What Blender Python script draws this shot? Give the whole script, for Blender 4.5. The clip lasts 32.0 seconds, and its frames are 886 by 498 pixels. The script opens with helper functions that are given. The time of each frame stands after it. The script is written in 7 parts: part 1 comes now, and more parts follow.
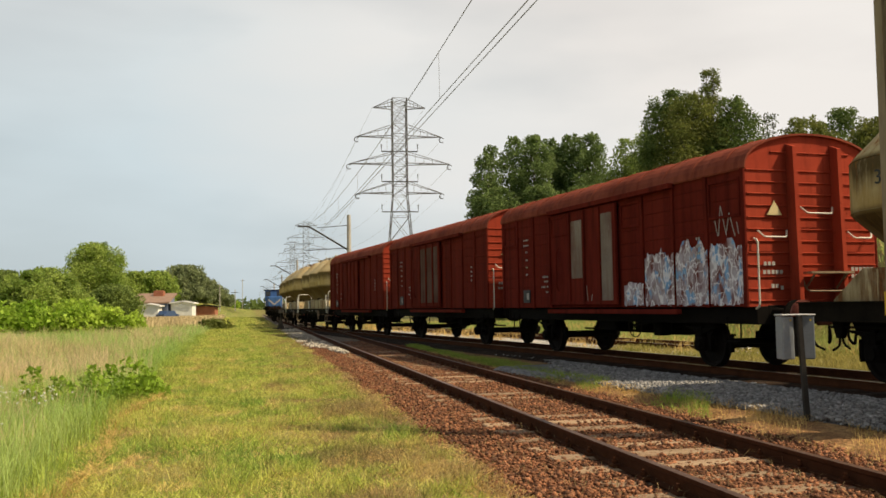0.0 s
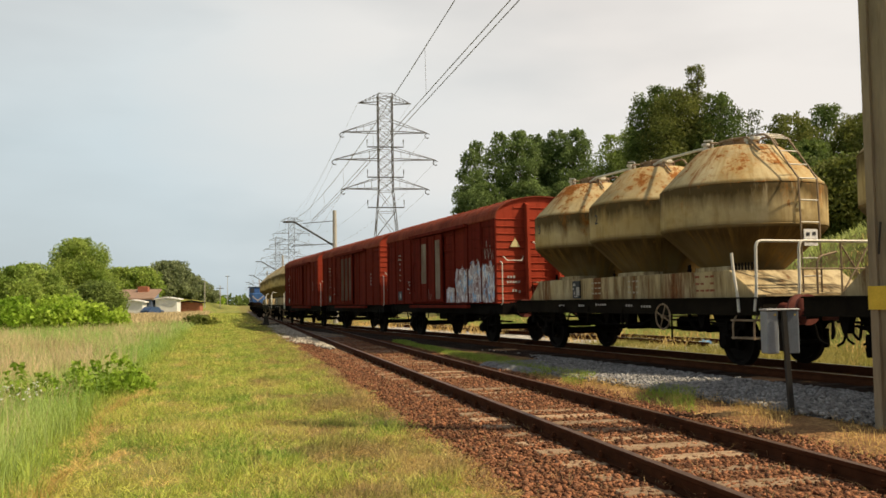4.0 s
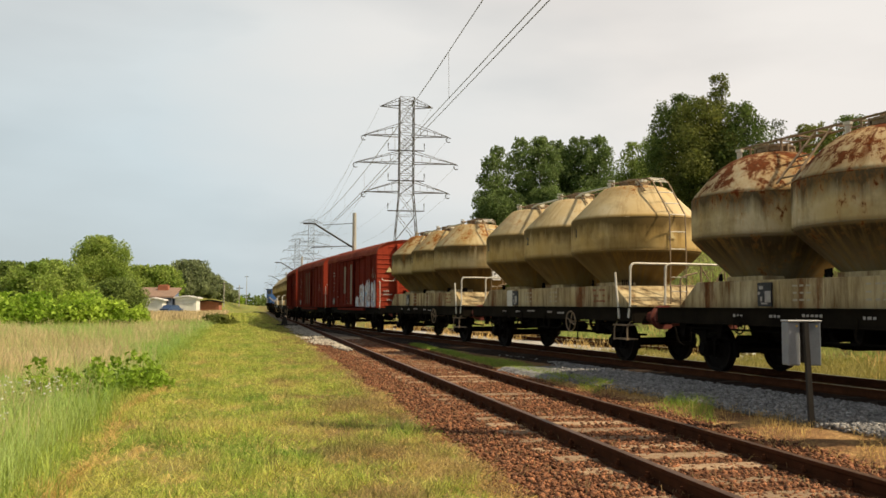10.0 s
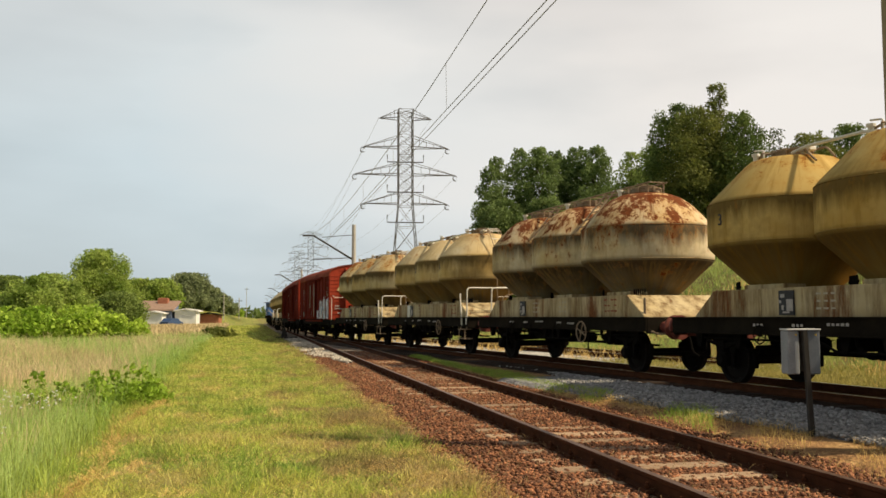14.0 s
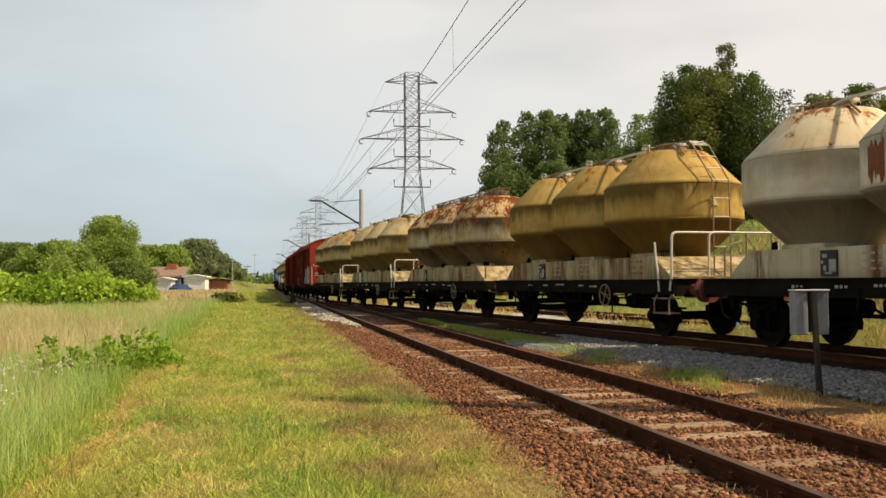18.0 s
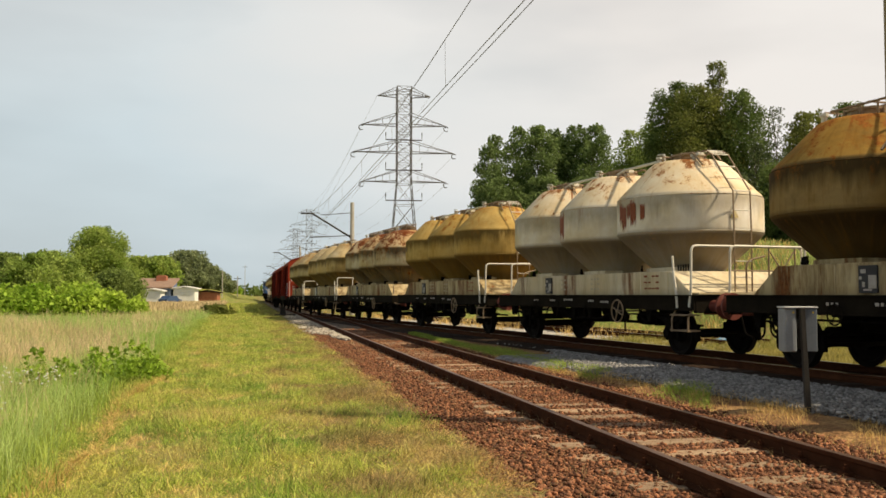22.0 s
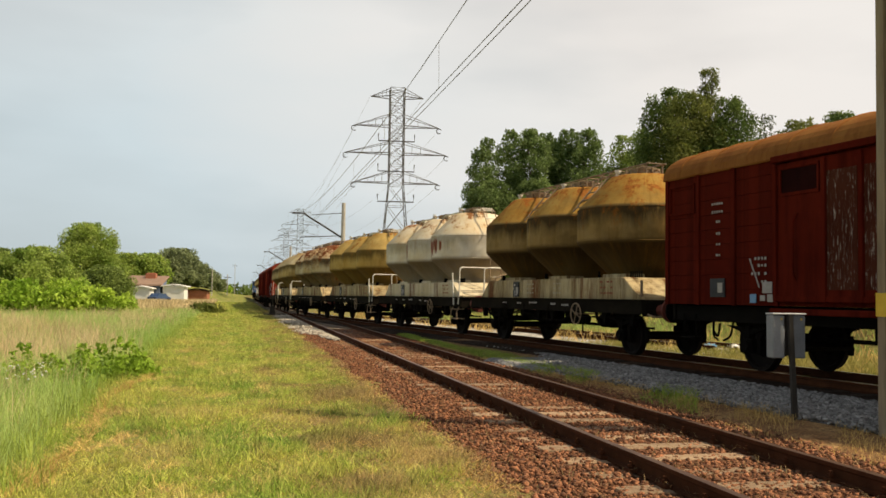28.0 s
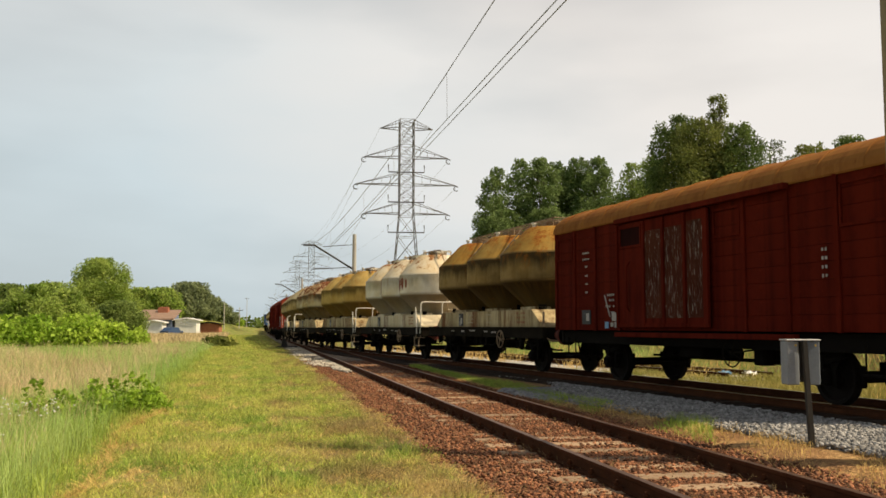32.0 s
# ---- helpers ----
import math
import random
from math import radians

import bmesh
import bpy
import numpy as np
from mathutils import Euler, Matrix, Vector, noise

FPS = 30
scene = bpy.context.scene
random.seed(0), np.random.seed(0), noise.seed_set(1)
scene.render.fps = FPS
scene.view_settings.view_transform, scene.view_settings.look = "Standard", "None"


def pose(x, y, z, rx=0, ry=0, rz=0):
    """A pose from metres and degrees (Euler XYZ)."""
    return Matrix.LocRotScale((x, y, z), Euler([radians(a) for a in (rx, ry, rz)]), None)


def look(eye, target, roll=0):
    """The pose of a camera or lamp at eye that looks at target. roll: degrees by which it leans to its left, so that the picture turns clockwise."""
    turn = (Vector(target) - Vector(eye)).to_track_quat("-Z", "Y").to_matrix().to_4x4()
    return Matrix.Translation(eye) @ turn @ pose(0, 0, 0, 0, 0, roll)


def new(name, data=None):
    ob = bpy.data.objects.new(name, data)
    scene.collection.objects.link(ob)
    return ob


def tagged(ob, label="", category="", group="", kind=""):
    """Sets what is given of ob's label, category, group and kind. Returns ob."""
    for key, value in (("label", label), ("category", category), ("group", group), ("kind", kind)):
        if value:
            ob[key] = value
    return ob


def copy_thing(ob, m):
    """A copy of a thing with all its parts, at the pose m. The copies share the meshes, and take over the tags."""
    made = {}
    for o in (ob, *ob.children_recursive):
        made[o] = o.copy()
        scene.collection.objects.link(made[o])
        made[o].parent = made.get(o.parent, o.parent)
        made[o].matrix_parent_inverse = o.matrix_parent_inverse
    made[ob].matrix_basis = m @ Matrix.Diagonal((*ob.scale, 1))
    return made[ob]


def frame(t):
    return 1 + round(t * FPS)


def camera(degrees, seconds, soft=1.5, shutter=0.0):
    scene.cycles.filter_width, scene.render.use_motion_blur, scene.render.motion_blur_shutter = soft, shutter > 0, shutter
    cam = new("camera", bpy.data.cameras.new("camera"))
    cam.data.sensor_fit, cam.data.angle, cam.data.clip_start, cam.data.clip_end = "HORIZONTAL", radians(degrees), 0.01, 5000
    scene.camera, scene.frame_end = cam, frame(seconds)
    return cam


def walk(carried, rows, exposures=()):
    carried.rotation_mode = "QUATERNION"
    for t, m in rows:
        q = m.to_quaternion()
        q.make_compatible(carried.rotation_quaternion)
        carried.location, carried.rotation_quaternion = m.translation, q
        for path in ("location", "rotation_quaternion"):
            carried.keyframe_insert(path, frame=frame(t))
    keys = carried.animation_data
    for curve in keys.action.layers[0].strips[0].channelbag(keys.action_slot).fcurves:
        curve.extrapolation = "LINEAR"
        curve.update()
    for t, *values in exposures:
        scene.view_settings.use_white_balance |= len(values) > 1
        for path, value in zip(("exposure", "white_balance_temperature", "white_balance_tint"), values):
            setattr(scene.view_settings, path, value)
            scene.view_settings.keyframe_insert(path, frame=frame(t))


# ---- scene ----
cam = camera(53.0, 32.0, soft=1.6)
# seconds, x, y, z, pitch, roll, yaw of the hand-held camera
PATH = [
    (0.0, 0.015, 0.000, 1.527, 3.61, 0.89, 0.07),
    (0.5, 0.011, 0.000, 1.523, 3.59, 1.20, 0.04),
    (1.0, 0.011, 0.000, 1.533, 3.62, 1.17, -0.06),
    (1.5, 0.024, 0.000, 1.541, 3.52, 1.45, -0.18),
    (2.0, 0.009, 0.000, 1.518, 3.18, 1.24, -0.49),
    (2.5, 0.008, 0.000, 1.521, 3.01, 1.29, -0.64),
    (3.0, 0.009, 0.000, 1.534, 3.15, 1.12, -0.69),
    (3.5, 0.010, 0.000, 1.521, 3.34, 0.84, -0.74),
    (5.5, -0.045, 0.000, 1.517, 3.02, 1.66, -1.33),
    (6.0, -0.026, 0.000, 1.518, 2.92, 1.14, 0.15),
    (6.5, -0.028, 0.000, 1.517, 3.06, 0.72, 0.53),
    (7.0, -0.026, 0.000, 1.513, 3.62, 0.90, 0.85),
    (7.5, -0.020, 0.000, 1.514, 3.82, 0.68, 0.77),
    (8.0, -0.016, 0.000, 1.509, 3.79, -0.33, -0.19),
    (8.5, -0.013, 0.000, 1.513, 3.81, -0.31, -1.26),
    (9.0, -0.013, 0.000, 1.517, 3.72, 0.02, -0.58),
    (9.5, -0.019, 0.000, 1.509, 3.57, -0.07, -0.07),
    (10.0, -0.014, 0.000, 1.512, 3.61, -0.27, 0.30),
    (10.5, -0.014, 0.000, 1.510, 3.98, -0.02, 0.59),
    (11.0, -0.006, 0.000, 1.505, 4.15, -0.14, 0.64),
    (11.5, -0.003, 0.000, 1.504, 4.15, -0.04, 0.57),
    (12.0, -0.006, 0.000, 1.514, 4.13, 0.20, 0.65),
    (12.5, 0.000, 0.000, 1.510, 4.21, 0.65, 0.74),
    (13.0, -0.003, 0.000, 1.512, 4.42, 0.09, -0.35),
    (13.5, 0.004, 0.000, 1.511, 4.42, 0.08, -0.07),
    (15.5, 0.008, 0.000, 1.505, 3.56, 0.30, 0.98),
    (16.0, -0.001, 0.000, 1.502, 3.33, 0.19, 1.03),
    (16.5, 0.001, 0.000, 1.497, 3.09, 0.15, 1.23),
    (17.0, -0.005, 0.000, 1.490, 2.66, 0.12, 1.27),
    (17.5, -0.003, 0.000, 1.491, 2.41, 0.38, 1.05),
    (18.0, -0.003, 0.000, 1.493, 2.05, 0.49, 0.81),
    (18.5, -0.007, 0.000, 1.496, 1.81, 0.33, 0.58),
    (19.0, -0.003, 0.000, 1.500, 1.98, 0.19, -0.04),
    (19.5, -0.002, 0.000, 1.501, 2.14, 0.20, -0.09),
    (20.0, -0.006, 0.000, 1.497, 2.25, -0.28, 0.24),
    (20.5, -0.003, 0.000, 1.495, 2.26, 0.07, 0.55),
    (21.0, -0.001, 0.000, 1.498, 2.41, 0.61, 0.63),
    (21.5, -0.003, 0.000, 1.496, 2.99, 0.39, 0.26),
    (22.0, 0.003, 0.000, 1.497, 2.93, 0.01, 0.20),
    (22.5, 0.000, 0.000, 1.492, 2.79, -0.06, 0.25),
    (23.0, -0.001, 0.000, 1.490, 2.69, 0.14, 0.28),
    (23.5, 0.006, 0.000, 1.493, 2.70, -0.11, 0.29),
    (24.0, 0.002, 0.000, 1.497, 2.71, -0.41, 0.09),
    (24.5, 0.006, 0.000, 1.497, 2.67, -0.26, -0.04),
    (25.0, 0.001, 0.000, 1.497, 2.61, -0.40, -0.20),
    (25.5, 0.001, 0.000, 1.497, 2.70, -0.30, 0.46),
    (26.0, 0.009, 0.000, 1.492, 3.37, -0.39, 0.32),
    (26.5, 0.006, 0.000, 1.492, 3.20, -0.38, -0.26),
    (28.5, 0.006, 0.000, 1.488, 3.06, -0.90, -0.41),
    (29.0, 0.005, 0.000, 1.501, 3.59, -0.78, -0.42),
    (29.5, 0.011, 0.000, 1.496, 3.76, -0.17, -0.29),
    (30.0, 0.015, 0.000, 1.496, 4.03, 0.08, -0.34),
    (30.5, 0.017, 0.000, 1.498, 4.33, -0.01, -0.49),
    (31.0, 0.021, 0.000, 1.490, 4.65, -0.02, -0.42),
    (31.5, 0.018, 0.000, 1.491, 4.78, -0.08, 0.07),
    (32.0, 0.019, 0.000, 1.495, 4.99, -0.09, 0.34),
]
walk(cam, [(t, pose(x, y, z, 90 + p, r, w)) for t, x, y, z, p, r, w in PATH],
     exposures=[(0.0, 0.04, 7800.0, 10.0), (32.0, 0.04, 7800.0, 10.0)])

# ---- world and light ----
SUN_EL, SUN_AZ = 47.0, 103.0         # sun high over the right-hand side (+x), a little behind the camera
world = bpy.data.worlds.new("world")
scene.world = world
world.use_nodes = True
wn = world.node_tree.nodes
wl = world.node_tree.links
wn.clear()
sky = wn.new("ShaderNodeTexSky")
sky.sky_type = "NISHITA"
sky.sun_disc = False
sky.sun_elevation = radians(SUN_EL)
sky.sun_rotation = radians(SUN_AZ)
sky.air_density, sky.dust_density, sky.ozone_density = 1.0, 4.0, 1.0
# thin high cloud that whitens the blue, with soft uneven banks
tc = wn.new("ShaderNodeTexCoord")
mp = wn.new("ShaderNodeMapping")
mp.inputs["Scale"].default_value = (1.0, 1.0, 3.2)
cloud = wn.new("ShaderNodeTexNoise")
cloud.inputs["Scale"].default_value = 1.6
cloud.inputs["Detail"].default_value = 5.0
cloud.inputs["Roughness"].default_value = 0.45
cr = wn.new("ShaderNodeMapRange")
cr.inputs["From Min"].default_value, cr.inputs["From Max"].default_value = 0.36, 0.62
cr.inputs["To Min"].default_value, cr.inputs["To Max"].default_value = 0.66, 0.98
mixc = wn.new("ShaderNodeMix")
mixc.data_type = "RGBA"
# the veil is whiter towards the sun and bluer away from it
tint = wn.new("ShaderNodeMix")
tint.data_type = "RGBA"
tint.inputs["A"].default_value = (9.2, 11.75, 14.4, 1)
tint.inputs["B"].default_value = (13.2, 13.9, 15.4, 1)
sepx = wn.new("ShaderNodeSeparateXYZ")
wl.new(tc.outputs["Generated"], sepx.inputs["Vector"])
gx_ = wn.new("ShaderNodeMath")
gx_.operation = "MULTIPLY_ADD"
gx_.inputs[1].default_value = 1.1
wl.new(sepx.outputs["X"], gx_.inputs[0])
wl.new(cloud.outputs["Fac"], gx_.inputs[2])
gr_ = wn.new("ShaderNodeMapRange")
for k, val in zip(("From Min", "From Max", "To Min", "To Max"), (0.28, 0.95, 0.0, 1.0)):
    gr_.inputs[k].default_value = val
wl.new(gx_.outputs[0], gr_.inputs["Value"])
# and whiter again higher up
hi_ = wn.new("ShaderNodeMapRange")
for k, val in zip(("From Min", "From Max", "To Min", "To Max"), (0.17, 0.36, 0.0, 0.5)):
    hi_.inputs[k].default_value = val
wl.new(sepx.outputs["Z"], hi_.inputs["Value"])
sum_ = wn.new("ShaderNodeMath")
sum_.use_clamp = True
wl.new(gr_.outputs["Result"], sum_.inputs[0])
wl.new(hi_.outputs["Result"], sum_.inputs[1])
wl.new(sum_.outputs[0], tint.inputs["Factor"])
wl.new(tint.outputs["Result"], mixc.inputs["B"])
bgd = wn.new("ShaderNodeBackground")
bgd.inputs["Strength"].default_value = 0.06
wo = wn.new("ShaderNodeOutputWorld")
wl.new(tc.outputs["Generated"], mp.inputs["Vector"])
wl.new(mp.outputs["Vector"], cloud.inputs["Vector"])
wl.new(cloud.outputs["Fac"], cr.inputs["Value"])
# the veil is thickest low down and thins towards the zenith
sepw = wn.new("ShaderNodeSeparateXYZ")
wl.new(tc.outputs["Generated"], sepw.inputs["Vector"])
thin = wn.new("ShaderNodeMapRange")
for k, val in zip(("From Min", "From Max", "To Min", "To Max"), (0.3, 0.75, 1.0, 0.1)):
    thin.inputs[k].default_value = val
wl.new(sepw.outputs["Z"], thin.inputs["Value"])
veil = wn.new("ShaderNodeMath")
veil.operation = "MULTIPLY"
wl.new(cr.outputs["Result"], veil.inputs[0])
wl.new(thin.outputs["Result"], veil.inputs[1])
wl.new(veil.outputs[0], mixc.inputs["Factor"])
wl.new(sky.outputs["Color"], mixc.inputs["A"])
wl.new(mixc.outputs["Result"], bgd.inputs["Color"])
wl.new(bgd.outputs["Background"], wo.inputs["Surface"])
sun = new("sun", bpy.data.lights.new("sun", "SUN"))
sun.data.energy, sun.data.angle, sun.data.color = 5.0, radians(1.5), (1.0, 0.9, 0.74)
sx_, sy_ = math.sin(radians(SUN_AZ)) * math.cos(radians(SUN_EL)), math.cos(radians(SUN_AZ)) * math.cos(radians(SUN_EL))
sun.matrix_world = look((40, 0, 60), (40 - sx_, -sy_, 60 - math.sin(radians(SUN_EL))))

# ---- materials ----
MATS = {}


def ramp(nt, fac, stops):
    r = nt.nodes.new("ShaderNodeValToRGB")
    els = r.color_ramp.elements
    while len(els) < len(stops):
        els.new(0.5)
    for e, (p, c) in zip(els, stops):
        e.position, e.color = p, (*c, 1)
    nt.links.new(fac, r.inputs["Fac"])
    return r.outputs["Color"]


def noise_fac(nt, vec, scale, detail=4.0, rough=0.55, stretch=(1, 1, 1)):
    m = nt.nodes.new("ShaderNodeMapping")
    m.inputs["Scale"].default_value = stretch
    nt.links.new(vec, m.inputs["Vector"])
    n = nt.nodes.new("ShaderNodeTexNoise")
    n.inputs["Scale"].default_value, n.inputs["Detail"].default_value, n.inputs["Roughness"].default_value = scale, detail, rough
    nt.links.new(m.outputs["Vector"], n.inputs["Vector"])
    return n.outputs["Fac"]


def maprange(nt, val, a, b, c=0.0, d=1.0):
    m = nt.nodes.new("ShaderNodeMapRange")
    for k, v in zip(("From Min", "From Max", "To Min", "To Max"), (a, b, c, d)):
        m.inputs[k].default_value = v
    nt.links.new(val, m.inputs["Value"])
    return m.outputs["Result"]


def mixcol(nt, fac, a, b):
    m = nt.nodes.new("ShaderNodeMix")
    m.data_type = "RGBA"
    for sock, v in (("Factor", fac), ("A", a), ("B", b)):
        if isinstance(v, (int, float)):
            m.inputs[sock].default_value = v
        elif isinstance(v, tuple):
            m.inputs[sock].default_value = (*v, 1)
        else:
            nt.links.new(v, m.inputs[sock])
    return m.outputs["Result"]


def times(nt, a, b):
    m = nt.nodes.new("ShaderNodeMath")
    m.operation = "MULTIPLY"
    for i, v in enumerate((a, b)):
        if isinstance(v, (int, float)):
            m.inputs[i].default_value = v
        else:
            nt.links.new(v, m.inputs[i])
    return m.outputs[0]


def base_mat(name):
    m = bpy.data.materials.new(name)
    m.use_nodes = True
    nt = m.node_tree
    bs = nt.nodes["Principled BSDF"]
    tcn = nt.nodes.new("ShaderNodeTexCoord")
    return m, nt, bs, tcn.outputs["Object"]


def add_bump(nt, bs, fac, strength, dist=0.02):
    b = nt.nodes.new("ShaderNodeBump")
    b.inputs["Strength"].default_value, b.inputs["Distance"].default_value = strength, dist
    nt.links.new(fac, b.inputs["Height"])
    nt.links.new(b.outputs["Normal"], bs.inputs["Normal"])


def mat(name, dark, light, rough=0.8, metal=0.0, scale=6.0, fine=60.0, bump=0.3, stretch=(1, 1, 1), obj_random=0.0, island=0.0, spec=0.3):
    """Two-scale mottled surface between two colours."""
    if name in MATS:
        return MATS[name]
    m, nt, bs, vec = base_mat(name)
    a = noise_fac(nt, vec, scale, 5, 0.6, stretch)
    b = noise_fac(nt, vec, fine, 3, 0.6, stretch)
    c1 = ramp(nt, a, [(0.3, dark), (0.7, light)])
    mid = tuple((x + y) * 0.5 for x, y in zip(dark, light))
    c2 = ramp(nt, b, [(0.3, tuple(x * 0.75 for x in mid)), (0.7, tuple(min(1, x * 1.25) for x in mid))])
    col = mixcol(nt, 0.4, c1, c2)
    if obj_random or island:
        if obj_random:
            src = nt.nodes.new("ShaderNodeObjectInfo").outputs["Random"]
        else:
            src = nt.nodes.new("ShaderNodeNewGeometry").outputs["Random Per Island"]
        k = obj_random or island
        hsv = nt.nodes.new("ShaderNodeHueSaturation")
        nt.links.new(maprange(nt, src, 0, 1, 1 - k, 1 + k), hsv.inputs["Value"])
        nt.links.new(col, hsv.inputs["Color"])
        col = hsv.outputs["Color"]
    nt.links.new(col, bs.inputs["Base Color"])
    bs.inputs["Roughness"].default_value, bs.inputs["Metallic"].default_value = rough, metal
    bs.inputs["Specular IOR Level"].default_value = spec
    if bump:
        add_bump(nt, bs, b, bump)
    MATS[name] = m
    return m


def lift_normal(nt, geo, share):
    """Soft lawn shading: the blade's normal leant towards the sky."""
    sc = nt.nodes.new("ShaderNodeVectorMath")
    sc.operation = "SCALE"
    sc.inputs["Scale"].default_value = 1.0 - share
    nt.links.new(geo.outputs["Normal"], sc.inputs[0])
    ad = nt.nodes.new("ShaderNodeVectorMath")
    ad.operation = "ADD"
    ad.inputs[1].default_value = (0, 0, share)
    nt.links.new(sc.outputs["Vector"], ad.inputs[0])
    no = nt.nodes.new("ShaderNodeVectorMath")
    no.operation = "NORMALIZE"
    nt.links.new(ad.outputs["Vector"], no.inputs[0])
    return no.outputs["Vector"]


def finish_leaf(nt, bs, col, geo, trans, lift, vary=0.35):
    hsv = nt.nodes.new("ShaderNodeHueSaturation")
    nt.links.new(maprange(nt, geo.outputs["Random Per Island"], 0, 1, 1 - vary, 1 + vary), hsv.inputs["Value"])
    nt.links.new(col, hsv.inputs["Color"])
    nt.links.new(hsv.outputs["Color"], bs.inputs["Base Color"])
    bs.inputs["Roughness"].default_value = 0.6
    bs.inputs["Specular IOR Level"].default_value = 0.2
    tr = nt.nodes.new("ShaderNodeBsdfTranslucent")
    nt.links.new(hsv.outputs["Color"], tr.inputs["Color"])
    if lift:
        nrm = lift_normal(nt, geo, lift)
        nt.links.new(nrm, bs.inputs["Normal"])
    mx = nt.nodes.new("ShaderNodeMixShader")
    mx.inputs["Fac"].default_value = trans
    nt.links.new(bs.outputs["BSDF"], mx.inputs[1])
    nt.links.new(tr.outputs["BSDF"], mx.inputs[2])
    nt.links.new(mx.outputs["Shader"], nt.nodes["Material Output"].inputs["Surface"])


def leaf_mat(name, dark, light, trans=0.35, scale=0.35, lift=0.0):
    """Blades and leaves: two greens by clump, each leaf a little apart, with light through them."""
    m, nt, bs, vec = base_mat(name)
    geo = nt.nodes.new("ShaderNodeNewGeometry")
    a = noise_fac(nt, geo.outputs["Position"], scale, 4, 0.6)
    c = ramp(nt, a, [(0.35, dark), (0.65, light)])
    finish_leaf(nt, bs, c, geo, trans, lift)
    return m


def patch(nt, pos, cx, cy, rx, ry, ragged):
    """1 inside an uneven oval on the ground, 0 outside."""
    m = nt.nodes.new("ShaderNodeMapping")
    m.inputs["Location"].default_value = (-cx / rx, -cy / ry, 0)
    m.inputs["Scale"].default_value = (1 / rx, 1 / ry, 0)
    nt.links.new(pos, m.inputs["Vector"])
    ln = nt.nodes.new("ShaderNodeVectorMath")
    ln.operation = "LENGTH"
    nt.links.new(m.outputs["Vector"], ln.inputs[0])
    ad = nt.nodes.new("ShaderNodeMath")
    ad.operation = "MULTIPLY_ADD"
    ad.inputs[1].default_value = 4.5
    nt.links.new(ragged, ad.inputs[0])
    nt.links.new(ln.outputs["Value"], ad.inputs[2])
    return maprange(nt, ad.outputs[0], 3.3, 2.75)


def turf_colour(nt, pos):
    """Uneven mown turf: lush and yellow-green patches, combed straw, dead brown spots."""
    a = noise_fac(nt, pos, 0.5, 5, 0.62)
    b = noise_fac(nt, pos, 1.7, 8, 0.74, (0.8, 0.55, 1.0))
    c = noise_fac(nt, pos, 4.6, 6, 0.7)
    d = noise_fac(nt, pos, 1.1, 7, 0.74, (1.0, 0.7, 1.0))
    col = ramp(nt, a, [(0.36, (0.18, 0.33, 0.05)), (0.5, (0.37, 0.45, 0.08)), (0.64, (0.56, 0.51, 0.14))])
    col = mixcol(nt, maprange(nt, c, 0.5, 0.68, 0.0, 0.75), col, (0.5, 0.48, 0.12))
    e = noise_fac(nt, pos, 14.0, 4, 0.65)
    col = mixcol(nt, maprange(nt, e, 0.52, 0.66, 0.0, 0.7), col, (0.72, 0.67, 0.22))
    col = mixcol(nt, maprange(nt, e, 0.46, 0.36, 0.0, 0.6), col, (0.12, 0.2, 0.035))
    col = mixcol(nt, maprange(nt, c, 0.47, 0.36, 0.0, 0.6), col, (0.10, 0.19, 0.03))
    col = mixcol(nt, maprange(nt, b, 0.54, 0.63, 0.0, 0.9), col, (0.74, 0.54, 0.22))
    # more bare and dead towards the ballast, and three worn spots
    lean = nt.nodes.new("ShaderNodeVectorMath")
    lean.operation = "DOT_PRODUCT"
    lean.inputs[1].default_value = (1.0, 0.218, 0.0)
    nt.links.new(pos, lean.inputs[0])
    worn = nt.nodes.new("ShaderNodeMath")
    nt.links.new(d, worn.inputs[0])
    nt.links.new(maprange(nt, lean.outputs["Value"], -0.3, 1.9, -0.02, 0.115), worn.inputs[1])
    col = mixcol(nt, maprange(nt, worn.outputs[0], 0.55, 0.66, 0.0, 0.85), col, (0.31, 0.205, 0.095))
    for cx, cy, rx, ry in ((-0.85, 9.2, 0.5, 0.75), (-0.55, 7.0, 0.45, 0.5), (-1.5, 13.5, 0.6, 1.1)):
        col = mixcol(nt, times(nt, patch(nt, pos, cx, cy, rx, ry, d), 0.65), col, (0.23, 0.155, 0.08))
    for cx, cy, rx, ry in ((-0.2, 8.2, 0.35, 0.8), (-1.9, 6.3, 0.5, 0.35), (-2.6, 8.4, 0.5, 0.6), (-3.1, 11.0, 0.6, 0.9), (-1.7, 10.8, 0.5, 0.5), (0.1, 6.4, 0.4, 0.5)):
        col = mixcol(nt, times(nt, patch(nt, pos, cx, cy, rx, ry, c), 0.6), col, (0.62, 0.48, 0.19))
    return col


def turf_mat(name, trans=0.45, lift=0.3):
    m, nt, bs, vec = base_mat(name)
    geo = nt.nodes.new("ShaderNodeNewGeometry")
    finish_leaf(nt, bs, turf_colour(nt, geo.outputs["Position"]), geo, trans, lift, 0.5)
    return m


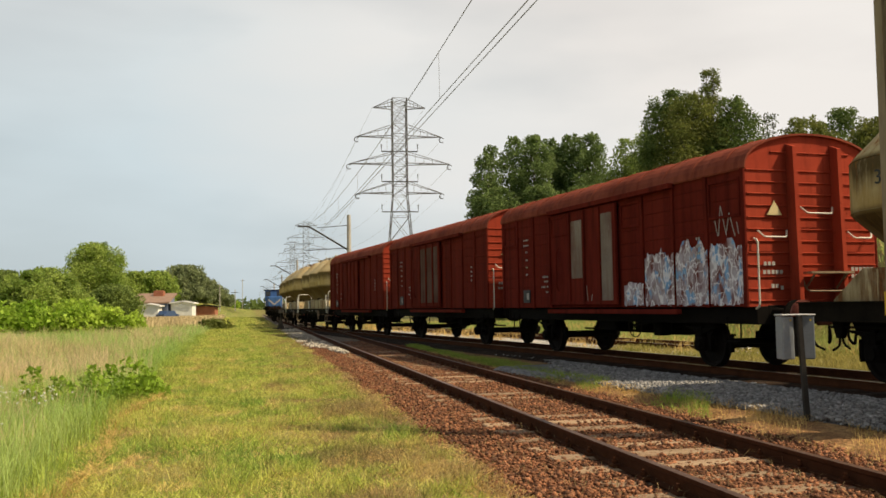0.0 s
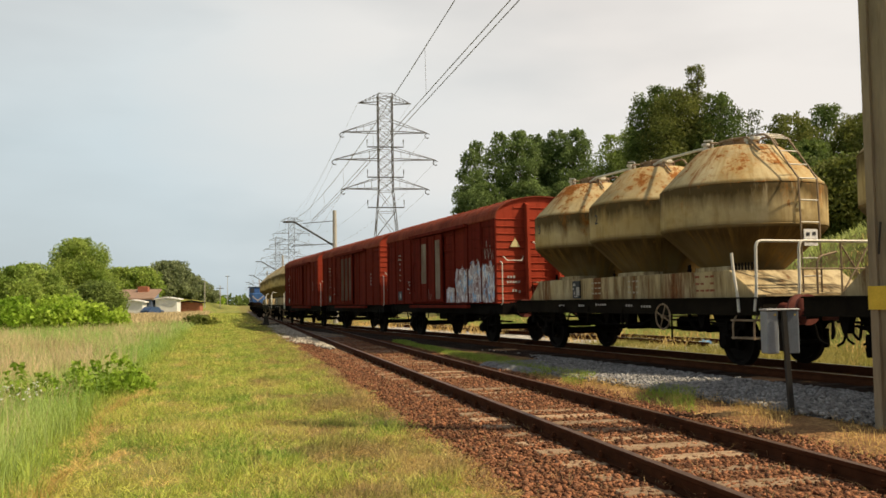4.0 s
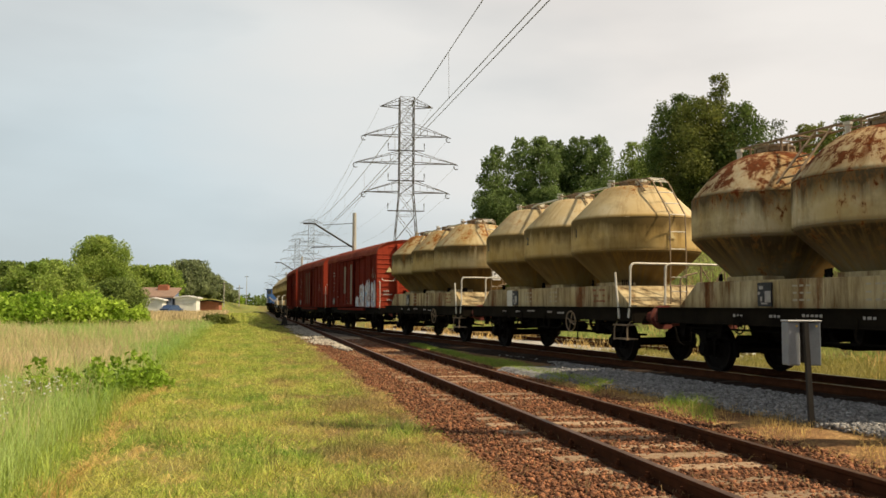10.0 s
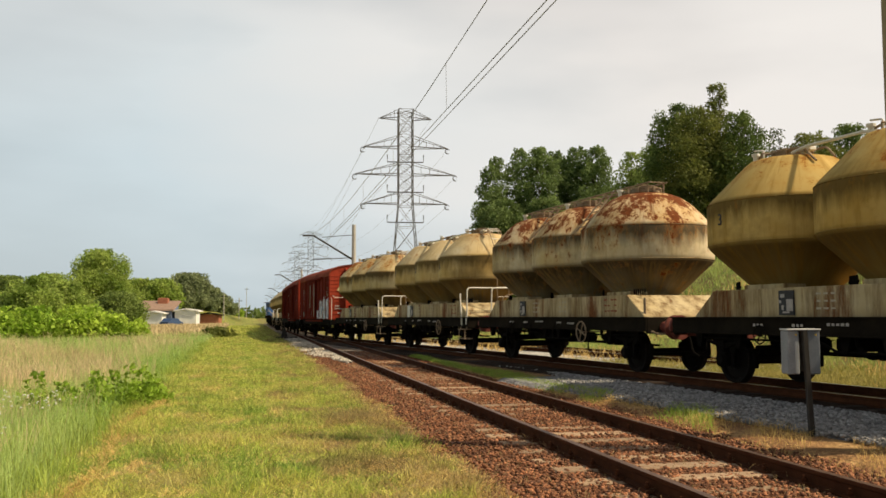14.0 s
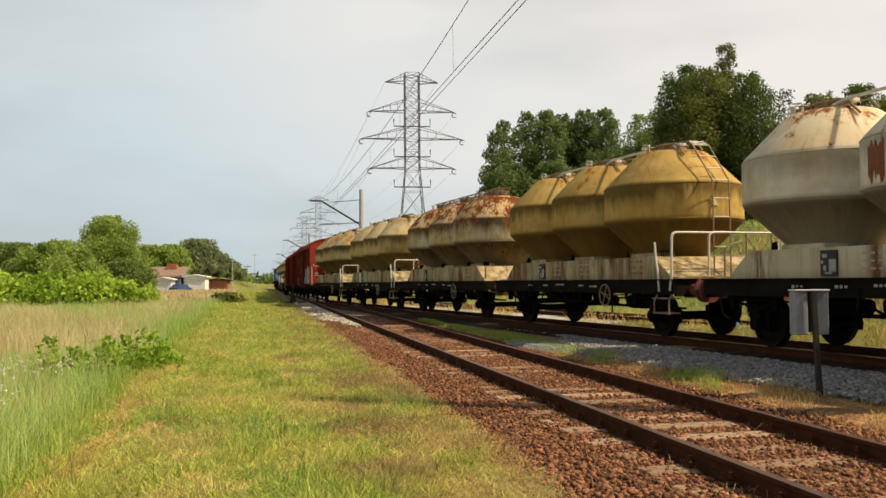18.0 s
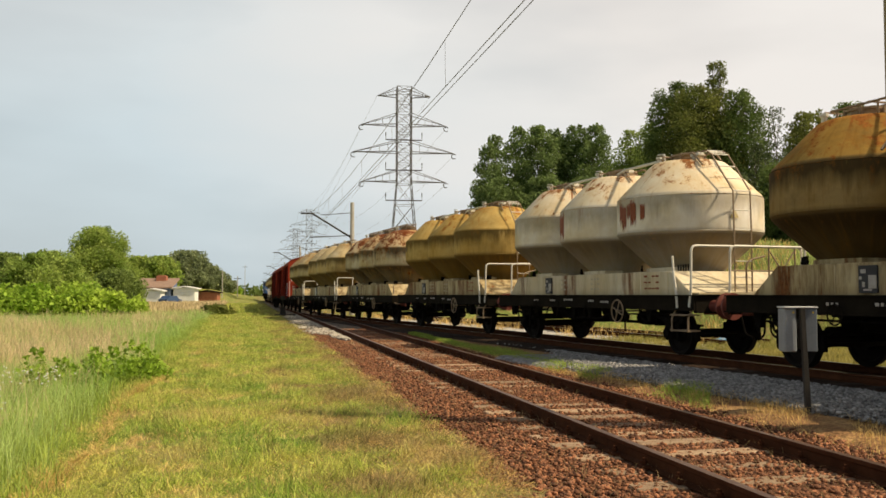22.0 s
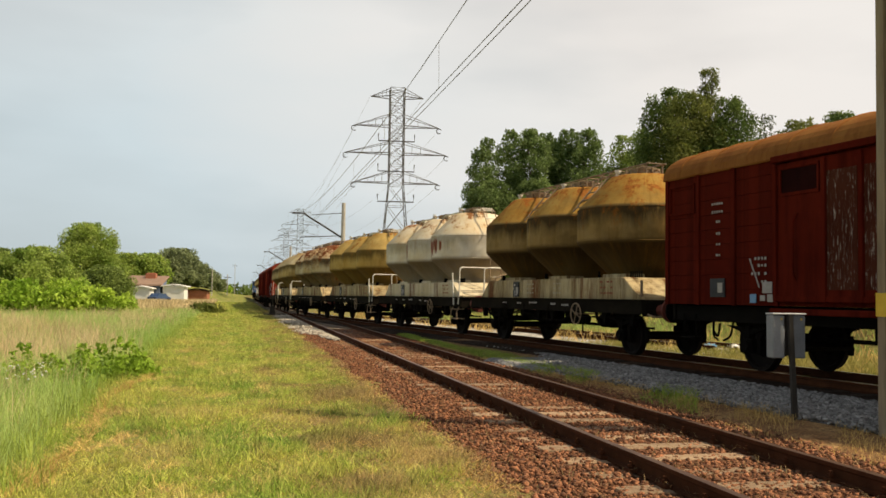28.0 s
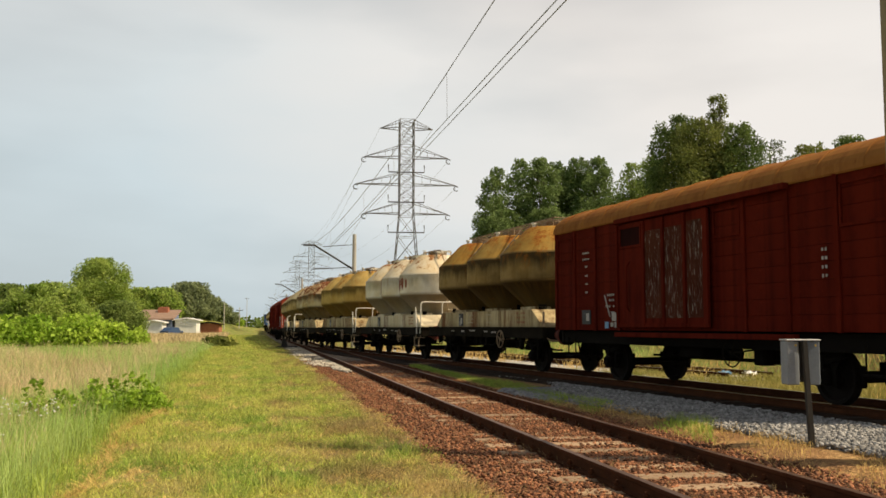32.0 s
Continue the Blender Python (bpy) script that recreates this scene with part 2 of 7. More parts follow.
def tank_mat(name, cone, drum, grime_shade, rust=0.2, dirt=0.8, spots=0.2, speck=(0.16, 0.05, 0.012), streak=1.0, low_dirt_shade=None):
    """Weathered cement-silo paint: bleached cone, a dirty ragged collar under the shoulder, stained drum, lower cone
    darkened by dirt and painted-in shade, rust spreading from the hatch.
    """
    m, nt, bs, vec = base_mat(name)
    rnd = nt.nodes.new("ShaderNodeObjectInfo").outputs["Random"]
    sep = nt.nodes.new("ShaderNodeSeparateXYZ")
    nt.links.new(vec, sep.inputs["Vector"])
    z = sep.outputs["Z"]
    at2 = nt.nodes.new("ShaderNodeMath")
    at2.operation = "ARCTAN2"
    nt.links.new(sep.outputs["Y"], at2.inputs[0])
    nt.links.new(sep.outputs["X"], at2.inputs[1])
    comb = nt.nodes.new("ShaderNodeCombineXYZ")
    nt.links.new(times(nt, at2.outputs[0], 1.5), comb.inputs["X"])
    nt.links.new(times(nt, rnd, 60.0), comb.inputs["Y"])
    nt.links.new(times(nt, z, 0.16), comb.inputs["Z"])
    sv = comb.outputs["Vector"]
    off = nt.nodes.new("ShaderNodeVectorMath")
    off.operation = "ADD"
    c2 = nt.nodes.new("ShaderNodeCombineXYZ")
    nt.links.new(times(nt, rnd, 80.0), c2.inputs["X"])
    nt.links.new(vec, off.inputs[0])
    nt.links.new(c2.outputs["Vector"], off.inputs[1])
    v = off.outputs["Vector"]
    blot = noise_fac(nt, v, 0.9, 6, 0.62)
    run = noise_fac(nt, sv, 2.4, 6, 0.64)
    thin = noise_fac(nt, sv, 8.0, 5, 0.65)
    fine = noise_fac(nt, v, 16, 6, 0.7)
    ragged = nt.nodes.new("ShaderNodeMath")
    ragged.operation = "MULTIPLY_ADD"
    ragged.inputs[1].default_value = 0.9
    nt.links.new(run, ragged.inputs[0])
    nt.links.new(z, ragged.inputs[2])
    zr = ragged.outputs[0]            # height with an uneven edge, 0.45 over z on average
    ochre = tuple(p * k for p, k in zip(cone, (0.9, 0.74, 0.5)))
    top = mixcol(nt, maprange(nt, blot, 0.35, 0.68, 0.0, 0.8), cone, ochre)
    top = mixcol(nt, maprange(nt, thin, 0.5, 0.68, 0.0, 0.6 * streak), top, tuple(p * k for p, k in zip(cone, (0.6, 0.47, 0.3))))
    low = mixcol(nt, maprange(nt, blot, 0.35, 0.65, 0.0, 0.75), drum, tuple(p * k for p, k in zip(drum, (0.78, 0.66, 0.42))))
    low = mixcol(nt, maprange(nt, thin, 0.5, 0.66, 0.0, 0.5 * streak), low, tuple(p * k for p, k in zip(drum, (0.55, 0.45, 0.3))))
    col = mixcol(nt, maprange(nt, z, 3.40, 3.46), low, top)
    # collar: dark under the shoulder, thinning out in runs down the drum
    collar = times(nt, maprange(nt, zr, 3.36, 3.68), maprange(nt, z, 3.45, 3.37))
    col = mixcol(nt, times(nt, collar, 0.92 * dirt), col, grime_shade)
    scuff = noise_fac(nt, sv, 1.6, 9, 0.74)
    col = mixcol(nt, maprange(nt, scuff, 0.585, 0.66, 0.0, 0.55), col, tuple(min(0.85, p * 1.2) for p in cone))
    soot = noise_fac(nt, v, 0.7, 8, 0.7, (1, 1, 1.4))
    col = mixcol(nt, times(nt, maprange(nt, soot, 0.5, 0.66), 0.45 * dirt), col, tuple(g * 1.6 for g in grime_shade))
    # lower cone: dirt plus shade put into the colour, darkest just under the weld
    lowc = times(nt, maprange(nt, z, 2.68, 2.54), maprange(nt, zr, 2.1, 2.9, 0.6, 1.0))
    col = mixcol(nt, times(nt, lowc, min(1.0, 0.95 * (low_dirt_shade or dirt))), col, tuple(g * k for g, k in zip(grime_shade, (0.85, 0.72, 0.6))))
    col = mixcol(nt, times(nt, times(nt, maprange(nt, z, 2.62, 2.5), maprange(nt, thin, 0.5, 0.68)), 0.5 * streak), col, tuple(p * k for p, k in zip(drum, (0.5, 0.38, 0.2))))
    rcol = ramp(nt, fine, [(0.3, tuple(s * 0.42 for s in speck)), (0.5, speck), (0.7, tuple(s * k for s, k in zip(speck, (1.4, 1.5, 1.5))))])
    # rust spreading from the hatch down the cone and running over the shoulder
    rn = noise_fac(nt, v, 2.6, 12, 0.8, (1, 1, 0.5))
    add = nt.nodes.new("ShaderNodeMath")
    nt.links.new(rn, add.inputs[0])
    nt.links.new(maprange(nt, z, 2.7, 4.2, -0.11, 0.05), add.inputs[1])
    at_ = 0.72 - 0.26 * rust
    col = mixcol(nt, maprange(nt, add.outputs[0], at_ - 0.08, at_, 0.0, 0.4), col, tuple(p * k for p, k in zip(cone, (0.75, 0.42, 0.17))))
    col = mixcol(nt, maprange(nt, add.outputs[0], at_ - 0.008, at_ + 0.018, 0.0, 0.94), col, rcol)
    rr = times(nt, maprange(nt, run, 0.69 - 0.14 * rust, 0.74 - 0.12 * rust), maprange(nt, thin, 0.4, 0.52))
    col = mixcol(nt, times(nt, times(nt, rr, maprange(nt, z, 2.75, 3.9)), min(0.95, 0.4 + rust)), col, rcol)
    # scattered pits over the whole shell
    pit = noise_fac(nt, v, 5.5, 8, 0.75)
    pt = 0.80 - 0.17 * spots
    col = mixcol(nt, maprange(nt, pit, pt, pt + 0.03, 0.0, 0.85), col, rcol)
    nt.links.new(col, bs.inputs["Base Color"])
    bs.inputs["Roughness"].default_value = 0.85
    bs.inputs["Specular IOR Level"].default_value = 0.05
    add_bump(nt, bs, fine, 0.15, 0.01)
    return m


def tray_mat(name, paint, stain=1.0):
    """Cream tray steel: dust, dark runs, and rust below the silo bolts."""
    m, nt, bs, vec = base_mat(name)
    geo = nt.nodes.new("ShaderNodeObjectInfo")
    off = nt.nodes.new("ShaderNodeVectorMath")
    off.operation = "ADD"
    c2 = nt.nodes.new("ShaderNodeCombineXYZ")
    nt.links.new(times(nt, geo.outputs["Random"], 70.0), c2.inputs["Y"])
    nt.links.new(vec, off.inputs[0])
    nt.links.new(c2.outputs["Vector"], off.inputs[1])
    v = off.outputs["Vector"]
    sep = nt.nodes.new("ShaderNodeSeparateXYZ")
    nt.links.new(vec, sep.inputs["Vector"])
    a = noise_fac(nt, v, 0.8, 6, 0.62)
    drip = noise_fac(nt, v, 3.5, 7, 0.7, (1, 1, 0.16))
    fine = noise_fac(nt, v, 22, 5, 0.65)
    col = mixcol(nt, maprange(nt, a, 0.3, 0.7, 0, 0.8), paint, tuple(p * k for p, k in zip(paint, (0.8, 0.68, 0.46))))
    col = mixcol(nt, maprange(nt, drip, 0.42, 0.6, 0, 0.8 * stain), col, (0.14, 0.085, 0.035))
    col = mixcol(nt, maprange(nt, sep.outputs["Z"], 1.42, 1.24, 0, 0.4), col, (0.17, 0.12, 0.06))
    rust = ramp(nt, fine, [(0.3, (0.07, 0.02, 0.006)), (0.7, (0.22, 0.075, 0.02))])
    total = None
    for x0 in (-2.42, 0.47, 3.36):
        d = nt.nodes.new("ShaderNodeMath")
        d.operation = "SUBTRACT"
        d.inputs[1].default_value = x0
        nt.links.new(sep.outputs["X"], d.inputs[0])
        ab = nt.nodes.new("ShaderNodeMath")
        ab.operation = "ABSOLUTE"
        nt.links.new(d.outputs[0], ab.inputs[0])
        f = maprange(nt, ab.outputs[0], 0.42, 0.2)
        if total is None:
            total = f
        else:
            s = nt.nodes.new("ShaderNodeMath")
            s.use_clamp = True
            nt.links.new(total, s.inputs[0])
            nt.links.new(f, s.inputs[1])
            total = s.outputs[0]
    col = mixcol(nt, times(nt, total, maprange(nt, drip, 0.4, 0.58, 0.0, 0.9)), col, rust)
    col = mixcol(nt, maprange(nt, drip, 0.59, 0.65, 0, 0.8 * stain), col, rust)
    nt.links.new(col, bs.inputs["Base Color"])
    bs.inputs["Roughness"].default_value = 0.8
    bs.inputs["Specular IOR Level"].default_value = 0.15
    add_bump(nt, bs, fine, 0.15, 0.01)
    return m


def van_mat(name, dark, light, dirt, seed=0.0, white=0.0):
    """Red-brown van paint, faded and streaked; white: share of bare weathered planking."""
    m, nt, bs, vec = base_mat(name)
    sh = nt.nodes.new("ShaderNodeMapping")
    sh.inputs["Location"].default_value = (seed, seed, 0)
    nt.links.new(vec, sh.inputs["Vector"])
    v = sh.outputs["Vector"]
    a = noise_fac(nt, v, 0.9, 6, 0.6)
    run = noise_fac(nt, v, 4.5, 5, 0.65, (1, 1, 0.12))
    fine = noise_fac(nt, v, 40, 3, 0.6)
    col = ramp(nt, a, [(0.3, dark), (0.7, light)])
    col = mixcol(nt, maprange(nt, run, 0.46, 0.72, 0, 0.75), col, dirt)
    spot = noise_fac(nt, v, 7.0, 8, 0.75)
    col = mixcol(nt, maprange(nt, spot, 0.6, 0.72, 0, 0.7), col, tuple(c * 0.7 for c in dirt))
    col = mixcol(nt, maprange(nt, spot, 0.38, 0.3, 0, 0.5), col, tuple(c * 1.35 for c in light))
    if white:
        peel = noise_fac(nt, v, 26.0, 8, 0.8, (1.0, 1.0, 0.14))
        col = mixcol(nt, maprange(nt, peel, 0.62 - 0.22 * white, 0.72 - 0.2 * white, 0.0, 0.9), col, (0.46, 0.42, 0.37))
    nt.links.new(col, bs.inputs["Base Color"])
    bs.inputs["Roughness"].default_value = 0.85
    bs.inputs["Specular IOR Level"].default_value = 0.03
    add_bump(nt, bs, fine, 0.12, 0.01)
    return m


def graffiti_mat():
    """Sprayed letters: lilac-grey filling, white strokes and blue touches over the red wall paint."""
    m, nt, bs, vec = base_mat("graffiti_spray")
    a = noise_fac(nt, vec, 5.0, 5, 0.6, (1, 1, 0.6))
    c = ramp(nt, a, [(0.36, (0.13, 0.02, 0.013)), (0.46, (0.26, 0.18, 0.2)), (0.64, (0.42, 0.38, 0.43))])
    blue = noise_fac(nt, vec, 4.2, 3, 0.5, (1, 1, 0.6))
    c = mixcol(nt, maprange(nt, blue, 0.54, 0.6, 0.0, 0.85), c, (0.14, 0.36, 0.64))
    for sc, st, wd in ((3.6, (1, 1, 0.45), 0.028), (6.5, (1, 1, 0.7), 0.03)):
        n = noise_fac(nt, vec, sc, 2, 0.4, st)
        d = nt.nodes.new("ShaderNodeMath")
        d.operation = "SUBTRACT"
        d.inputs[1].default_value = 0.5
        nt.links.new(n, d.inputs[0])
        ab = nt.nodes.new("ShaderNodeMath")
        ab.operation = "ABSOLUTE"
        nt.links.new(d.outputs[0], ab.inputs[0])
        c = mixcol(nt, maprange(nt, ab.outputs[0], wd, wd * 0.4, 0.0, 0.85), c, (0.74, 0.73, 0.77))
    nt.links.new(c, bs.inputs["Base Color"])
    bs.inputs["Roughness"].default_value = 0.7
    return m


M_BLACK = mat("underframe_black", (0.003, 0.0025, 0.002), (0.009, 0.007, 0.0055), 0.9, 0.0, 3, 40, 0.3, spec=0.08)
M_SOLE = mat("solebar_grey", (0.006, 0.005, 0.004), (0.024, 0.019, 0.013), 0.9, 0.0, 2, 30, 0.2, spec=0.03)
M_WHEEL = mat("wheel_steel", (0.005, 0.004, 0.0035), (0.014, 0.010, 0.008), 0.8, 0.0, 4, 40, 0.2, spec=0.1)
M_TREAD = mat("polished_tread", (0.35, 0.34, 0.33), (0.5, 0.49, 0.47), 0.3, 0.9, 8, 60, 0.05)
M_CREAMRAIL = mat("handrail_cream", (0.5, 0.47, 0.4), (0.72, 0.7, 0.62), 0.55, 0.0, 5, 50, 0.1)
M_RUSTRAIL = mat("rusty_pipe", (0.16, 0.1, 0.06), (0.34, 0.26, 0.17), 0.7, 0.1, 6, 50, 0.2)
M_BUFRED = mat("buffer_red", (0.10, 0.025, 0.018), (0.22, 0.06, 0.045), 0.55, 0.1, 4, 40, 0.2)
M_WHITEMARK = mat("white_lettering", (0.28, 0.26, 0.24), (0.46, 0.43, 0.4), 0.7, 0, 12, 80, 0)
M_DARKMARK = mat("dark_panel", (0.02, 0.02, 0.022), (0.045, 0.045, 0.05), 0.6, 0, 8, 60, 0)
M_YELLOW = mat("yellow_plate", (0.55, 0.36, 0.03), (0.72, 0.5, 0.06), 0.55, 0, 8, 60, 0.05)
M_RUSTMARK = mat("rust_lettering", (0.16, 0.04, 0.02), (0.3, 0.09, 0.04), 0.75, 0, 10, 60, 0.1)
M_RAIL = mat("rail_rust", (0.04, 0.015, 0.008), (0.10, 0.038, 0.018), 0.9, 0.0, 5, 50, 0.3, spec=0.04)
M_RAILTOP = mat("rail_head", (0.11, 0.06, 0.04), (0.24, 0.15, 0.11), 0.42, 0.7, 5, 60, 0.1)
M_RAILSHINE = mat("rail_head_worn", (0.3, 0.28, 0.26), (0.48, 0.46, 0.44), 0.3, 0.9, 5, 60, 0.05)
M_SLEEPER = mat("sleeper_concrete", (0.2, 0.125, 0.075), (0.4, 0.29, 0.19), 0.9, 0, 5, 40, 0.4, obj_random=0.25)
M_WOODSL = mat("sleeper_wood", (0.02, 0.012, 0.008), (0.055, 0.036, 0.025), 0.9, 0, 4, 30, 0.5, (1, 6, 1), obj_random=0.3)
M_BROWNSTONE = mat("brown_ballast", (0.08, 0.032, 0.017), (0.34, 0.148, 0.075), 0.9, 0, 3, 40, 0.4, island=0.65)
M_GREYSTONE = mat("grey_ballast", (0.165, 0.162, 0.16), (0.36, 0.352, 0.34), 0.9, 0, 3, 40, 0.4, island=0.45)
M_POLE = mat("weathered_pole", (0.15, 0.115, 0.075), (0.38, 0.31, 0.21), 0.9, 0, 4, 30, 0.5, (1, 1, 0.15))
M_CONC = mat("mast_concrete", (0.3, 0.28, 0.25), (0.46, 0.44, 0.4), 0.9, 0, 3, 30, 0.3)
M_STEELD = mat("dark_steel", (0.015, 0.013, 0.011), (0.045, 0.04, 0.034), 0.8, 0.0, 5, 50, 0.2)
M_PYLON = mat("pylon_steel", (0.075, 0.07, 0.066), (0.13, 0.125, 0.12), 0.7, 0.1, 5, 50, 0.1)
M_WIRE = mat("wire", (0.2, 0.2, 0.2), (0.28, 0.28, 0.28), 0.9, 0.0, 5, 50, 0)
M_BOXDARK = mat("box_blue_paint", (0.11, 0.13, 0.155), (0.17, 0.195, 0.22), 0.5, 0, 4, 60, 0.1)
M_BOXGREY = mat("box_grey_paint", (0.19, 0.21, 0.23), (0.27, 0.29, 0.31), 0.5, 0, 4, 60, 0.1)

# ---- mesh helpers ----


def part(name, bm, material, parent=None, label=""):
    """Link a bmesh as one mesh object, under a thing or a part when given."""
    me = bpy.data.meshes.new(name)
    bm.normal_update()
    bm.to_mesh(me)
    bm.free()
    return attach(name, me, material, parent, label)


def attach(name, me, material, parent=None, label=""):
    ob = new(name, me)
    mats = material if isinstance(material, (list, tuple)) else [material]
    if not me.materials:
        for mm in mats:
            me.materials.append(mm)
    if parent is not None:
        ob.parent = parent
    if label:
        ob["label"] = label
    return ob


def raw(name, verts, faces, material, parent=None, label=""):
    me = bpy.data.meshes.new(name)
    me.from_pydata([tuple(v) for v in verts] if not isinstance(verts, list) else verts, [], faces)
    me.update()
    return attach(name, me, material, parent, label)


def empty(name, m=None):
    ob = new(name)
    ob.empty_display_size = 0.3
    if m is not None:
        ob.matrix_basis = m
    return ob


def box(bm, cx, cy, cz, sx, sy, sz, m=None, bevel=0.0, mi=0):
    mat4 = Matrix.Translation((cx, cy, cz)) @ Matrix.Diagonal((sx, sy, sz, 1))
    if m is not None:
        mat4 = m @ mat4
    r = bmesh.ops.create_cube(bm, size=1.0, matrix=mat4)
    vs = r["verts"]
    if bevel:
        es = {e for v in vs for e in v.link_edges}
        bmesh.ops.bevel(bm, geom=list(es), offset=bevel, segments=1, affect="EDGES", profile=0.5)
    elif mi:
        for f in {f for v in vs for f in v.link_faces}:
            f.material_index = mi
    return vs


def cyl(bm, a, b, r, seg=12, r2=None, caps=True):
    a, b = Vector(a), Vector(b)
    d = b - a
    m = Matrix.Translation((a + b) / 2) @ d.to_track_quat("Z", "Y").to_matrix().to_4x4()
    bmesh.ops.create_cone(bm, cap_ends=caps, segments=seg, radius1=r, radius2=r if r2 is None else r2, depth=d.length, matrix=m)


def tube(bm, pts, r, seg=6):
    """A bent pipe through the points."""
    pts = [Vector(p) for p in pts]
    rings = []
    for i, p in enumerate(pts):
        d = (pts[min(i + 1, len(pts) - 1)] - pts[max(i - 1, 0)]).normalized()
        q = d.to_track_quat("Z", "Y")
        rings.append([bm.verts.new(p + q @ Vector((r * math.cos(2 * math.pi * k / seg), r * math.sin(2 * math.pi * k / seg), 0))) for k in range(seg)])
    for a, b in zip(rings, rings[1:]):
        qa = min(range(seg), key=lambda o: sum((a[k].co - b[(k + o) % seg].co).length_squared for k in range(0, seg, 2)))
        for k in range(seg):
            bm.faces.new((a[k], a[(k + 1) % seg], b[(k + 1 + qa) % seg], b[(k + qa) % seg]))
    bm.faces.new(rings[0][::-1])
    bm.faces.new(rings[-1])


def arc_pts(pts, rad=0.08, n=4):
    """Round the corners of a polyline."""
    pts = [Vector(p) for p in pts]
    out = [pts[0]]
    for a, b, c in zip(pts, pts[1:], pts[2:]):
        d1, d2 = (a - b).normalized(), (c - b).normalized()
        p, q = b + d1 * rad, b + d2 * rad
        for k in range(n + 1):
            t = k / n
            out.append(p * (1 - t) ** 2 + b * 2 * t * (1 - t) + q * t ** 2)
    out.append(pts[-1])
    return out


def lathe(bm, profile, cx, cy, seg=40, smooth=True):
    rings = []
    for r, z in profile:
        rings.append([bm.verts.new((cx + r * math.cos(2 * math.pi * k / seg), cy + r * math.sin(2 * math.pi * k / seg), z)) for k in range(seg)])
    for a, b in zip(rings, rings[1:]):
        for k in range(seg):
            f = bm.faces.new((a[k], a[(k + 1) % seg], b[(k + 1) % seg], b[k]))
            f.smooth = smooth
    bm.faces.new(rings[0][::-1])
    bm.faces.new(rings[-1])


def prism(bm, outline, y0, y1, axis="y"):
    """Extrude a closed outline of (a, b) between two values of the third axis."""
    def p(a, b, c):
        return {"y": (a, c, b), "x": (c, a, b), "z": (a, b, c)}[axis]
    f = [bm.verts.new(p(a, b, y0)) for a, b in outline]
    g = [bm.verts.new(p(a, b, y1)) for a, b in outline]
    n = len(outline)
    for i in range(n):
        bm.faces.new((f[i], f[(i + 1) % n], g[(i + 1) % n], g[i]))
    bm.faces.new(f[::-1])
    bm.faces.new(g)
    bmesh.ops.recalc_face_normals(bm, faces=bm.faces[:])


# ---- plan: the two tracks and the wagons' line ----
RAIL_MAIN, RAIL_SIDE = 0.14, 0.225           # rail heads over the meadow
MAIN_X, MAIN_SLOPE = 4.27, 0.218             # centre of the near track: x = 4.27 - 0.218 y
H_SIDE = radians(19.14)                      # heading of the siding, to the left of straight ahead
U = Vector((-math.sin(H_SIDE), math.cos(H_SIDE)))
N = Vector((math.cos(H_SIDE), math.sin(H_SIDE)))
OFF = 11.69                                  # centre of the siding from the camera
H_MAIN = math.atan(MAIN_SLOPE)
S_ARC0, R_ARC = 50.95, 190.0
ARC_LEN = R_ARC * (H_SIDE - H_MAIN)


def main_at(y):
    t = min(1.0, max(0.0, (y - 73.0) / 44.0))
    return MAIN_X - MAIN_SLOPE * y - 0.6 * t * t * (3 - 2 * t)


def bend(e):
    """The far line eases a little to the left beyond the points."""
    t = min(1.0, max(0.0, e / 45.0))
    return 0.6 * t * t * (3 - 2 * t)


def siding(s):
    """Place and heading of the siding's centre at s metres along it; it bends into the near track at the points."""
    if s <= S_ARC0:
        return U * s + N * OFF, H_SIDE
    p0 = U * S_ARC0 + N * OFF
    c = p0 + N * R_ARC
    a = min(s - S_ARC0, ARC_LEN) / R_ARC
    h = H_SIDE - a
    p = c - Vector((math.cos(h), math.sin(h))) * R_ARC
    if s > S_ARC0 + ARC_LEN:
        e = s - S_ARC0 - ARC_LEN
        p = p + Vector((-math.sin(h), math.cos(h))) * e - Vector((math.cos(h), math.sin(h))) * bend(e)
        h += (bend(e + 1) - bend(e - 1)) / 2
    return p, h


def side_z(s):
    """The siding's rail head comes down to the near track's level at the points."""
    k = min(1, max(0, (s - 30) / 35))
    return RAIL_SIDE + (RAIL_MAIN - RAIL_SIDE) * k


def wagon_pose(s, half):
    a, _ = siding(s - half)
    b, _ = siding(s + half)
    d = b - a
    mid = (a + b) / 2
    return pose(mid.x, mid.y, side_z(s), 0, 0, math.degrees(math.atan2(d.y, d.x)))


# metres that the train has gone, by seconds
ROLL = [(0, 0), (1, 2.60), (2, 5.18), (3, 7.83), (3.5, 9.18), (5.5, 14.5), (6, 15.82), (7, 18.45), (8, 21.1), (9, 23.76), (10, 26.36),
        (11, 28.98), (12, 31.57), (13, 34.18), (16, 41.92), (17, 44.46), (18, 46.96), (19, 49.45), (20, 51.97), (21, 54.43), (22, 56.89),
        (23, 59.24), (24, 61.53), (25, 63.78), (26, 65.78), (26.5, 66.72), (28.5, 70.2), (29, 70.95), (30, 72.45), (31, 73.77), (32, 74.88)]


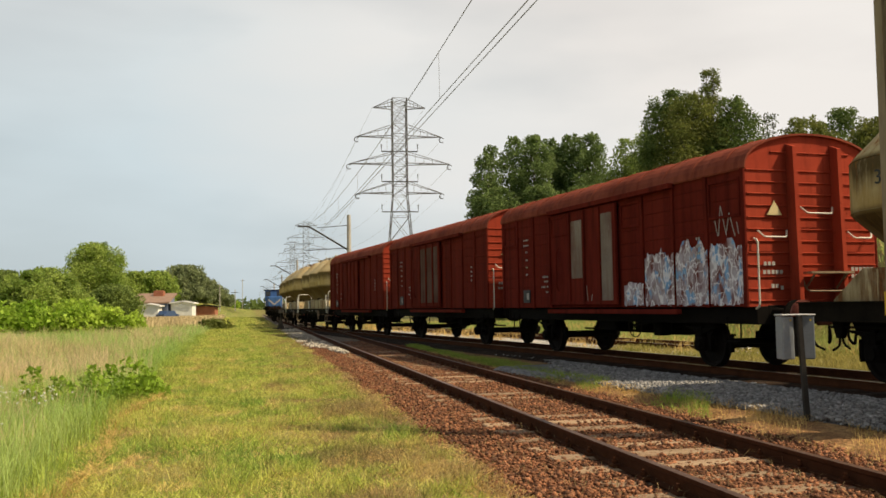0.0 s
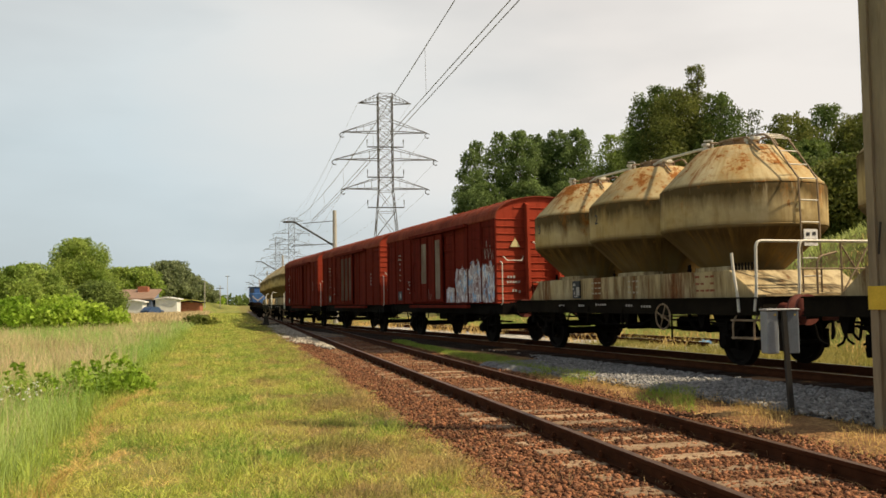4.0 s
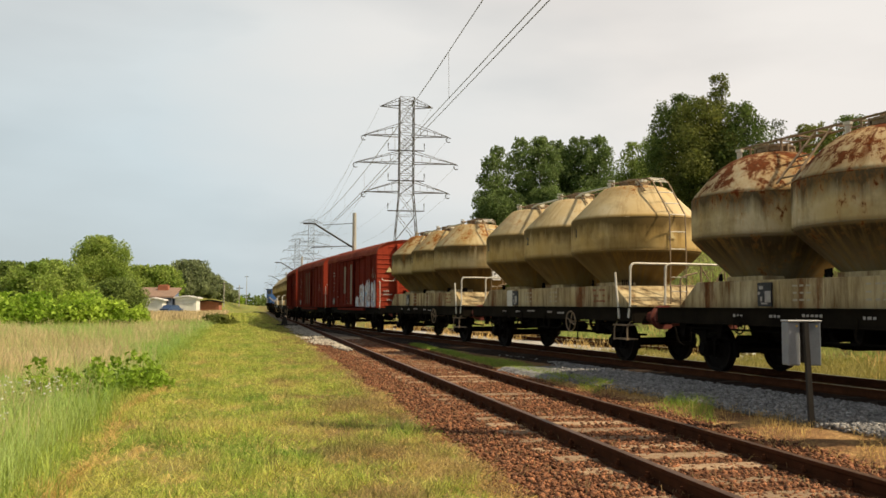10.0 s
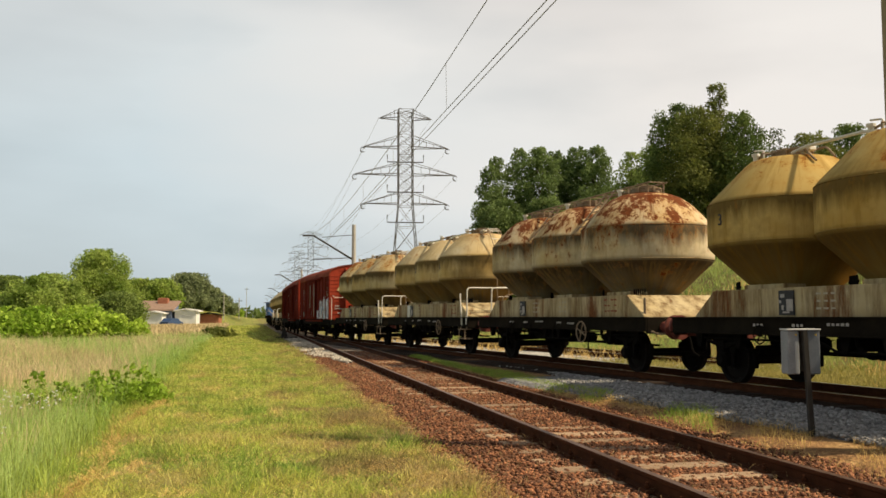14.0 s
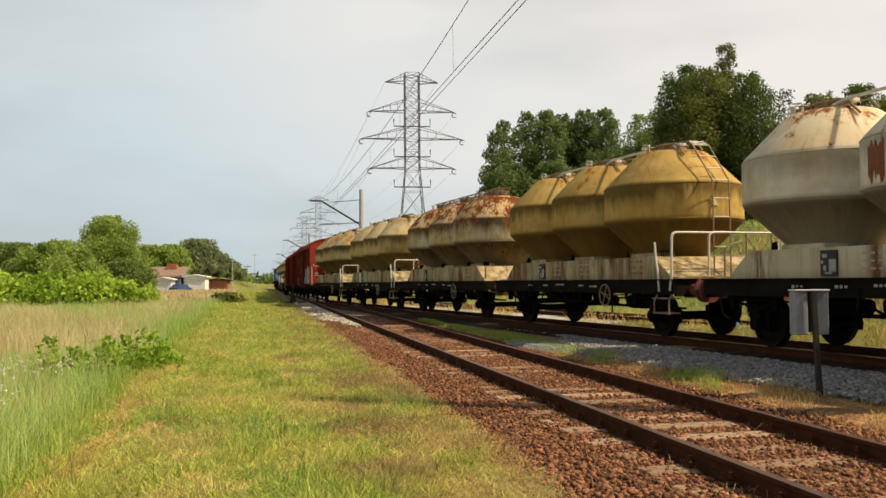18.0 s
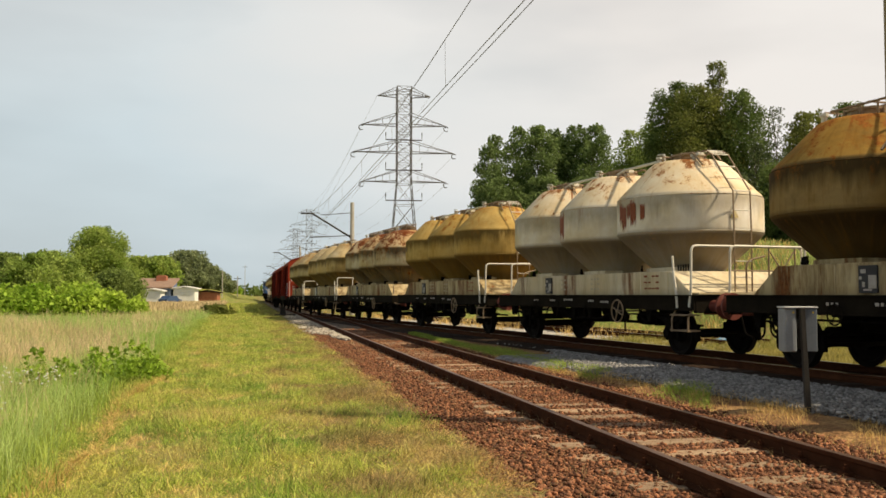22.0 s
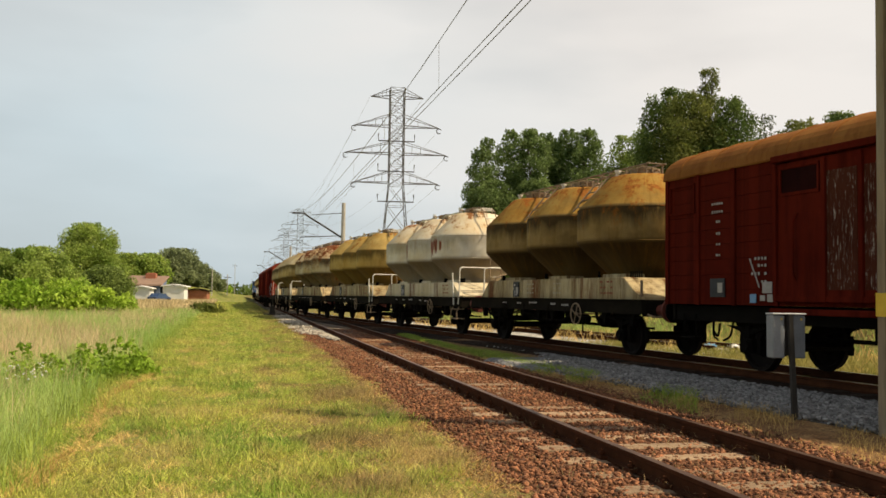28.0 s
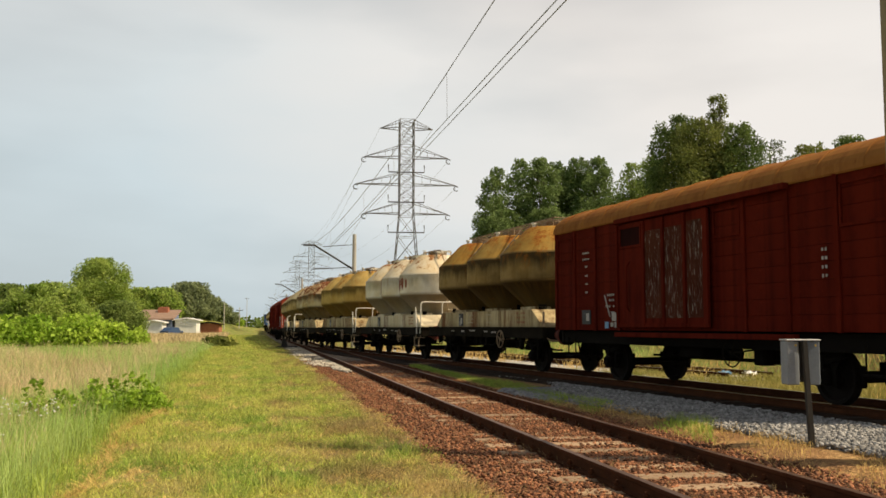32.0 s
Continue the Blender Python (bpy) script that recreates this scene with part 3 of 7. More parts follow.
def gone(t):
    ts, ds = [r[0] for r in ROLL], [r[1] for r in ROLL]
    i = max(0, min(len(ts) - 2, sum(1 for q in ts if q <= t) - 1))

    def slope(j):
        a, b = max(0, j - 1), min(len(ts) - 1, j + 1)
        return (ds[b] - ds[a]) / (ts[b] - ts[a])
    h = ts[i + 1] - ts[i]
    x = (t - ts[i]) / h
    return ((2 * x ** 3 - 3 * x ** 2 + 1) * ds[i] + (x ** 3 - 2 * x ** 2 + x) * h * slope(i)
            + (-2 * x ** 3 + 3 * x ** 2) * ds[i + 1] + (x ** 3 - x ** 2) * h * slope(i + 1))


TRAIN = []        # (empty, s of its middle at the start, half wheelbase, wheelsets)

# ---- fast scatter meshes ----


def bulk(name, verts, faces, material, parent=None, label=""):
    """One mesh from arrays: verts (n, 3), faces (m, k) with one k."""
    verts, faces = np.asarray(verts, dtype=np.float32), np.asarray(faces, dtype=np.int32)
    me = bpy.data.meshes.new(name)
    me.vertices.add(len(verts))
    me.vertices.foreach_set("co", verts.ravel())
    m, k = faces.shape
    me.loops.add(m * k)
    me.loops.foreach_set("vertex_index", faces.ravel())
    me.polygons.add(m)
    me.polygons.foreach_set("loop_start", np.arange(0, m * k, k, dtype=np.int32))
    me.update(calc_edges=True)
    return attach(name, me, material, parent, label)


RNG = np.random.default_rng(7)


def blades(pts, height, width, lean=0.5, rng=RNG, short=False):
    """Bent grass blades (a quad and a tip; short ones a quad alone) at points (n, 3); heights and widths (n,)."""
    n = len(pts)
    a = rng.uniform(0, 2 * np.pi, n)
    side = np.stack([np.cos(a), np.sin(a), np.zeros(n)], 1)
    b = rng.uniform(0, 2 * np.pi, n)
    bend = np.stack([np.cos(b), np.sin(b), np.zeros(n)], 1) * (rng.uniform(0.1, 1, n) * lean * height)[:, None]
    up = np.array([0, 0, 1.0])
    w = (width * 0.5)[:, None]
    mid = pts + bend * 0.35 + up * (height * 0.55)[:, None]
    tip = pts + bend + up * height[:, None] * (1 - 0.25 * lean)
    if short:
        v = np.stack([pts - side * w, pts + side * w, tip + side * w * 0.4, tip - side * w * 0.4], 1)
        return v.reshape(-1, 3), np.arange(n * 4).reshape(n, 4)
    v = np.stack([pts - side * w, pts + side * w, mid + side * w * 0.8, mid - side * w * 0.8, tip + side * w * 0.15, tip - side * w * 0.15], 1)
    i = np.arange(n)[:, None] * 6
    f = np.concatenate([i + np.array([[0, 1, 2, 3]]), i + np.array([[3, 2, 4, 5]])], 0)
    return v.reshape(-1, 3), f


def stones(pts, size, rng=RNG, flat=0.7):
    n = len(pts)
    c = np.array([[x, y, z] for x in (-1, 1) for y in (-1, 1) for z in (-1, 1)], float) * 0.5
    v = c[None] * rng.uniform(0.55, 1.2, (n, 8, 3)) * size[:, None, None]
    v[:, :, 2] *= flat
    ang = rng.uniform(0, 2 * np.pi, n)
    tilt = rng.uniform(-0.6, 0.6, n)
    ca, sa, ct, st = np.cos(ang), np.sin(ang), np.cos(tilt), np.sin(tilt)
    y2 = v[:, :, 1] * ct[:, None] - v[:, :, 2] * st[:, None]
    z2 = v[:, :, 1] * st[:, None] + v[:, :, 2] * ct[:, None]
    x2 = v[:, :, 0]
    out = np.stack([x2 * ca[:, None] - y2 * sa[:, None], x2 * sa[:, None] + y2 * ca[:, None], z2], 2) + pts[:, None, :]
    q = np.array([[0, 1, 3, 2], [4, 6, 7, 5], [0, 4, 5, 1], [2, 3, 7, 6], [0, 2, 6, 4], [1, 5, 7, 3]])
    f = (np.arange(n)[:, None, None] * 8 + q[None]).reshape(-1, 4)
    return out.reshape(-1, 3), f


# ---- ground ----
def smooth(x, a, b):
    t = np.clip((x - a) / (b - a), 0, 1)
    return t * t * (3 - 2 * t)


def ground_z(x, y):
    """Level meadow, a shallow dip under the tall grass, and the bank that rises behind the siding."""
    x, y = np.asarray(x, float), np.asarray(y, float)
    off = x * N.x + y * N.y
    edge = x + 1.7 + 0.235 * y
    z = -0.10 * smooth(-edge, 0.0, 4.0) * (1 - smooth(-edge, 20, 40))
    near = smooth(y, -30, 0) * (1 - smooth(y, 90, 220))
    bump = 0.9 + 0.1 * np.sin(x * 0.31 + y * 0.17) + 0.12 * np.sin(x * 0.11 - y * 0.23)
    bank_at = 17.6 + 0.32 * np.maximum(y - 30, 0)
    z = z + 4.3 * smooth(off, bank_at, bank_at + 8.0) * near * bump
    z = z + 0.02 * np.sin(x * 1.7 + 0.6 * y) * np.sin(y * 1.3 - 0.4 * x)
    under = 1 - smooth(np.abs(x + 0.218 * y - 4.27), 1.75, 2.15)
    under = np.maximum(under, smooth(off, 8.2, 8.6) * (1 - smooth(off, 13.3, 13.7)) * (1 - smooth(y, 45, 60)))
    z = z - 0.09 * under
    far_bank = smooth(-(x + 0.218 * y), -0.5, 10) * smooth(y, 150, 190) * (1 - smooth(y, 260, 330)) * (1 - smooth(-(x + 0.218 * y), 30, 70))
    return z + 3.2 * far_bank


def spread(near, far, n0, n1, reach):
    a = list(np.linspace(near, far, n0))
    step = (far - near) / n0
    lo, hi = [], []
    v, s = near, step
    while v > -reach:
        s *= 1.22
        v -= s
        lo.append(v)
    v, s = far, step
    while v < reach:
        s *= 1.22
        v += s
        hi.append(v)
    return np.array(lo[::-1] + a + hi)


gx, gy = spread(-26, 34, 100, 0, 3000), spread(-4, 74, 130, 0, 3500)
GX, GY = np.meshgrid(gx, gy)
gv = np.stack([GX.ravel(), GY.ravel(), ground_z(GX.ravel(), GY.ravel())], 1)
nx, ny = len(gx), len(gy)
ii = (np.arange(ny - 1)[:, None] * nx + np.arange(nx - 1)[None]).ravel()
gf = np.stack([ii, ii + 1, ii + nx + 1, ii + nx], 1)


def ground_mat():
    m, nt, bs, vec = base_mat("meadow_soil")
    c = noise_fac(nt, vec, 40.0, 3, 0.6)
    b = noise_fac(nt, vec, 5.0, 5, 0.65)
    col = turf_colour(nt, vec)
    col = mixcol(nt, maprange(nt, c, 0.45, 0.75, 0, 0.5), col, (0.15, 0.12, 0.045))
    hs = nt.nodes.new("ShaderNodeHueSaturation")
    hs.inputs["Value"].default_value = 0.55
    hs.inputs["Saturation"].default_value = 0.95
    nt.links.new(col, hs.inputs["Color"])
    col = hs.outputs["Color"]
    nt.links.new(col, bs.inputs["Base Color"])
    bs.inputs["Roughness"].default_value = 0.95
    bs.inputs["Specular IOR Level"].default_value = 0.1
    add_bump(nt, bs, b, 0.5, 0.05)
    return m


ground = bulk("ground", gv, gf, ground_mat())
tagged(ground, "grassy open meadow with mown verge beside the railway", "ground", kind="structure")
for p in ground.data.polygons:
    p.use_smooth = True

# ---- tracks ----


def rail_profile():
    """Half-metre-true flat-bottom rail, 0.15 high, head up at 0."""
    h = [(-0.036, 0.0), (0.036, 0.0), (0.036, -0.035), (0.010, -0.05), (0.010, -0.125), (0.07, -0.14), (0.07, -0.15),
         (-0.07, -0.15), (-0.07, -0.14), (-0.010, -0.125), (-0.010, -0.05), (-0.036, -0.035)]
    return h


def sweep_rail(parent, path, shine, label=""):
    """path: list of (x, y, z of rail head, heading)."""
    prof = rail_profile()
    vs, fs = [], []
    k = len(prof)
    for x, y, z, h in path:
        c, s = math.cos(h), math.sin(h)
        for a, b in prof:
            vs.append((x + a * c, y + a * s, z + b))
    for i in range(len(path) - 1):
        for j in range(k):
            fs.append((i * k + j, i * k + (j + 1) % k, (i + 1) * k + (j + 1) % k, (i + 1) * k + j))
    ob = raw("rail", vs, fs, [M_RAIL, M_RAILSHINE if shine else M_RAILTOP], parent, label)
    for i, p in enumerate(ob.data.polygons):
        if i % k == 0:
            p.material_index = 1
    return ob


def bed(name, path, half_l, half_r, z_top, depth, mat_, parent=None, label=""):
    """Trapezoid ballast bed along a path of (x, y, z, heading)."""
    prof = [(-half_l - 0.25, -depth), (-half_l, 0.0), (0, 0.012), (half_r, 0.0), (half_r + 0.25, -depth)]
    vs, fs = [], []
    for x, y, z, h in path:
        c, s = math.cos(h), math.sin(h)
        for a, b in prof:
            j = 0.05 * math.sin(y * 2.3 + a * 5) + 0.04 * math.sin(y * 5.1 + a)
            vs.append((x + (a + j) * c, y + (a + j) * s, z + z_top + b))
    for i in range(len(path) - 1):
        for j in range(4):
            fs.append((i * 5 + j, i * 5 + j + 1, (i + 1) * 5 + j + 1, (i + 1) * 5 + j))
    return raw(name, vs, fs, mat_, parent, label)


def main_path(off=0.0, y0=-12.0, y1=420.0, dz=0.0):
    out = []
    c, s = math.cos(H_MAIN), math.sin(H_MAIN)
    y = y0
    while y < y1:
        out.append((main_at(y) + off * c, y + off * s, RAIL_MAIN + dz, H_MAIN))
        y += 2.0 if y < 60 else 6.0
    return out


def side_path(off=0.0, s0=-12.0, s1=66.0):
    out = []
    s = s0
    while s <= s1:
        p, h = siding(s)
        out.append((p.x + off * math.cos(h), p.y + off * math.sin(h), side_z(s), h))
        s += 1.5
    return out


GA = 0.7535      # rail centre from track centre
main_track = tagged(empty("track_main"), "rusty disused-looking running track on brown stone ballast", "railway track", kind="structure")
side_track = tagged(empty("track_siding"), "siding track under the goods train on grey ballast", "railway track", kind="structure")
rear_track = tagged(empty("track_rear"), "second siding track on pale ballast behind the goods train", "railway track", kind="structure")
for o in (-GA, GA):
    sweep_rail(main_track, main_path(o), False)
    sweep_rail(side_track, side_path(o), True)
    sweep_rail(rear_track, side_path(o + 4.6, 21.0, 60), True)


def mottle(name, cols, s1, s2, bump):
    m, nt, bs, vec = base_mat(name)
    a = noise_fac(nt, vec, s1, 6, 0.65)
    v = nt.nodes.new("ShaderNodeTexVoronoi")
    v.inputs["Scale"].default_value = s2
    nt.links.new(vec, v.inputs["Vector"])
    col = ramp(nt, a, cols)
    hs = nt.nodes.new("ShaderNodeHueSaturation")
    sp = nt.nodes.new("ShaderNodeSeparateColor")
    nt.links.new(v.outputs["Color"], sp.inputs["Color"])
    nt.links.new(maprange(nt, sp.outputs["Red"], 0, 1, 0.6, 1.4), hs.inputs["Value"])
    nt.links.new(col, hs.inputs["Color"])
    nt.links.new(hs.outputs["Color"], bs.inputs["Base Color"])
    bs.inputs["Roughness"].default_value = 0.95
    bs.inputs["Specular IOR Level"].default_value = 0.15
    add_bump(nt, bs, v.outputs["Distance"], bump, 0.04)
    return m


M_BROWNBED = mottle("brown_bed", [(0.3, (0.065, 0.027, 0.014)), (0.5, (0.14, 0.062, 0.033)), (0.7, (0.2, 0.1, 0.055))], 1.2, 22, 0.8)
M_GREYBED = mottle("grey_bed", [(0.3, (0.15, 0.15, 0.155)), (0.5, (0.24, 0.24, 0.245)), (0.7, (0.33, 0.325, 0.315))], 1.2, 20, 0.8)
M_PALEBED = mottle("pale_bed", [(0.3, (0.3, 0.29, 0.27)), (0.5, (0.42, 0.41, 0.385)), (0.7, (0.54, 0.525, 0.49))], 1.2, 18, 0.8)
M_DIRTBED = mottle("dry_verge", [(0.3, (0.14, 0.07, 0.034)), (0.5, (0.27, 0.15, 0.068)), (0.7, (0.42, 0.27, 0.12))], 1.6, 30, 0.5)
bed("ballast_bed", main_path(0, -12, 37), 2.1, 1.75, -0.172, 0.12, M_BROWNBED, main_track)
M_FARBED = mottle("far_bed", [(0.3, (0.11, 0.085, 0.065)), (0.5, (0.19, 0.155, 0.125)), (0.7, (0.28, 0.24, 0.2))], 1.6, 16, 0.8)
# dark brown bed, blackened further: the train's shadow is put into its colour
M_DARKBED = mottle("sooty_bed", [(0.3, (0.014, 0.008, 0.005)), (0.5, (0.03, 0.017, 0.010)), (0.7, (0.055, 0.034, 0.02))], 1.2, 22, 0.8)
bed("ballast_bed", main_path(0, 36, 240), 1.5, 1.7, -0.165, 0.12, M_FARBED, main_track)
bed("ballast_bed", side_path(0, -12, 20), 3.6, 0.4, -0.16, 0.12, M_GREYBED, side_track)
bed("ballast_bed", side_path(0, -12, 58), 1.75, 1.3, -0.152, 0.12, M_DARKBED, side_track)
bed("ballast_bed", side_path(0, -12, 58), 0.4, 1.75, -0.166, 0.12, M_GREYBED, side_track)
bed("ballast_bed", side_path(4.6, 20.0, 58), 2.3, 1.7, -0.165, 0.12, M_PALEBED, rear_track)

# dry sandy ground between the two tracks
sv_, sf_ = [], []
for i in range(48):
    y = -2.0 + i * 0.8
    xa = main_at(y) + 1.6
    xb = max(xa + 0.02, (7.95 + 2.1 * float(smooth(y, 13, 22)) - y * N.y) / N.x)
    sv_ += [(xa, y, -0.05), (min(xa + 0.45, xb - 0.01), y, 0.024), (xb, y, 0.03)]
    if i:
        sf_ += [(3 * i - 3, 3 * i - 2, 3 * i + 1, 3 * i), (3 * i - 2, 3 * i - 1, 3 * i + 2, 3 * i + 1)]
tagged(raw("dry_verge", sv_, sf_, M_DIRTBED), "dry sandy verge between the two tracks", "ground", kind="structure")


def sleepers(parent, pathfn, mat_, z_drop, a0, a1, gap, length=2.5, rail_mat=None):
    bm = bmesh.new()
    box(bm, 0, 0, -0.08, length, 0.25, 0.16, bevel=0.012)
    me = bpy.data.meshes.new("sleeper")
    bm.to_mesh(me)
    bm.free()
    me.materials.append(mat_)
    rnd = random.Random(3)
    a = a0
    while a < a1:
        x, y, z, h = pathfn(a)
        ob = new("sleeper", me)
        ob.parent = parent
        ob.matrix_basis = pose(x, y, z - z_drop + rnd.uniform(-0.012, 0.016), rnd.uniform(-0.5, 0.5), rnd.uniform(-0.4, 0.4), math.degrees(h) + rnd.uniform(-0.8, 0.8))
        a += gap


sleepers(main_track, lambda y: (main_at(y), y, RAIL_MAIN, H_MAIN), M_SLEEPER, 0.157, 3.0, 64.0, 0.62)
sleepers(side_track, lambda s: (*siding(s)[0], side_z(s), siding(s)[1]), M_WOODSL, 0.15, 2.0, 50.0, 0.62)
sleepers(rear_track, lambda s: (*(siding(s)[0] + N * 4.6), side_z(s), siding(s)[1]), M_WOODSL, 0.16, 22.0, 50.0, 0.62)


def fixings():
    """Chairs and bolts on the near track's rails."""
    bm = bmesh.new()
    for o in (-0.085, 0.085):
        box(bm, o, 0, 0.0, 0.075, 0.13, 0.035, bevel=0.006)
        cyl(bm, (o, 0, 0.0), (o, 0, 0.075), 0.018, 6)
        cyl(bm, (o, 0, 0.03), (o, 0, 0.052), 0.032, 6)
    me = bpy.data.meshes.new("rail_clip")
    bm.to_mesh(me)
    bm.free()
    me.materials.append(M_RAIL)
    y = 3.0
    c, s = math.cos(H_MAIN), math.sin(H_MAIN)
    while y < 26:
        for o in (-GA, GA):
            ob = new("rail_clip", me)
            ob.parent = main_track
            ob.matrix_basis = pose(main_at(y) + o * c, y + o * s, RAIL_MAIN - 0.13, 0, 0, math.degrees(H_MAIN))
        y += 0.62


fixings()

# ---- rolling stock; x forward, y towards the meadow, z over the rail head ----


def shared(name, bm, material):
    me = bpy.data.meshes.new(name)
    bm.normal_update()
    bm.to_mesh(me)
    bm.free()
    for mm in (material if isinstance(material, list) else [material]):
        me.materials.append(mm)
    return me


def wheel_mesh():
    bm = bmesh.new()
    prof = [(0.10, 0.075), (0.17, 0.075), (0.20, 0.02), (0.37, 0.0), (0.40, 0.06), (0.46, 0.065), (0.465, -0.03), (0.49, -0.04), (0.485, -0.07), (0.40, -0.07),
            (0.37, -0.03), (0.20, -0.02), (0.17, -0.08), (0.10, -0.08)]
    seg = 28
    rings = [[bm.verts.new((r * math.cos(2 * math.pi * k / seg), w, r * math.sin(2 * math.pi * k / seg))) for k in range(seg)] for r, w in prof]
    for i in range(len(rings)):
        a, b = rings[i], rings[(i + 1) % len(rings)]
        for k in range(seg):
            bm.faces.new((a[k], a[(k + 1) % seg], b[(k + 1) % seg], b[k]))
    bmesh.ops.recalc_face_normals(bm, faces=bm.faces[:])
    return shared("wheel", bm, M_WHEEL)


WHEEL = wheel_mesh()


def axle_mesh():
    bm = bmesh.new()
    cyl(bm, (0, -1.08, 0), (0, 1.08, 0), 0.07, 12)
    cyl(bm, (0, -0.7, 0), (0, 0.7, 0), 0.085, 12)
    return shared("axle", bm, M_WHEEL)


AXLE = axle_mesh()


def axlebox_mesh():
    """Axle box, its leaf spring and its horn guides, y outwards, as three meshes."""
    bm = bmesh.new()
    box(bm, 0, 0, 0.46, 0.26, 0.2, 0.26, bevel=0.03)
    cyl(bm, (0, 0.1, 0.46), (0, 0.14, 0.46), 0.1, 12)
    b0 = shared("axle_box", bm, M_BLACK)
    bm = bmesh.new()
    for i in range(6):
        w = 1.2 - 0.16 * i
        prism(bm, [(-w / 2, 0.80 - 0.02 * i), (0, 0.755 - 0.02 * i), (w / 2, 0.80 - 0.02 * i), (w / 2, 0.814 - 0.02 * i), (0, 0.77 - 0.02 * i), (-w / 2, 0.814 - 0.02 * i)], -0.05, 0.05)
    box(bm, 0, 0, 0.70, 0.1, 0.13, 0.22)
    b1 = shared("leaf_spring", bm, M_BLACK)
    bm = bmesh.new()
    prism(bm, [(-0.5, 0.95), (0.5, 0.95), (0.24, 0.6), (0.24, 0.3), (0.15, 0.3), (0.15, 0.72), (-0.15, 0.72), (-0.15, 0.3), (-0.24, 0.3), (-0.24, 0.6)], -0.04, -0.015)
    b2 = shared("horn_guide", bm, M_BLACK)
    return b0, b1, b2


AXLEBOX = axlebox_mesh()


def buffer_meshes(mat_):
    bm = bmesh.new()
    cyl(bm, (0, 0, 0), (0.28, 0, 0), 0.13, 16, 0.11)
    cyl(bm, (0.26, 0, 0), (0.5, 0, 0), 0.085, 16)
    box(bm, 0.01, 0, 0, 0.03, 0.34, 0.34, bevel=0.01)
    stem = shared("buffer_housing", bm, mat_)
    bm = bmesh.new()
    cyl(bm, (0.49, 0, 0), (0.535, 0, 0), 0.26, 24)
    cyl(bm, (0.535, 0, 0), (0.56, 0, 0), 0.25, 24, 0.14)
    head = shared("buffer_head", bm, mat_)
    return stem, head


BUF_RED, BUF_BLACK = buffer_meshes(M_BUFRED), buffer_meshes(M_BLACK)


def child(name, me, parent, m=None, label=""):
    ob = new(name, me)
    ob.parent = parent
    if m is not None:
        ob.matrix_basis = m
    if label:
        ob["label"] = label
    return ob


def running_gear(w, half_len, half_base, buf):
    """Wheelsets, axle boxes, buffers, couplings and brake gear, all but the body."""
    sets = []
    for sx in (-1, 1):
        ax = child("wheelset", AXLE, w, pose(sx * half_base, 0, 0.46))
        for sy in (-1, 1):
            child("wheel", WHEEL, ax, pose(0, sy * 0.7535, 0, 0, 0, 0 if sy > 0 else 180))
        sets.append((ax, sx * half_base))
        for sy in (-1, 1):
            m = pose(sx * half_base, sy * 1.02, 0, 0, 0, 0 if sy > 0 else 180)
            for me in AXLEBOX:
                child(me.name, me, w, m)
    for sx in (-1, 1):
        for sy in (-1, 1):
            m = pose(sx * (half_len - 0.6), sy * 0.875, 1.04, 0, 0, 0 if sx > 0 else 180)
            st = child("buffer", buf[0], w, m)
            child("buffer_head", buf[1], st)
        bm = bmesh.new()
        x0 = sx * (half_len - 0.6)
        box(bm, x0 + sx * 0.12, 0, 1.0, 0.24, 0.1, 0.12, bevel=0.02)
        tube(bm, arc_pts([(x0 + sx * 0.2, 0.03, 1.0), (x0 + sx * 0.36, 0.05, 0.9), (x0 + sx * 0.4, 0.04, 0.62), (x0 + sx * 0.3, 0.0, 0.5), (x0 + sx * 0.28, -0.04, 0.8)], 0.06), 0.025)
        part("coupling", bm, M_BLACK, w)
        for sy in (-0.35, 0.35):
            bm = bmesh.new()
            tube(bm, arc_pts([(x0, sy, 0.92), (x0 + sx * 0.25, sy, 0.85), (x0 + sx * 0.3, sy * 0.9, 0.5), (x0 + sx * 0.5, sy * 0.8, 0.42)], 0.1), 0.022)
            part("brake_hose", bm, M_BLACK, w)
    bm = bmesh.new()
    for sx in (-1, 1):
        for dx in (-0.55, 0.55):
            for sy in (-1, 1):
                box(bm, sx * half_base + dx, sy * 0.75, 0.48, 0.09, 0.1, 0.36, bevel=0.02)
            box(bm, sx * half_base + dx, 0, 0.42, 0.07, 1.6, 0.07)
    box(bm, 0, 0.15, 0.62, half_base * 1.7, 0.05, 0.05)
    box(bm, 0, -0.15, 0.58, half_base * 1.7, 0.05, 0.05)
    cyl(bm, (-0.9, -0.5, 0.68), (-0.1, -0.5, 0.68), 0.17, 14)
    cyl(bm, (0.5, -0.35, 0.7), (1.05, -0.35, 0.7), 0.14, 14)
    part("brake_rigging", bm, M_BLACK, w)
    return sets


def ring_wheel(bm, c, r, rod=0.016, axis="y"):
    """A hand wheel: rim, three spokes and hub, facing y."""
    c = Vector(c)
    n = 20
    pts = [c + Vector((r * math.cos(2 * math.pi * k / n), 0, r * math.sin(2 * math.pi * k / n))) for k in range(n + 1)]
    tube(bm, pts, rod, 5)
    for k in range(4):
        a = k * math.pi / 2 + 0.4
        tube(bm, [c, c + Vector((r * math.cos(a), 0, r * math.sin(a)))], rod * 0.8, 5)
    cyl(bm, c + Vector((0, -0.05, 0)), c + Vector((0, 0.03, 0)), 0.035, 8)


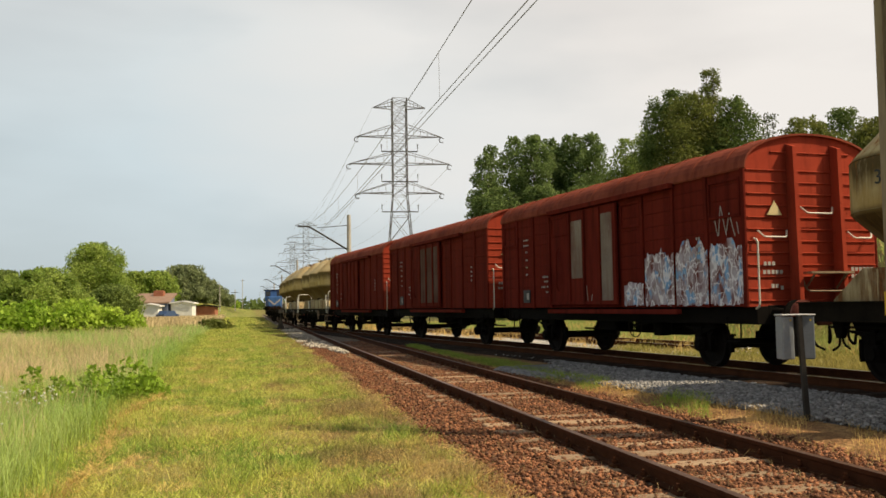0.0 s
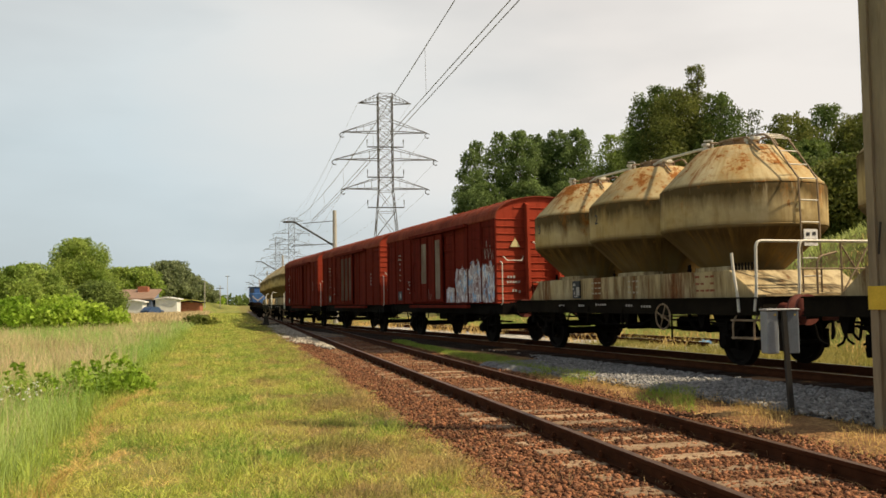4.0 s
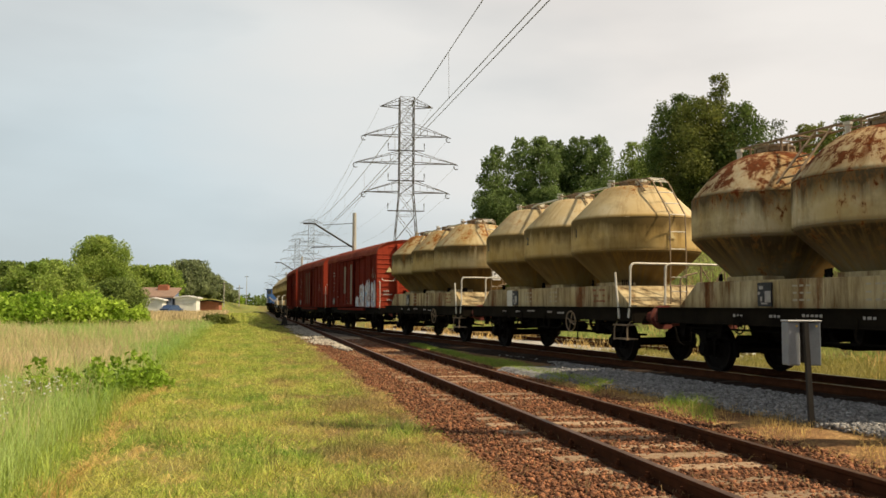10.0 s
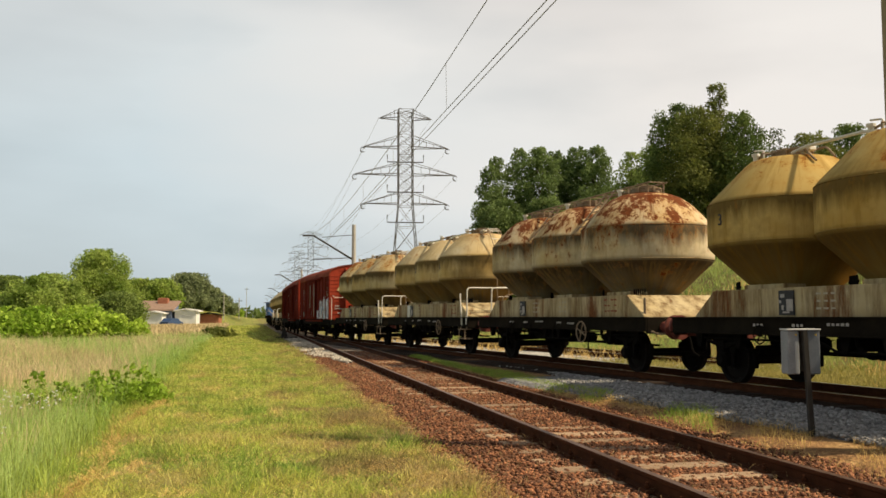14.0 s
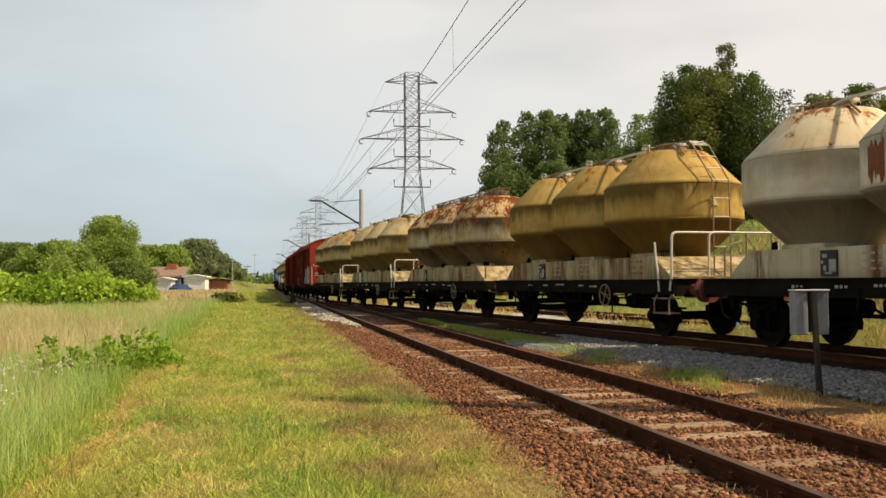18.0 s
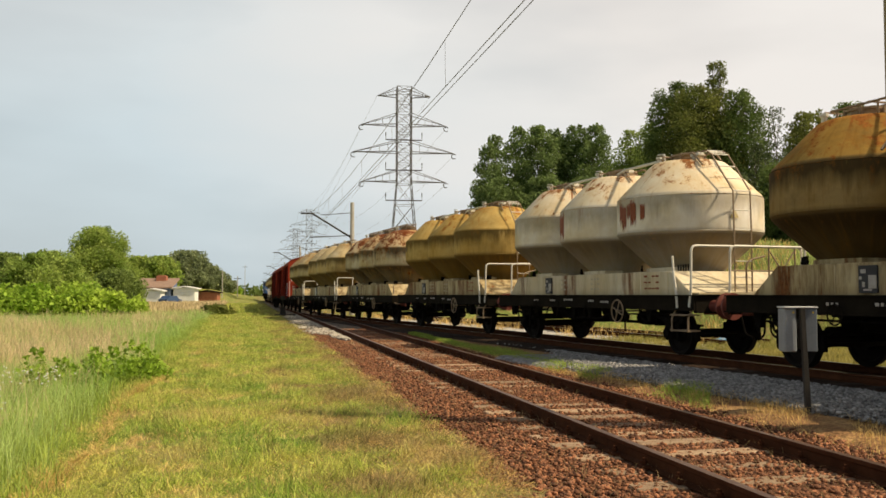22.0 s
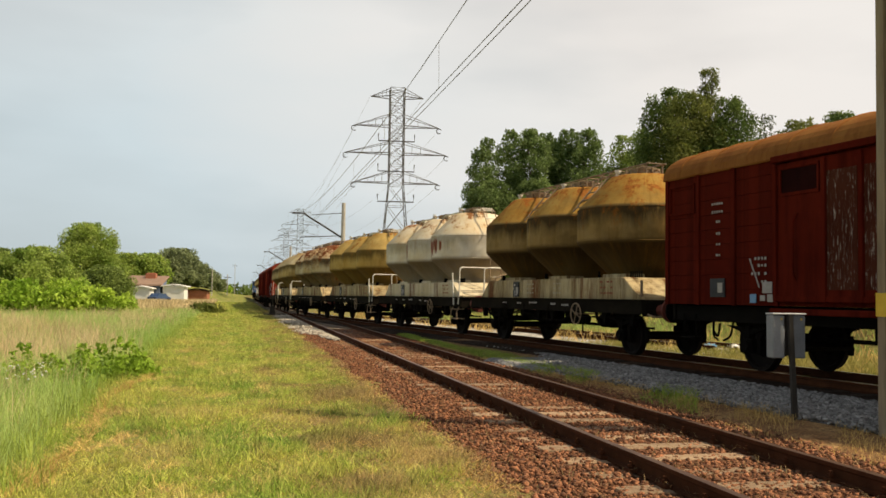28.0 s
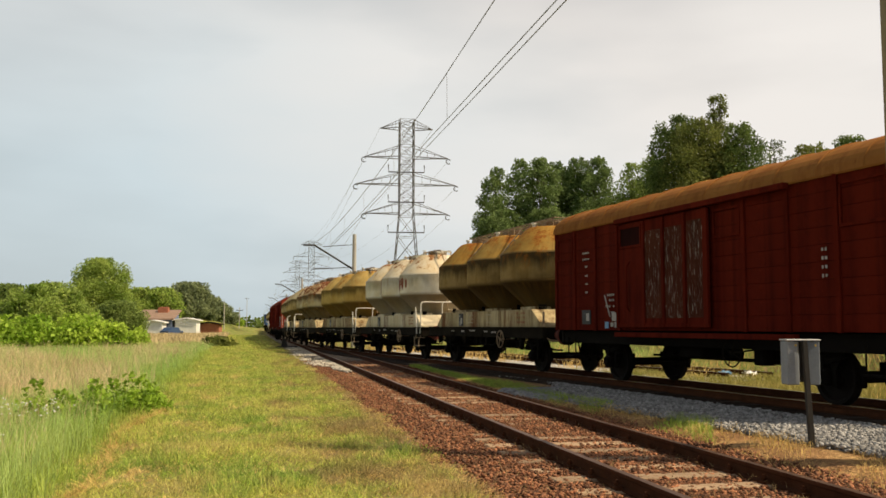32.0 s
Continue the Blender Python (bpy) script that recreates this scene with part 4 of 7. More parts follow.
def bars(bm, x, z, n, w, h, gap, y, jitter=None):
    """A row of short plain bars standing for small lettering, facing y."""
    r = random.Random(int(x * 977 + z * 131 + n))
    for i in range(n):
        if r.random() < 0.12:
            continue
        ww = w * r.uniform(0.6, 1.0)
        box(bm, x + i * gap, y, z, ww, 0.006, h * r.uniform(0.75, 1.0))


M_BAG = mat("white_plastic", (0.6, 0.6, 0.6), (0.8, 0.8, 0.8), 0.4, 0, 8, 40, 0.1)
M_FADED = mat("faded_lettering", (0.34, 0.3, 0.22), (0.46, 0.41, 0.31), 0.8, 0, 12, 80, 0)
SILO_X = (-2.92, -0.03, 2.86)
SILO_LOW = [(0.66, 1.66), (0.74, 1.78), (0.9, 1.92), (1.50, 2.49), (1.565, 2.56), (1.59, 2.64), (1.59, 3.31), (1.578, 3.38), (1.54, 3.44)]
SILO_FLAT = SILO_LOW + [(0.86, 4.13), (0.78, 4.19), (0.66, 4.225), (0.42, 4.25), (0.2, 4.26)]
SILO_DOMED = SILO_LOW + [(1.30, 3.73), (1.08, 3.95), (0.86, 4.11), (0.62, 4.21), (0.4, 4.255), (0.2, 4.27)]


SILO_MESH, FITTINGS = {}, {}


def silo_mesh(tank, domed=False):
    bm = bmesh.new()
    lathe(bm, SILO_DOMED if domed else SILO_FLAT, 0, 0, 64)
    SILO_MESH[tank.name] = shared("silo", bm, tank)
    return SILO_MESH[tank.name]


def fittings(tank, hatch):
    """Weld rims, hatch, valve, outlet cone and its bolts of one silo."""
    if tank.name in FITTINGS:
        return FITTINGS[tank.name]
    out = []
    for rr, zz in ((1.588, 2.60), (1.583, 3.37)):
        bm = bmesh.new()
        n = 64
        tube(bm, [(rr * math.cos(2 * math.pi * k / n), rr * math.sin(2 * math.pi * k / n), zz) for k in range(n + 1)], 0.010, 4)
        out.append(shared("weld_rim", bm, tank))
    bm = bmesh.new()
    cyl(bm, (0, 0, 4.28), (0, 0, 4.36), 0.34, 20)
    cyl(bm, (0, 0, 4.36), (0, 0, 4.40), 0.37, 20)
    for k in range(6):
        a = k * math.pi / 3
        cyl(bm, (0.36 * math.cos(a), 0.36 * math.sin(a), 4.27), (0.36 * math.cos(a), 0.36 * math.sin(a), 4.41), 0.03, 6)
    tube(bm, arc_pts([(-0.3, -0.1, 4.39), (-0.1, -0.1, 4.46), (0.2, 0.1, 4.46), (0.3, 0.1, 4.39)], 0.05), 0.02)
    out.append(shared("hatch", bm, hatch))
    bm = bmesh.new()
    cyl(bm, (0.62, 0.35, 4.1), (0.62, 0.35, 4.38), 0.05, 10)
    cyl(bm, (0.62, 0.35, 4.38), (0.62, 0.35, 4.43), 0.08, 10)
    out.append(shared("valve", bm, M_CREAMRAIL))
    bm = bmesh.new()
    cyl(bm, (0, 0, 1.2), (0, 0, 1.68), 0.5, 20, 0.66)
    out.append(shared("outlet_cone", bm, M_BLACK))
    bm = bmesh.new()
    cyl(bm, (0.1, 0.35, 0.62), (0.1, 0.35, 1.2), 0.12, 12, 0.3)
    cyl(bm, (0.1, 0.2, 0.66), (0.1, 0.85, 0.66), 0.08, 10)
    tube(bm, arc_pts([(0.1, 0.8, 0.66), (0.1, 1.05, 0.62), (0.3, 1.1, 0.8), (0.3, 1.1, 1.1)], 0.08), 0.04)
    out.append(shared("outlet_valve", bm, M_BLACK))
    for k in range(5):
        bm = bmesh.new()
        x = 0.34 + 0.1 * k
        cyl(bm, (x, 1.02 - 0.06 * k, 1.76), (x, 1.02 - 0.06 * k, 1.92), 0.019, 6)
        cyl(bm, (x, 1.02 - 0.06 * k, 1.80), (x, 1.02 - 0.06 * k, 1.84), 0.032, 6)
        out.append(shared("foot_bolt", bm, M_BLACK))
    FITTINGS[tank.name] = out
    return out


def silo_wagon(label, tank, frame_m, platform, marks="white", hatch=M_RUSTRAIL, number=(), panel=None, domed=False, placard=False, plate=False):
    """Two-axle cement wagon: three pressure silos on a tray frame, with an end platform on some."""
    L = 5.49
    w = tagged(empty("silo_wagon"), label, "freight wagon", "wagons of the goods train")
    sets = running_gear(w, L, 3.7, BUF_RED if platform else BUF_RED)
    for i, sx in enumerate(SILO_X):
        silo = child("silo", SILO_MESH[tank.name] if tank.name in SILO_MESH else silo_mesh(tank, domed), w, pose(sx, 0, 0))
        for me in fittings(tank, hatch):
            child(me.name.split(".")[0], me, silo, None, "rusty filling hatch with clamps" if me.name.startswith("hatch") else "")
        cx = sx
        bm = bmesh.new()
        box(bm, cx - 0.26, 0.72, 1.805, 1.06, 0.5, 0.09, bevel=0.01)
        part("saddle", bm, frame_m, w)
        if i == 0:
            for k in range(6):
                bm = bmesh.new()
                cyl(bm, (cx - 0.9 - 0.09 * k, 0.9, 1.76), (cx - 0.9 - 0.09 * k, 0.9, 1.9), 0.018, 6)
                part("foot_bolt", bm, M_BLACK, w)
    # tray frame: upper cream box with sloped ends
    bm = bmesh.new()
    prism(bm, [(-4.84, 1.24), (4.3, 1.24), (4.25, 1.3), (3.65, 1.76), (-4.1, 1.76), (-4.8, 1.3)], -1.28, 1.28)
    bmesh.ops.bevel(bm, geom=bm.edges[:], offset=0.015, segments=1, affect="EDGES")
    tray = part("tray_frame", bm, frame_m, w, "stained cream steel tray frame")
    for k in range(8):
        bm = bmesh.new()
        box(bm, -4.0 + k * 1.05, 1.282, 1.5, 0.03, 0.012, 0.48)
        part("rib", bm, frame_m, tray)
    bm = bmesh.new()
    for sy in (-1, 1):
        box(bm, 0, sy * 1.3, 1.1, 9.96, 0.09, 0.3, bevel=0.01)
        box(bm, 0, sy * 1.33, 1.25, 9.96, 0.12, 0.025)
        box(bm, 0, sy * 1.33, 0.955, 9.96, 0.12, 0.02)
    for sx in (-1, 1):
        box(bm, sx * 4.95, 0, 1.08, 0.08, 2.6, 0.36, bevel=0.01)
    for k in range(-4, 5):
        box(bm, k * 1.05, 0, 1.08, 0.1, 2.5, 0.2)
    part("underframe", bm, M_SOLE, w, "dark grimy steel solebars")
    # lettering as plain bars, panels and small plates
    bm = bmesh.new()
    for x, z, n in ((2.2, 1.12, 3), (1.2, 1.12, 3), (0.2, 1.14, 5), (-0.9, 1.12, 3), (-1.6, 1.1, 4)):
        bars(bm, x, z, n, 0.08, 0.05, 0.1, 1.35)
    tagged(part("lettering", bm, M_WHITEMARK, w), kind="stuff")
    bm = bmesh.new()
    for x, n in ((0.55, 3), (-1.05, 3)):
        for r in range(3):
            bars(bm, x, 1.64 - 0.12 * r, n, 0.12, 0.035, 0.16, 1.2845)
    tagged(part("load_table", bm, M_FADED, tray), kind="stuff")
    bm = bmesh.new()
    for r in range(3):
        bars(bm, -3.6, 1.66 - 0.13 * r, 4, 0.14, 0.045, 0.15, 1.2845)
    tagged(part("caution_text", bm, M_RUSTMARK, tray), kind="stuff")
    bm = bmesh.new()
    box(bm, 1.6, 1.305, 1.5, 0.36, 0.03, 0.42)
    part("label_panel", bm, M_DARKMARK, tray)
    bm = bmesh.new()
    box(bm, 1.5, 1.327, 1.46, 0.15, 0.01, 0.2)
    part("label_card", bm, M_WHITEMARK, tray)
    for x, z, sx, sz in ((1.68, 1.62, 0.1, 0.06), (1.68, 1.42, 0.05, 0.08), (1.6, 1.34, 0.16, 0.03), (1.74, 1.52, 0.05, 0.05)):
        bm = bmesh.new()
        box(bm, x, 1.323, z, sx, 0.008, sz)
        part("panel_mark", bm, M_WHITEMARK, tray)
    if plate:
        bm = bmesh.new()
        box(bm, 2.02, 1.292, 1.5, 0.4, 0.012, 0.46)
        part("pale_plate", bm, M_CREAMRAIL, tray, "pale repainted patch")
    # brake pipe, its hangers, and painted silo numbers
    bm = bmesh.new()
    tube(bm, arc_pts([(-4.6, 1.12, 0.86), (-1.2, 1.12, 0.82), (-0.9, 1.12, 0.7), (0.7, 1.12, 0.7), (1.0, 1.12, 0.84), (4.5, 1.12, 0.86)], 0.1), 0.022)
    part("brake_pipe", bm, M_BLACK, w)
    for x in (-4.3, -3.1, 3.1, 4.3, -0.4, 0.45):
        bm = bmesh.new()
        prism(bm, [(x - 0.13, 0.97), (x + 0.13, 0.97), (x + 0.04, 0.68), (x - 0.04, 0.68)], 1.06, 1.18)
        part("spring_hanger", bm, M_BLACK, w)
    for digit, x in number:
        cu = bpy.data.curves.new("silo_number", "FONT")
        cu.body, cu.size, cu.extrude, cu.align_x = digit, 0.3, 0.003, "CENTER"
        cu.materials.append(M_DARKMARK)
        child("silo_number", cu, w, pose(x, 1.60, 2.95, 90, 0, 180), "dark painted numeral")
    # brake wheels and levers under the solebar
    bm = bmesh.new()
    ring_wheel(bm, (-2.2, 1.44, 0.9), 0.25, 0.018)
    tube(bm, [(-2.2, 1.42, 0.9), (-2.2, 0.4, 0.9)], 0.02)
    part("hand_brake_wheel", bm, M_RUSTRAIL, w)
    bm = bmesh.new()
    ring_wheel(bm, (2.2, 1.4, 0.95), 0.16, 0.013)
    part("valve_wheel", bm, M_SOLE, w)
    for pts in ([(0.9, 1.38, 1.1), (0.9, 1.42, 0.75), (1.0, 1.4, 0.7)], [(-0.6, 1.38, 1.1), (-0.6, 1.44, 0.8), (-0.7, 1.44, 0.72)], [(-2.3, 1.3, 0.95), (-2.3, 1.3, 0.6), (-2.3, 1.3, 0.45)]):
        bm = bmesh.new()
        tube(bm, arc_pts(pts, 0.06), 0.018)
        part("brake_lever", bm, M_SOLE, w)
    for nm, dims in (("equipment_box", (0.6, 0.7, 0.82, 0.5, 0.6, 0.22)), ("valve_box", (-1.3, 0.9, 0.78, 0.35, 0.3, 0.3))):
        bm = bmesh.new()
        box(bm, *dims, bevel=0.03)
        part(nm, bm, M_BLACK, w)
    bm = bmesh.new()
    cyl(bm, (1.6, 0.5, 0.78), (2.3, 0.5, 0.78), 0.13, 12)
    part("air_tank", bm, M_BLACK, w)
    # roof walkway and pipes along the silo tops
    bm = bmesh.new()
    for y in () if platform else (-0.22, 0.22):
        tube(bm, [(SILO_X[0] - 0.6, y, 4.47), (SILO_X[2] + 0.6, y, 4.47)], 0.022)
    for k in range(0 if platform else 15):
        x = SILO_X[0] - 0.5 + k * 0.5
        box(bm, x, 0, 4.48, 0.05, 0.5, 0.02)
    for cx in SILO_X:
        for dx in (-0.45, 0.45):
            for y in () if platform else (-0.22, 0.22):
                tube(bm, [(cx + dx, y, 4.19), (cx + dx, y, 4.47)], 0.02)
    if platform:
        # low pipework and foot bars round each hatch
        for cx in SILO_X:
            tube(bm, arc_pts([(cx - 0.95, 0.3, 4.05), (cx - 0.6, 0.3, 4.36), (cx + 0.55, 0.3, 4.38), (cx + 0.8, 0.28, 4.2)], 0.1), 0.022)
            tube(bm, arc_pts([(cx - 0.7, -0.35, 4.2), (cx - 0.5, -0.35, 4.42), (cx + 0.5, -0.35, 4.40), (cx + 0.9, -0.3, 4.1)], 0.1), 0.022)
            tube(bm, [(cx + 0.2, 0.55, 4.18), (cx + 0.2, 0.55, 4.36), (cx + 0.2, -0.4, 4.40)], 0.018)
            part("pipework", bm, M_RUSTRAIL, w)
            bm = bmesh.new()
            box(bm, cx - 0.62, 0.2, 4.31, 0.3, 0.16, 0.07, bevel=0.01)
            box(bm, cx - 0.55, 0.2, 4.25, 0.05, 0.12, 0.12)
            part("vent_cover", bm, M_CREAMRAIL, w)
            bm = bmesh.new()
            tube(bm, arc_pts([(cx + 0.3, 0.42, 4.25), (cx + 0.3, 0.42, 4.44), (cx + 0.52, 0.46, 4.46)], 0.04), 0.018)
            part("clamp_lever", bm, M_CREAMRAIL, w)
            bm = bmesh.new()
            box(bm, cx + 0.5, 0.1, 4.3, 0.16, 0.22, 0.08, bevel=0.01)
            part("lever_stop", bm, M_CREAMRAIL, w)
            bm = bmesh.new()
        for xa, xb in zip(SILO_X, SILO_X[1:]):
            tube(bm, arc_pts([(xa + 0.4, 0.36, 4.27), (xa + 0.75, 0.36, 4.33), (xb - 0.75, 0.36, 4.33), (xb - 0.4, 0.36, 4.27)], 0.08), 0.03)
            part("top_pipe", bm, M_CREAMRAIL, w)
            bm = bmesh.new()
        bm.free()
    else:
        part("walkway", bm, M_RUSTRAIL, w)
        # ladder bars lying on the cones between the silos
        for cx in SILO_X[:2]:
            bm = bmesh.new()
            for dx in (1.1, 1.5):
                tube(bm, [(cx + dx, 1.12, 3.45), (cx + dx, 0.25, 4.44)], 0.022)
            for k in range(5):
                t = (k + 0.5) / 5
                tube(bm, [(cx + 1.1, 1.12 - 0.87 * t, 3.45 + 0.99 * t), (cx + 1.5, 1.12 - 0.87 * t, 3.45 + 0.99 * t)], 0.016)
            part("silo_ladder", bm, M_RUSTRAIL, w)
    bm = bmesh.new()
    for y in (-0.95,):
        z = 4.01
        tube(bm, [(SILO_X[0], y, z), (SILO_X[1], y, z), (SILO_X[2], y, z)], 0.03)
    part("air_pipe", bm, tank, w)
    if platform:
        # ladder up the end silo, handrails and steps of the platform
        bm = bmesh.new()
        lad = [(-4.74, 1.3), (-4.74, 2.6), (-4.72, 3.40), (-4.02, 4.26), (-3.85, 4.36), (-3.5, 4.38)]
        for y in (0.18, -0.24):
            tube(bm, [(x, y, z) for x, z in lad], 0.018)
        ladder = part("ladder", bm, M_RUSTRAIL, w)
        for (x0, z0), (x1, z1) in zip(lad, lad[1:]):
            n = max(2, int(math.hypot(x1 - x0, z1 - z0) / 0.3))
            for k in range(n):
                t = k / n
                bm = bmesh.new()
                tube(bm, [(x0 + (x1 - x0) * t, 0.18, z0 + (z1 - z0) * t), (x0 + (x1 - x0) * t, -0.24, z0 + (z1 - z0) * t)], 0.013)
                part("rung", bm, M_CREAMRAIL, ladder)
        bm = bmesh.new()
        prism(bm, [(0.1, 2.86), (-0.1, 2.86), (0.0, 3.04)], -4.535, -4.52, "x")
        part("warning_triangle", bm, MATS["pale_yellow"], w, "pale yellow warning triangle plate")
        if placard:
            bm = bmesh.new()
            box(bm, -4.77, 0.0, 2.32, 0.02, 0.3, 0.3)
            sign = part("placard", bm, M_BAG, w, "white placard with dark marks on the ladder")
            for y, z in ((0.07, 2.38), (-0.07, 2.26), (-0.07, 2.39), (0.07, 2.26)):
                bm = bmesh.new()
                box(bm, -4.785, y, z, 0.008, 0.07, 0.06)
                part("mark", bm, M_DARKMARK, sign)
        # bowed entry post and the two rails across the platform
        bm = bmesh.new()
        tube(bm, arc_pts([(-4.44, 1.36, 1.0), (-4.42, 1.36, 1.3), (-4.33, 1.36, 1.7), (-4.29, 1.36, 2.06)], 0.12), 0.028)
        part("grab_post", bm, M_CREAMRAIL, w)
        for x, y0 in ((-4.92, 1.34), (-5.02, 0.5)):
            bm = bmesh.new()
            tube(bm, arc_pts([(x + 0.06, y0 + 0.02, 1.02), (x + 0.02, y0, 1.4), (x, y0, 2.24), (x, -1.34, 2.24), (x + 0.02, -1.34, 1.3)], 0.13, 6), 0.027)
            part("handrail", bm, M_CREAMRAIL, w, "pale painted tubular handrail")
        bm = bmesh.new()
        x0 = -5.0
        y1 = 1.32
        for y in (-1.1, -0.45):
            tube(bm, [(x0, y, 1.28), (x0, y, 2.22)], 0.018)
        tube(bm, [(x0, -1.34, 1.75), (x0, 0.5, 1.75)], 0.016)
        tube(bm, [(x0, -1.1, 1.3), (x0, -0.45, 2.18)], 0.015)
        tube(bm, [(x0, -0.45, 1.3), (x0, -1.1, 2.18)], 0.015)
        tube(bm, arc_pts([(x0, 0.1, 1.28), (x0, 0.1, 1.95), (x0, -0.35, 2.05)], 0.15), 0.02)
        part("end_guard", bm, M_RUSTRAIL, w)
        bm = bmesh.new()
        for z in (0.55, 0.86):
            box(bm, -4.62, 1.3, z, 0.6, 0.3, 0.03)
        for x in (-4.9, -4.34):
            tube(bm, arc_pts([(x, 1.3, 1.0), (x, 1.42, 0.8), (x, 1.42, 0.52)], 0.06), 0.018)
        part("footstep", bm, M_RUSTRAIL, w)
        bm = bmesh.new()
        box(bm, -4.75, 0, 1.29, 0.62, 2.55, 0.035)
        part("platform_deck", bm, frame_m, w)
    else:
        bm = bmesh.new()
        tube(bm, [(-L + 0.75, 1.2, 1.28), (-L + 0.75, 1.2, 1.68)], 0.03)
        part("lamp_bracket", bm, M_RUSTRAIL, w)
        bm = bmesh.new()
        tube(bm, arc_pts([(-L + 0.5, 1.2, 0.95), (-L + 0.3, 1.2, 0.9), (-L + 0.3, 0.6, 0.9)], 0.1), 0.022)
        part("shunter_rail", bm, M_RUSTRAIL, w)
    if panel:
        for k, (x, z, sx, sz) in enumerate(panel):
            # plate that follows the drum
            cx = min(SILO_X, key=lambda q: abs(q - x))
            bm = bmesh.new()
            n = 14
            lo, hi = [], []
            rg = random.Random(int(x * 100) + k)
            for j in range(n + 1):
                a = math.asin(max(-0.95, min(0.95, (x - cx + sx * (j / n - 0.5)) / 1.59)))
                lo.append(bm.verts.new((cx + 1.597 * math.sin(a), 1.597 * math.cos(a), z - sz / 2 * rg.uniform(0.35, 1.15))))
                hi.append(bm.verts.new((cx + 1.597 * math.sin(a), 1.597 * math.cos(a), z + sz / 2 * rg.uniform(0.5, 1.05))))
            for j in range(n):
                bm.faces.new((lo[j], hi[j], hi[j + 1], lo[j + 1]))
            part("rust_patch", bm, M_RUSTMARK, w)
    return w, sets


def van_outline(hw, z0, eave, crown):
    """Cross-section of body with arched roof as (y, z)."""
    pts = [(-hw, z0), (hw, z0), (hw, eave)]
    n = 12
    for k in range(1, n):
        a = math.pi * k / n
        y = hw * math.cos(a)
        pts.append((y, eave + (crown - eave) * math.sin(a) ** 0.9))
    pts.append((-hw, eave))
    return pts


VAN_HW, VAN_L = 1.45, 6.1


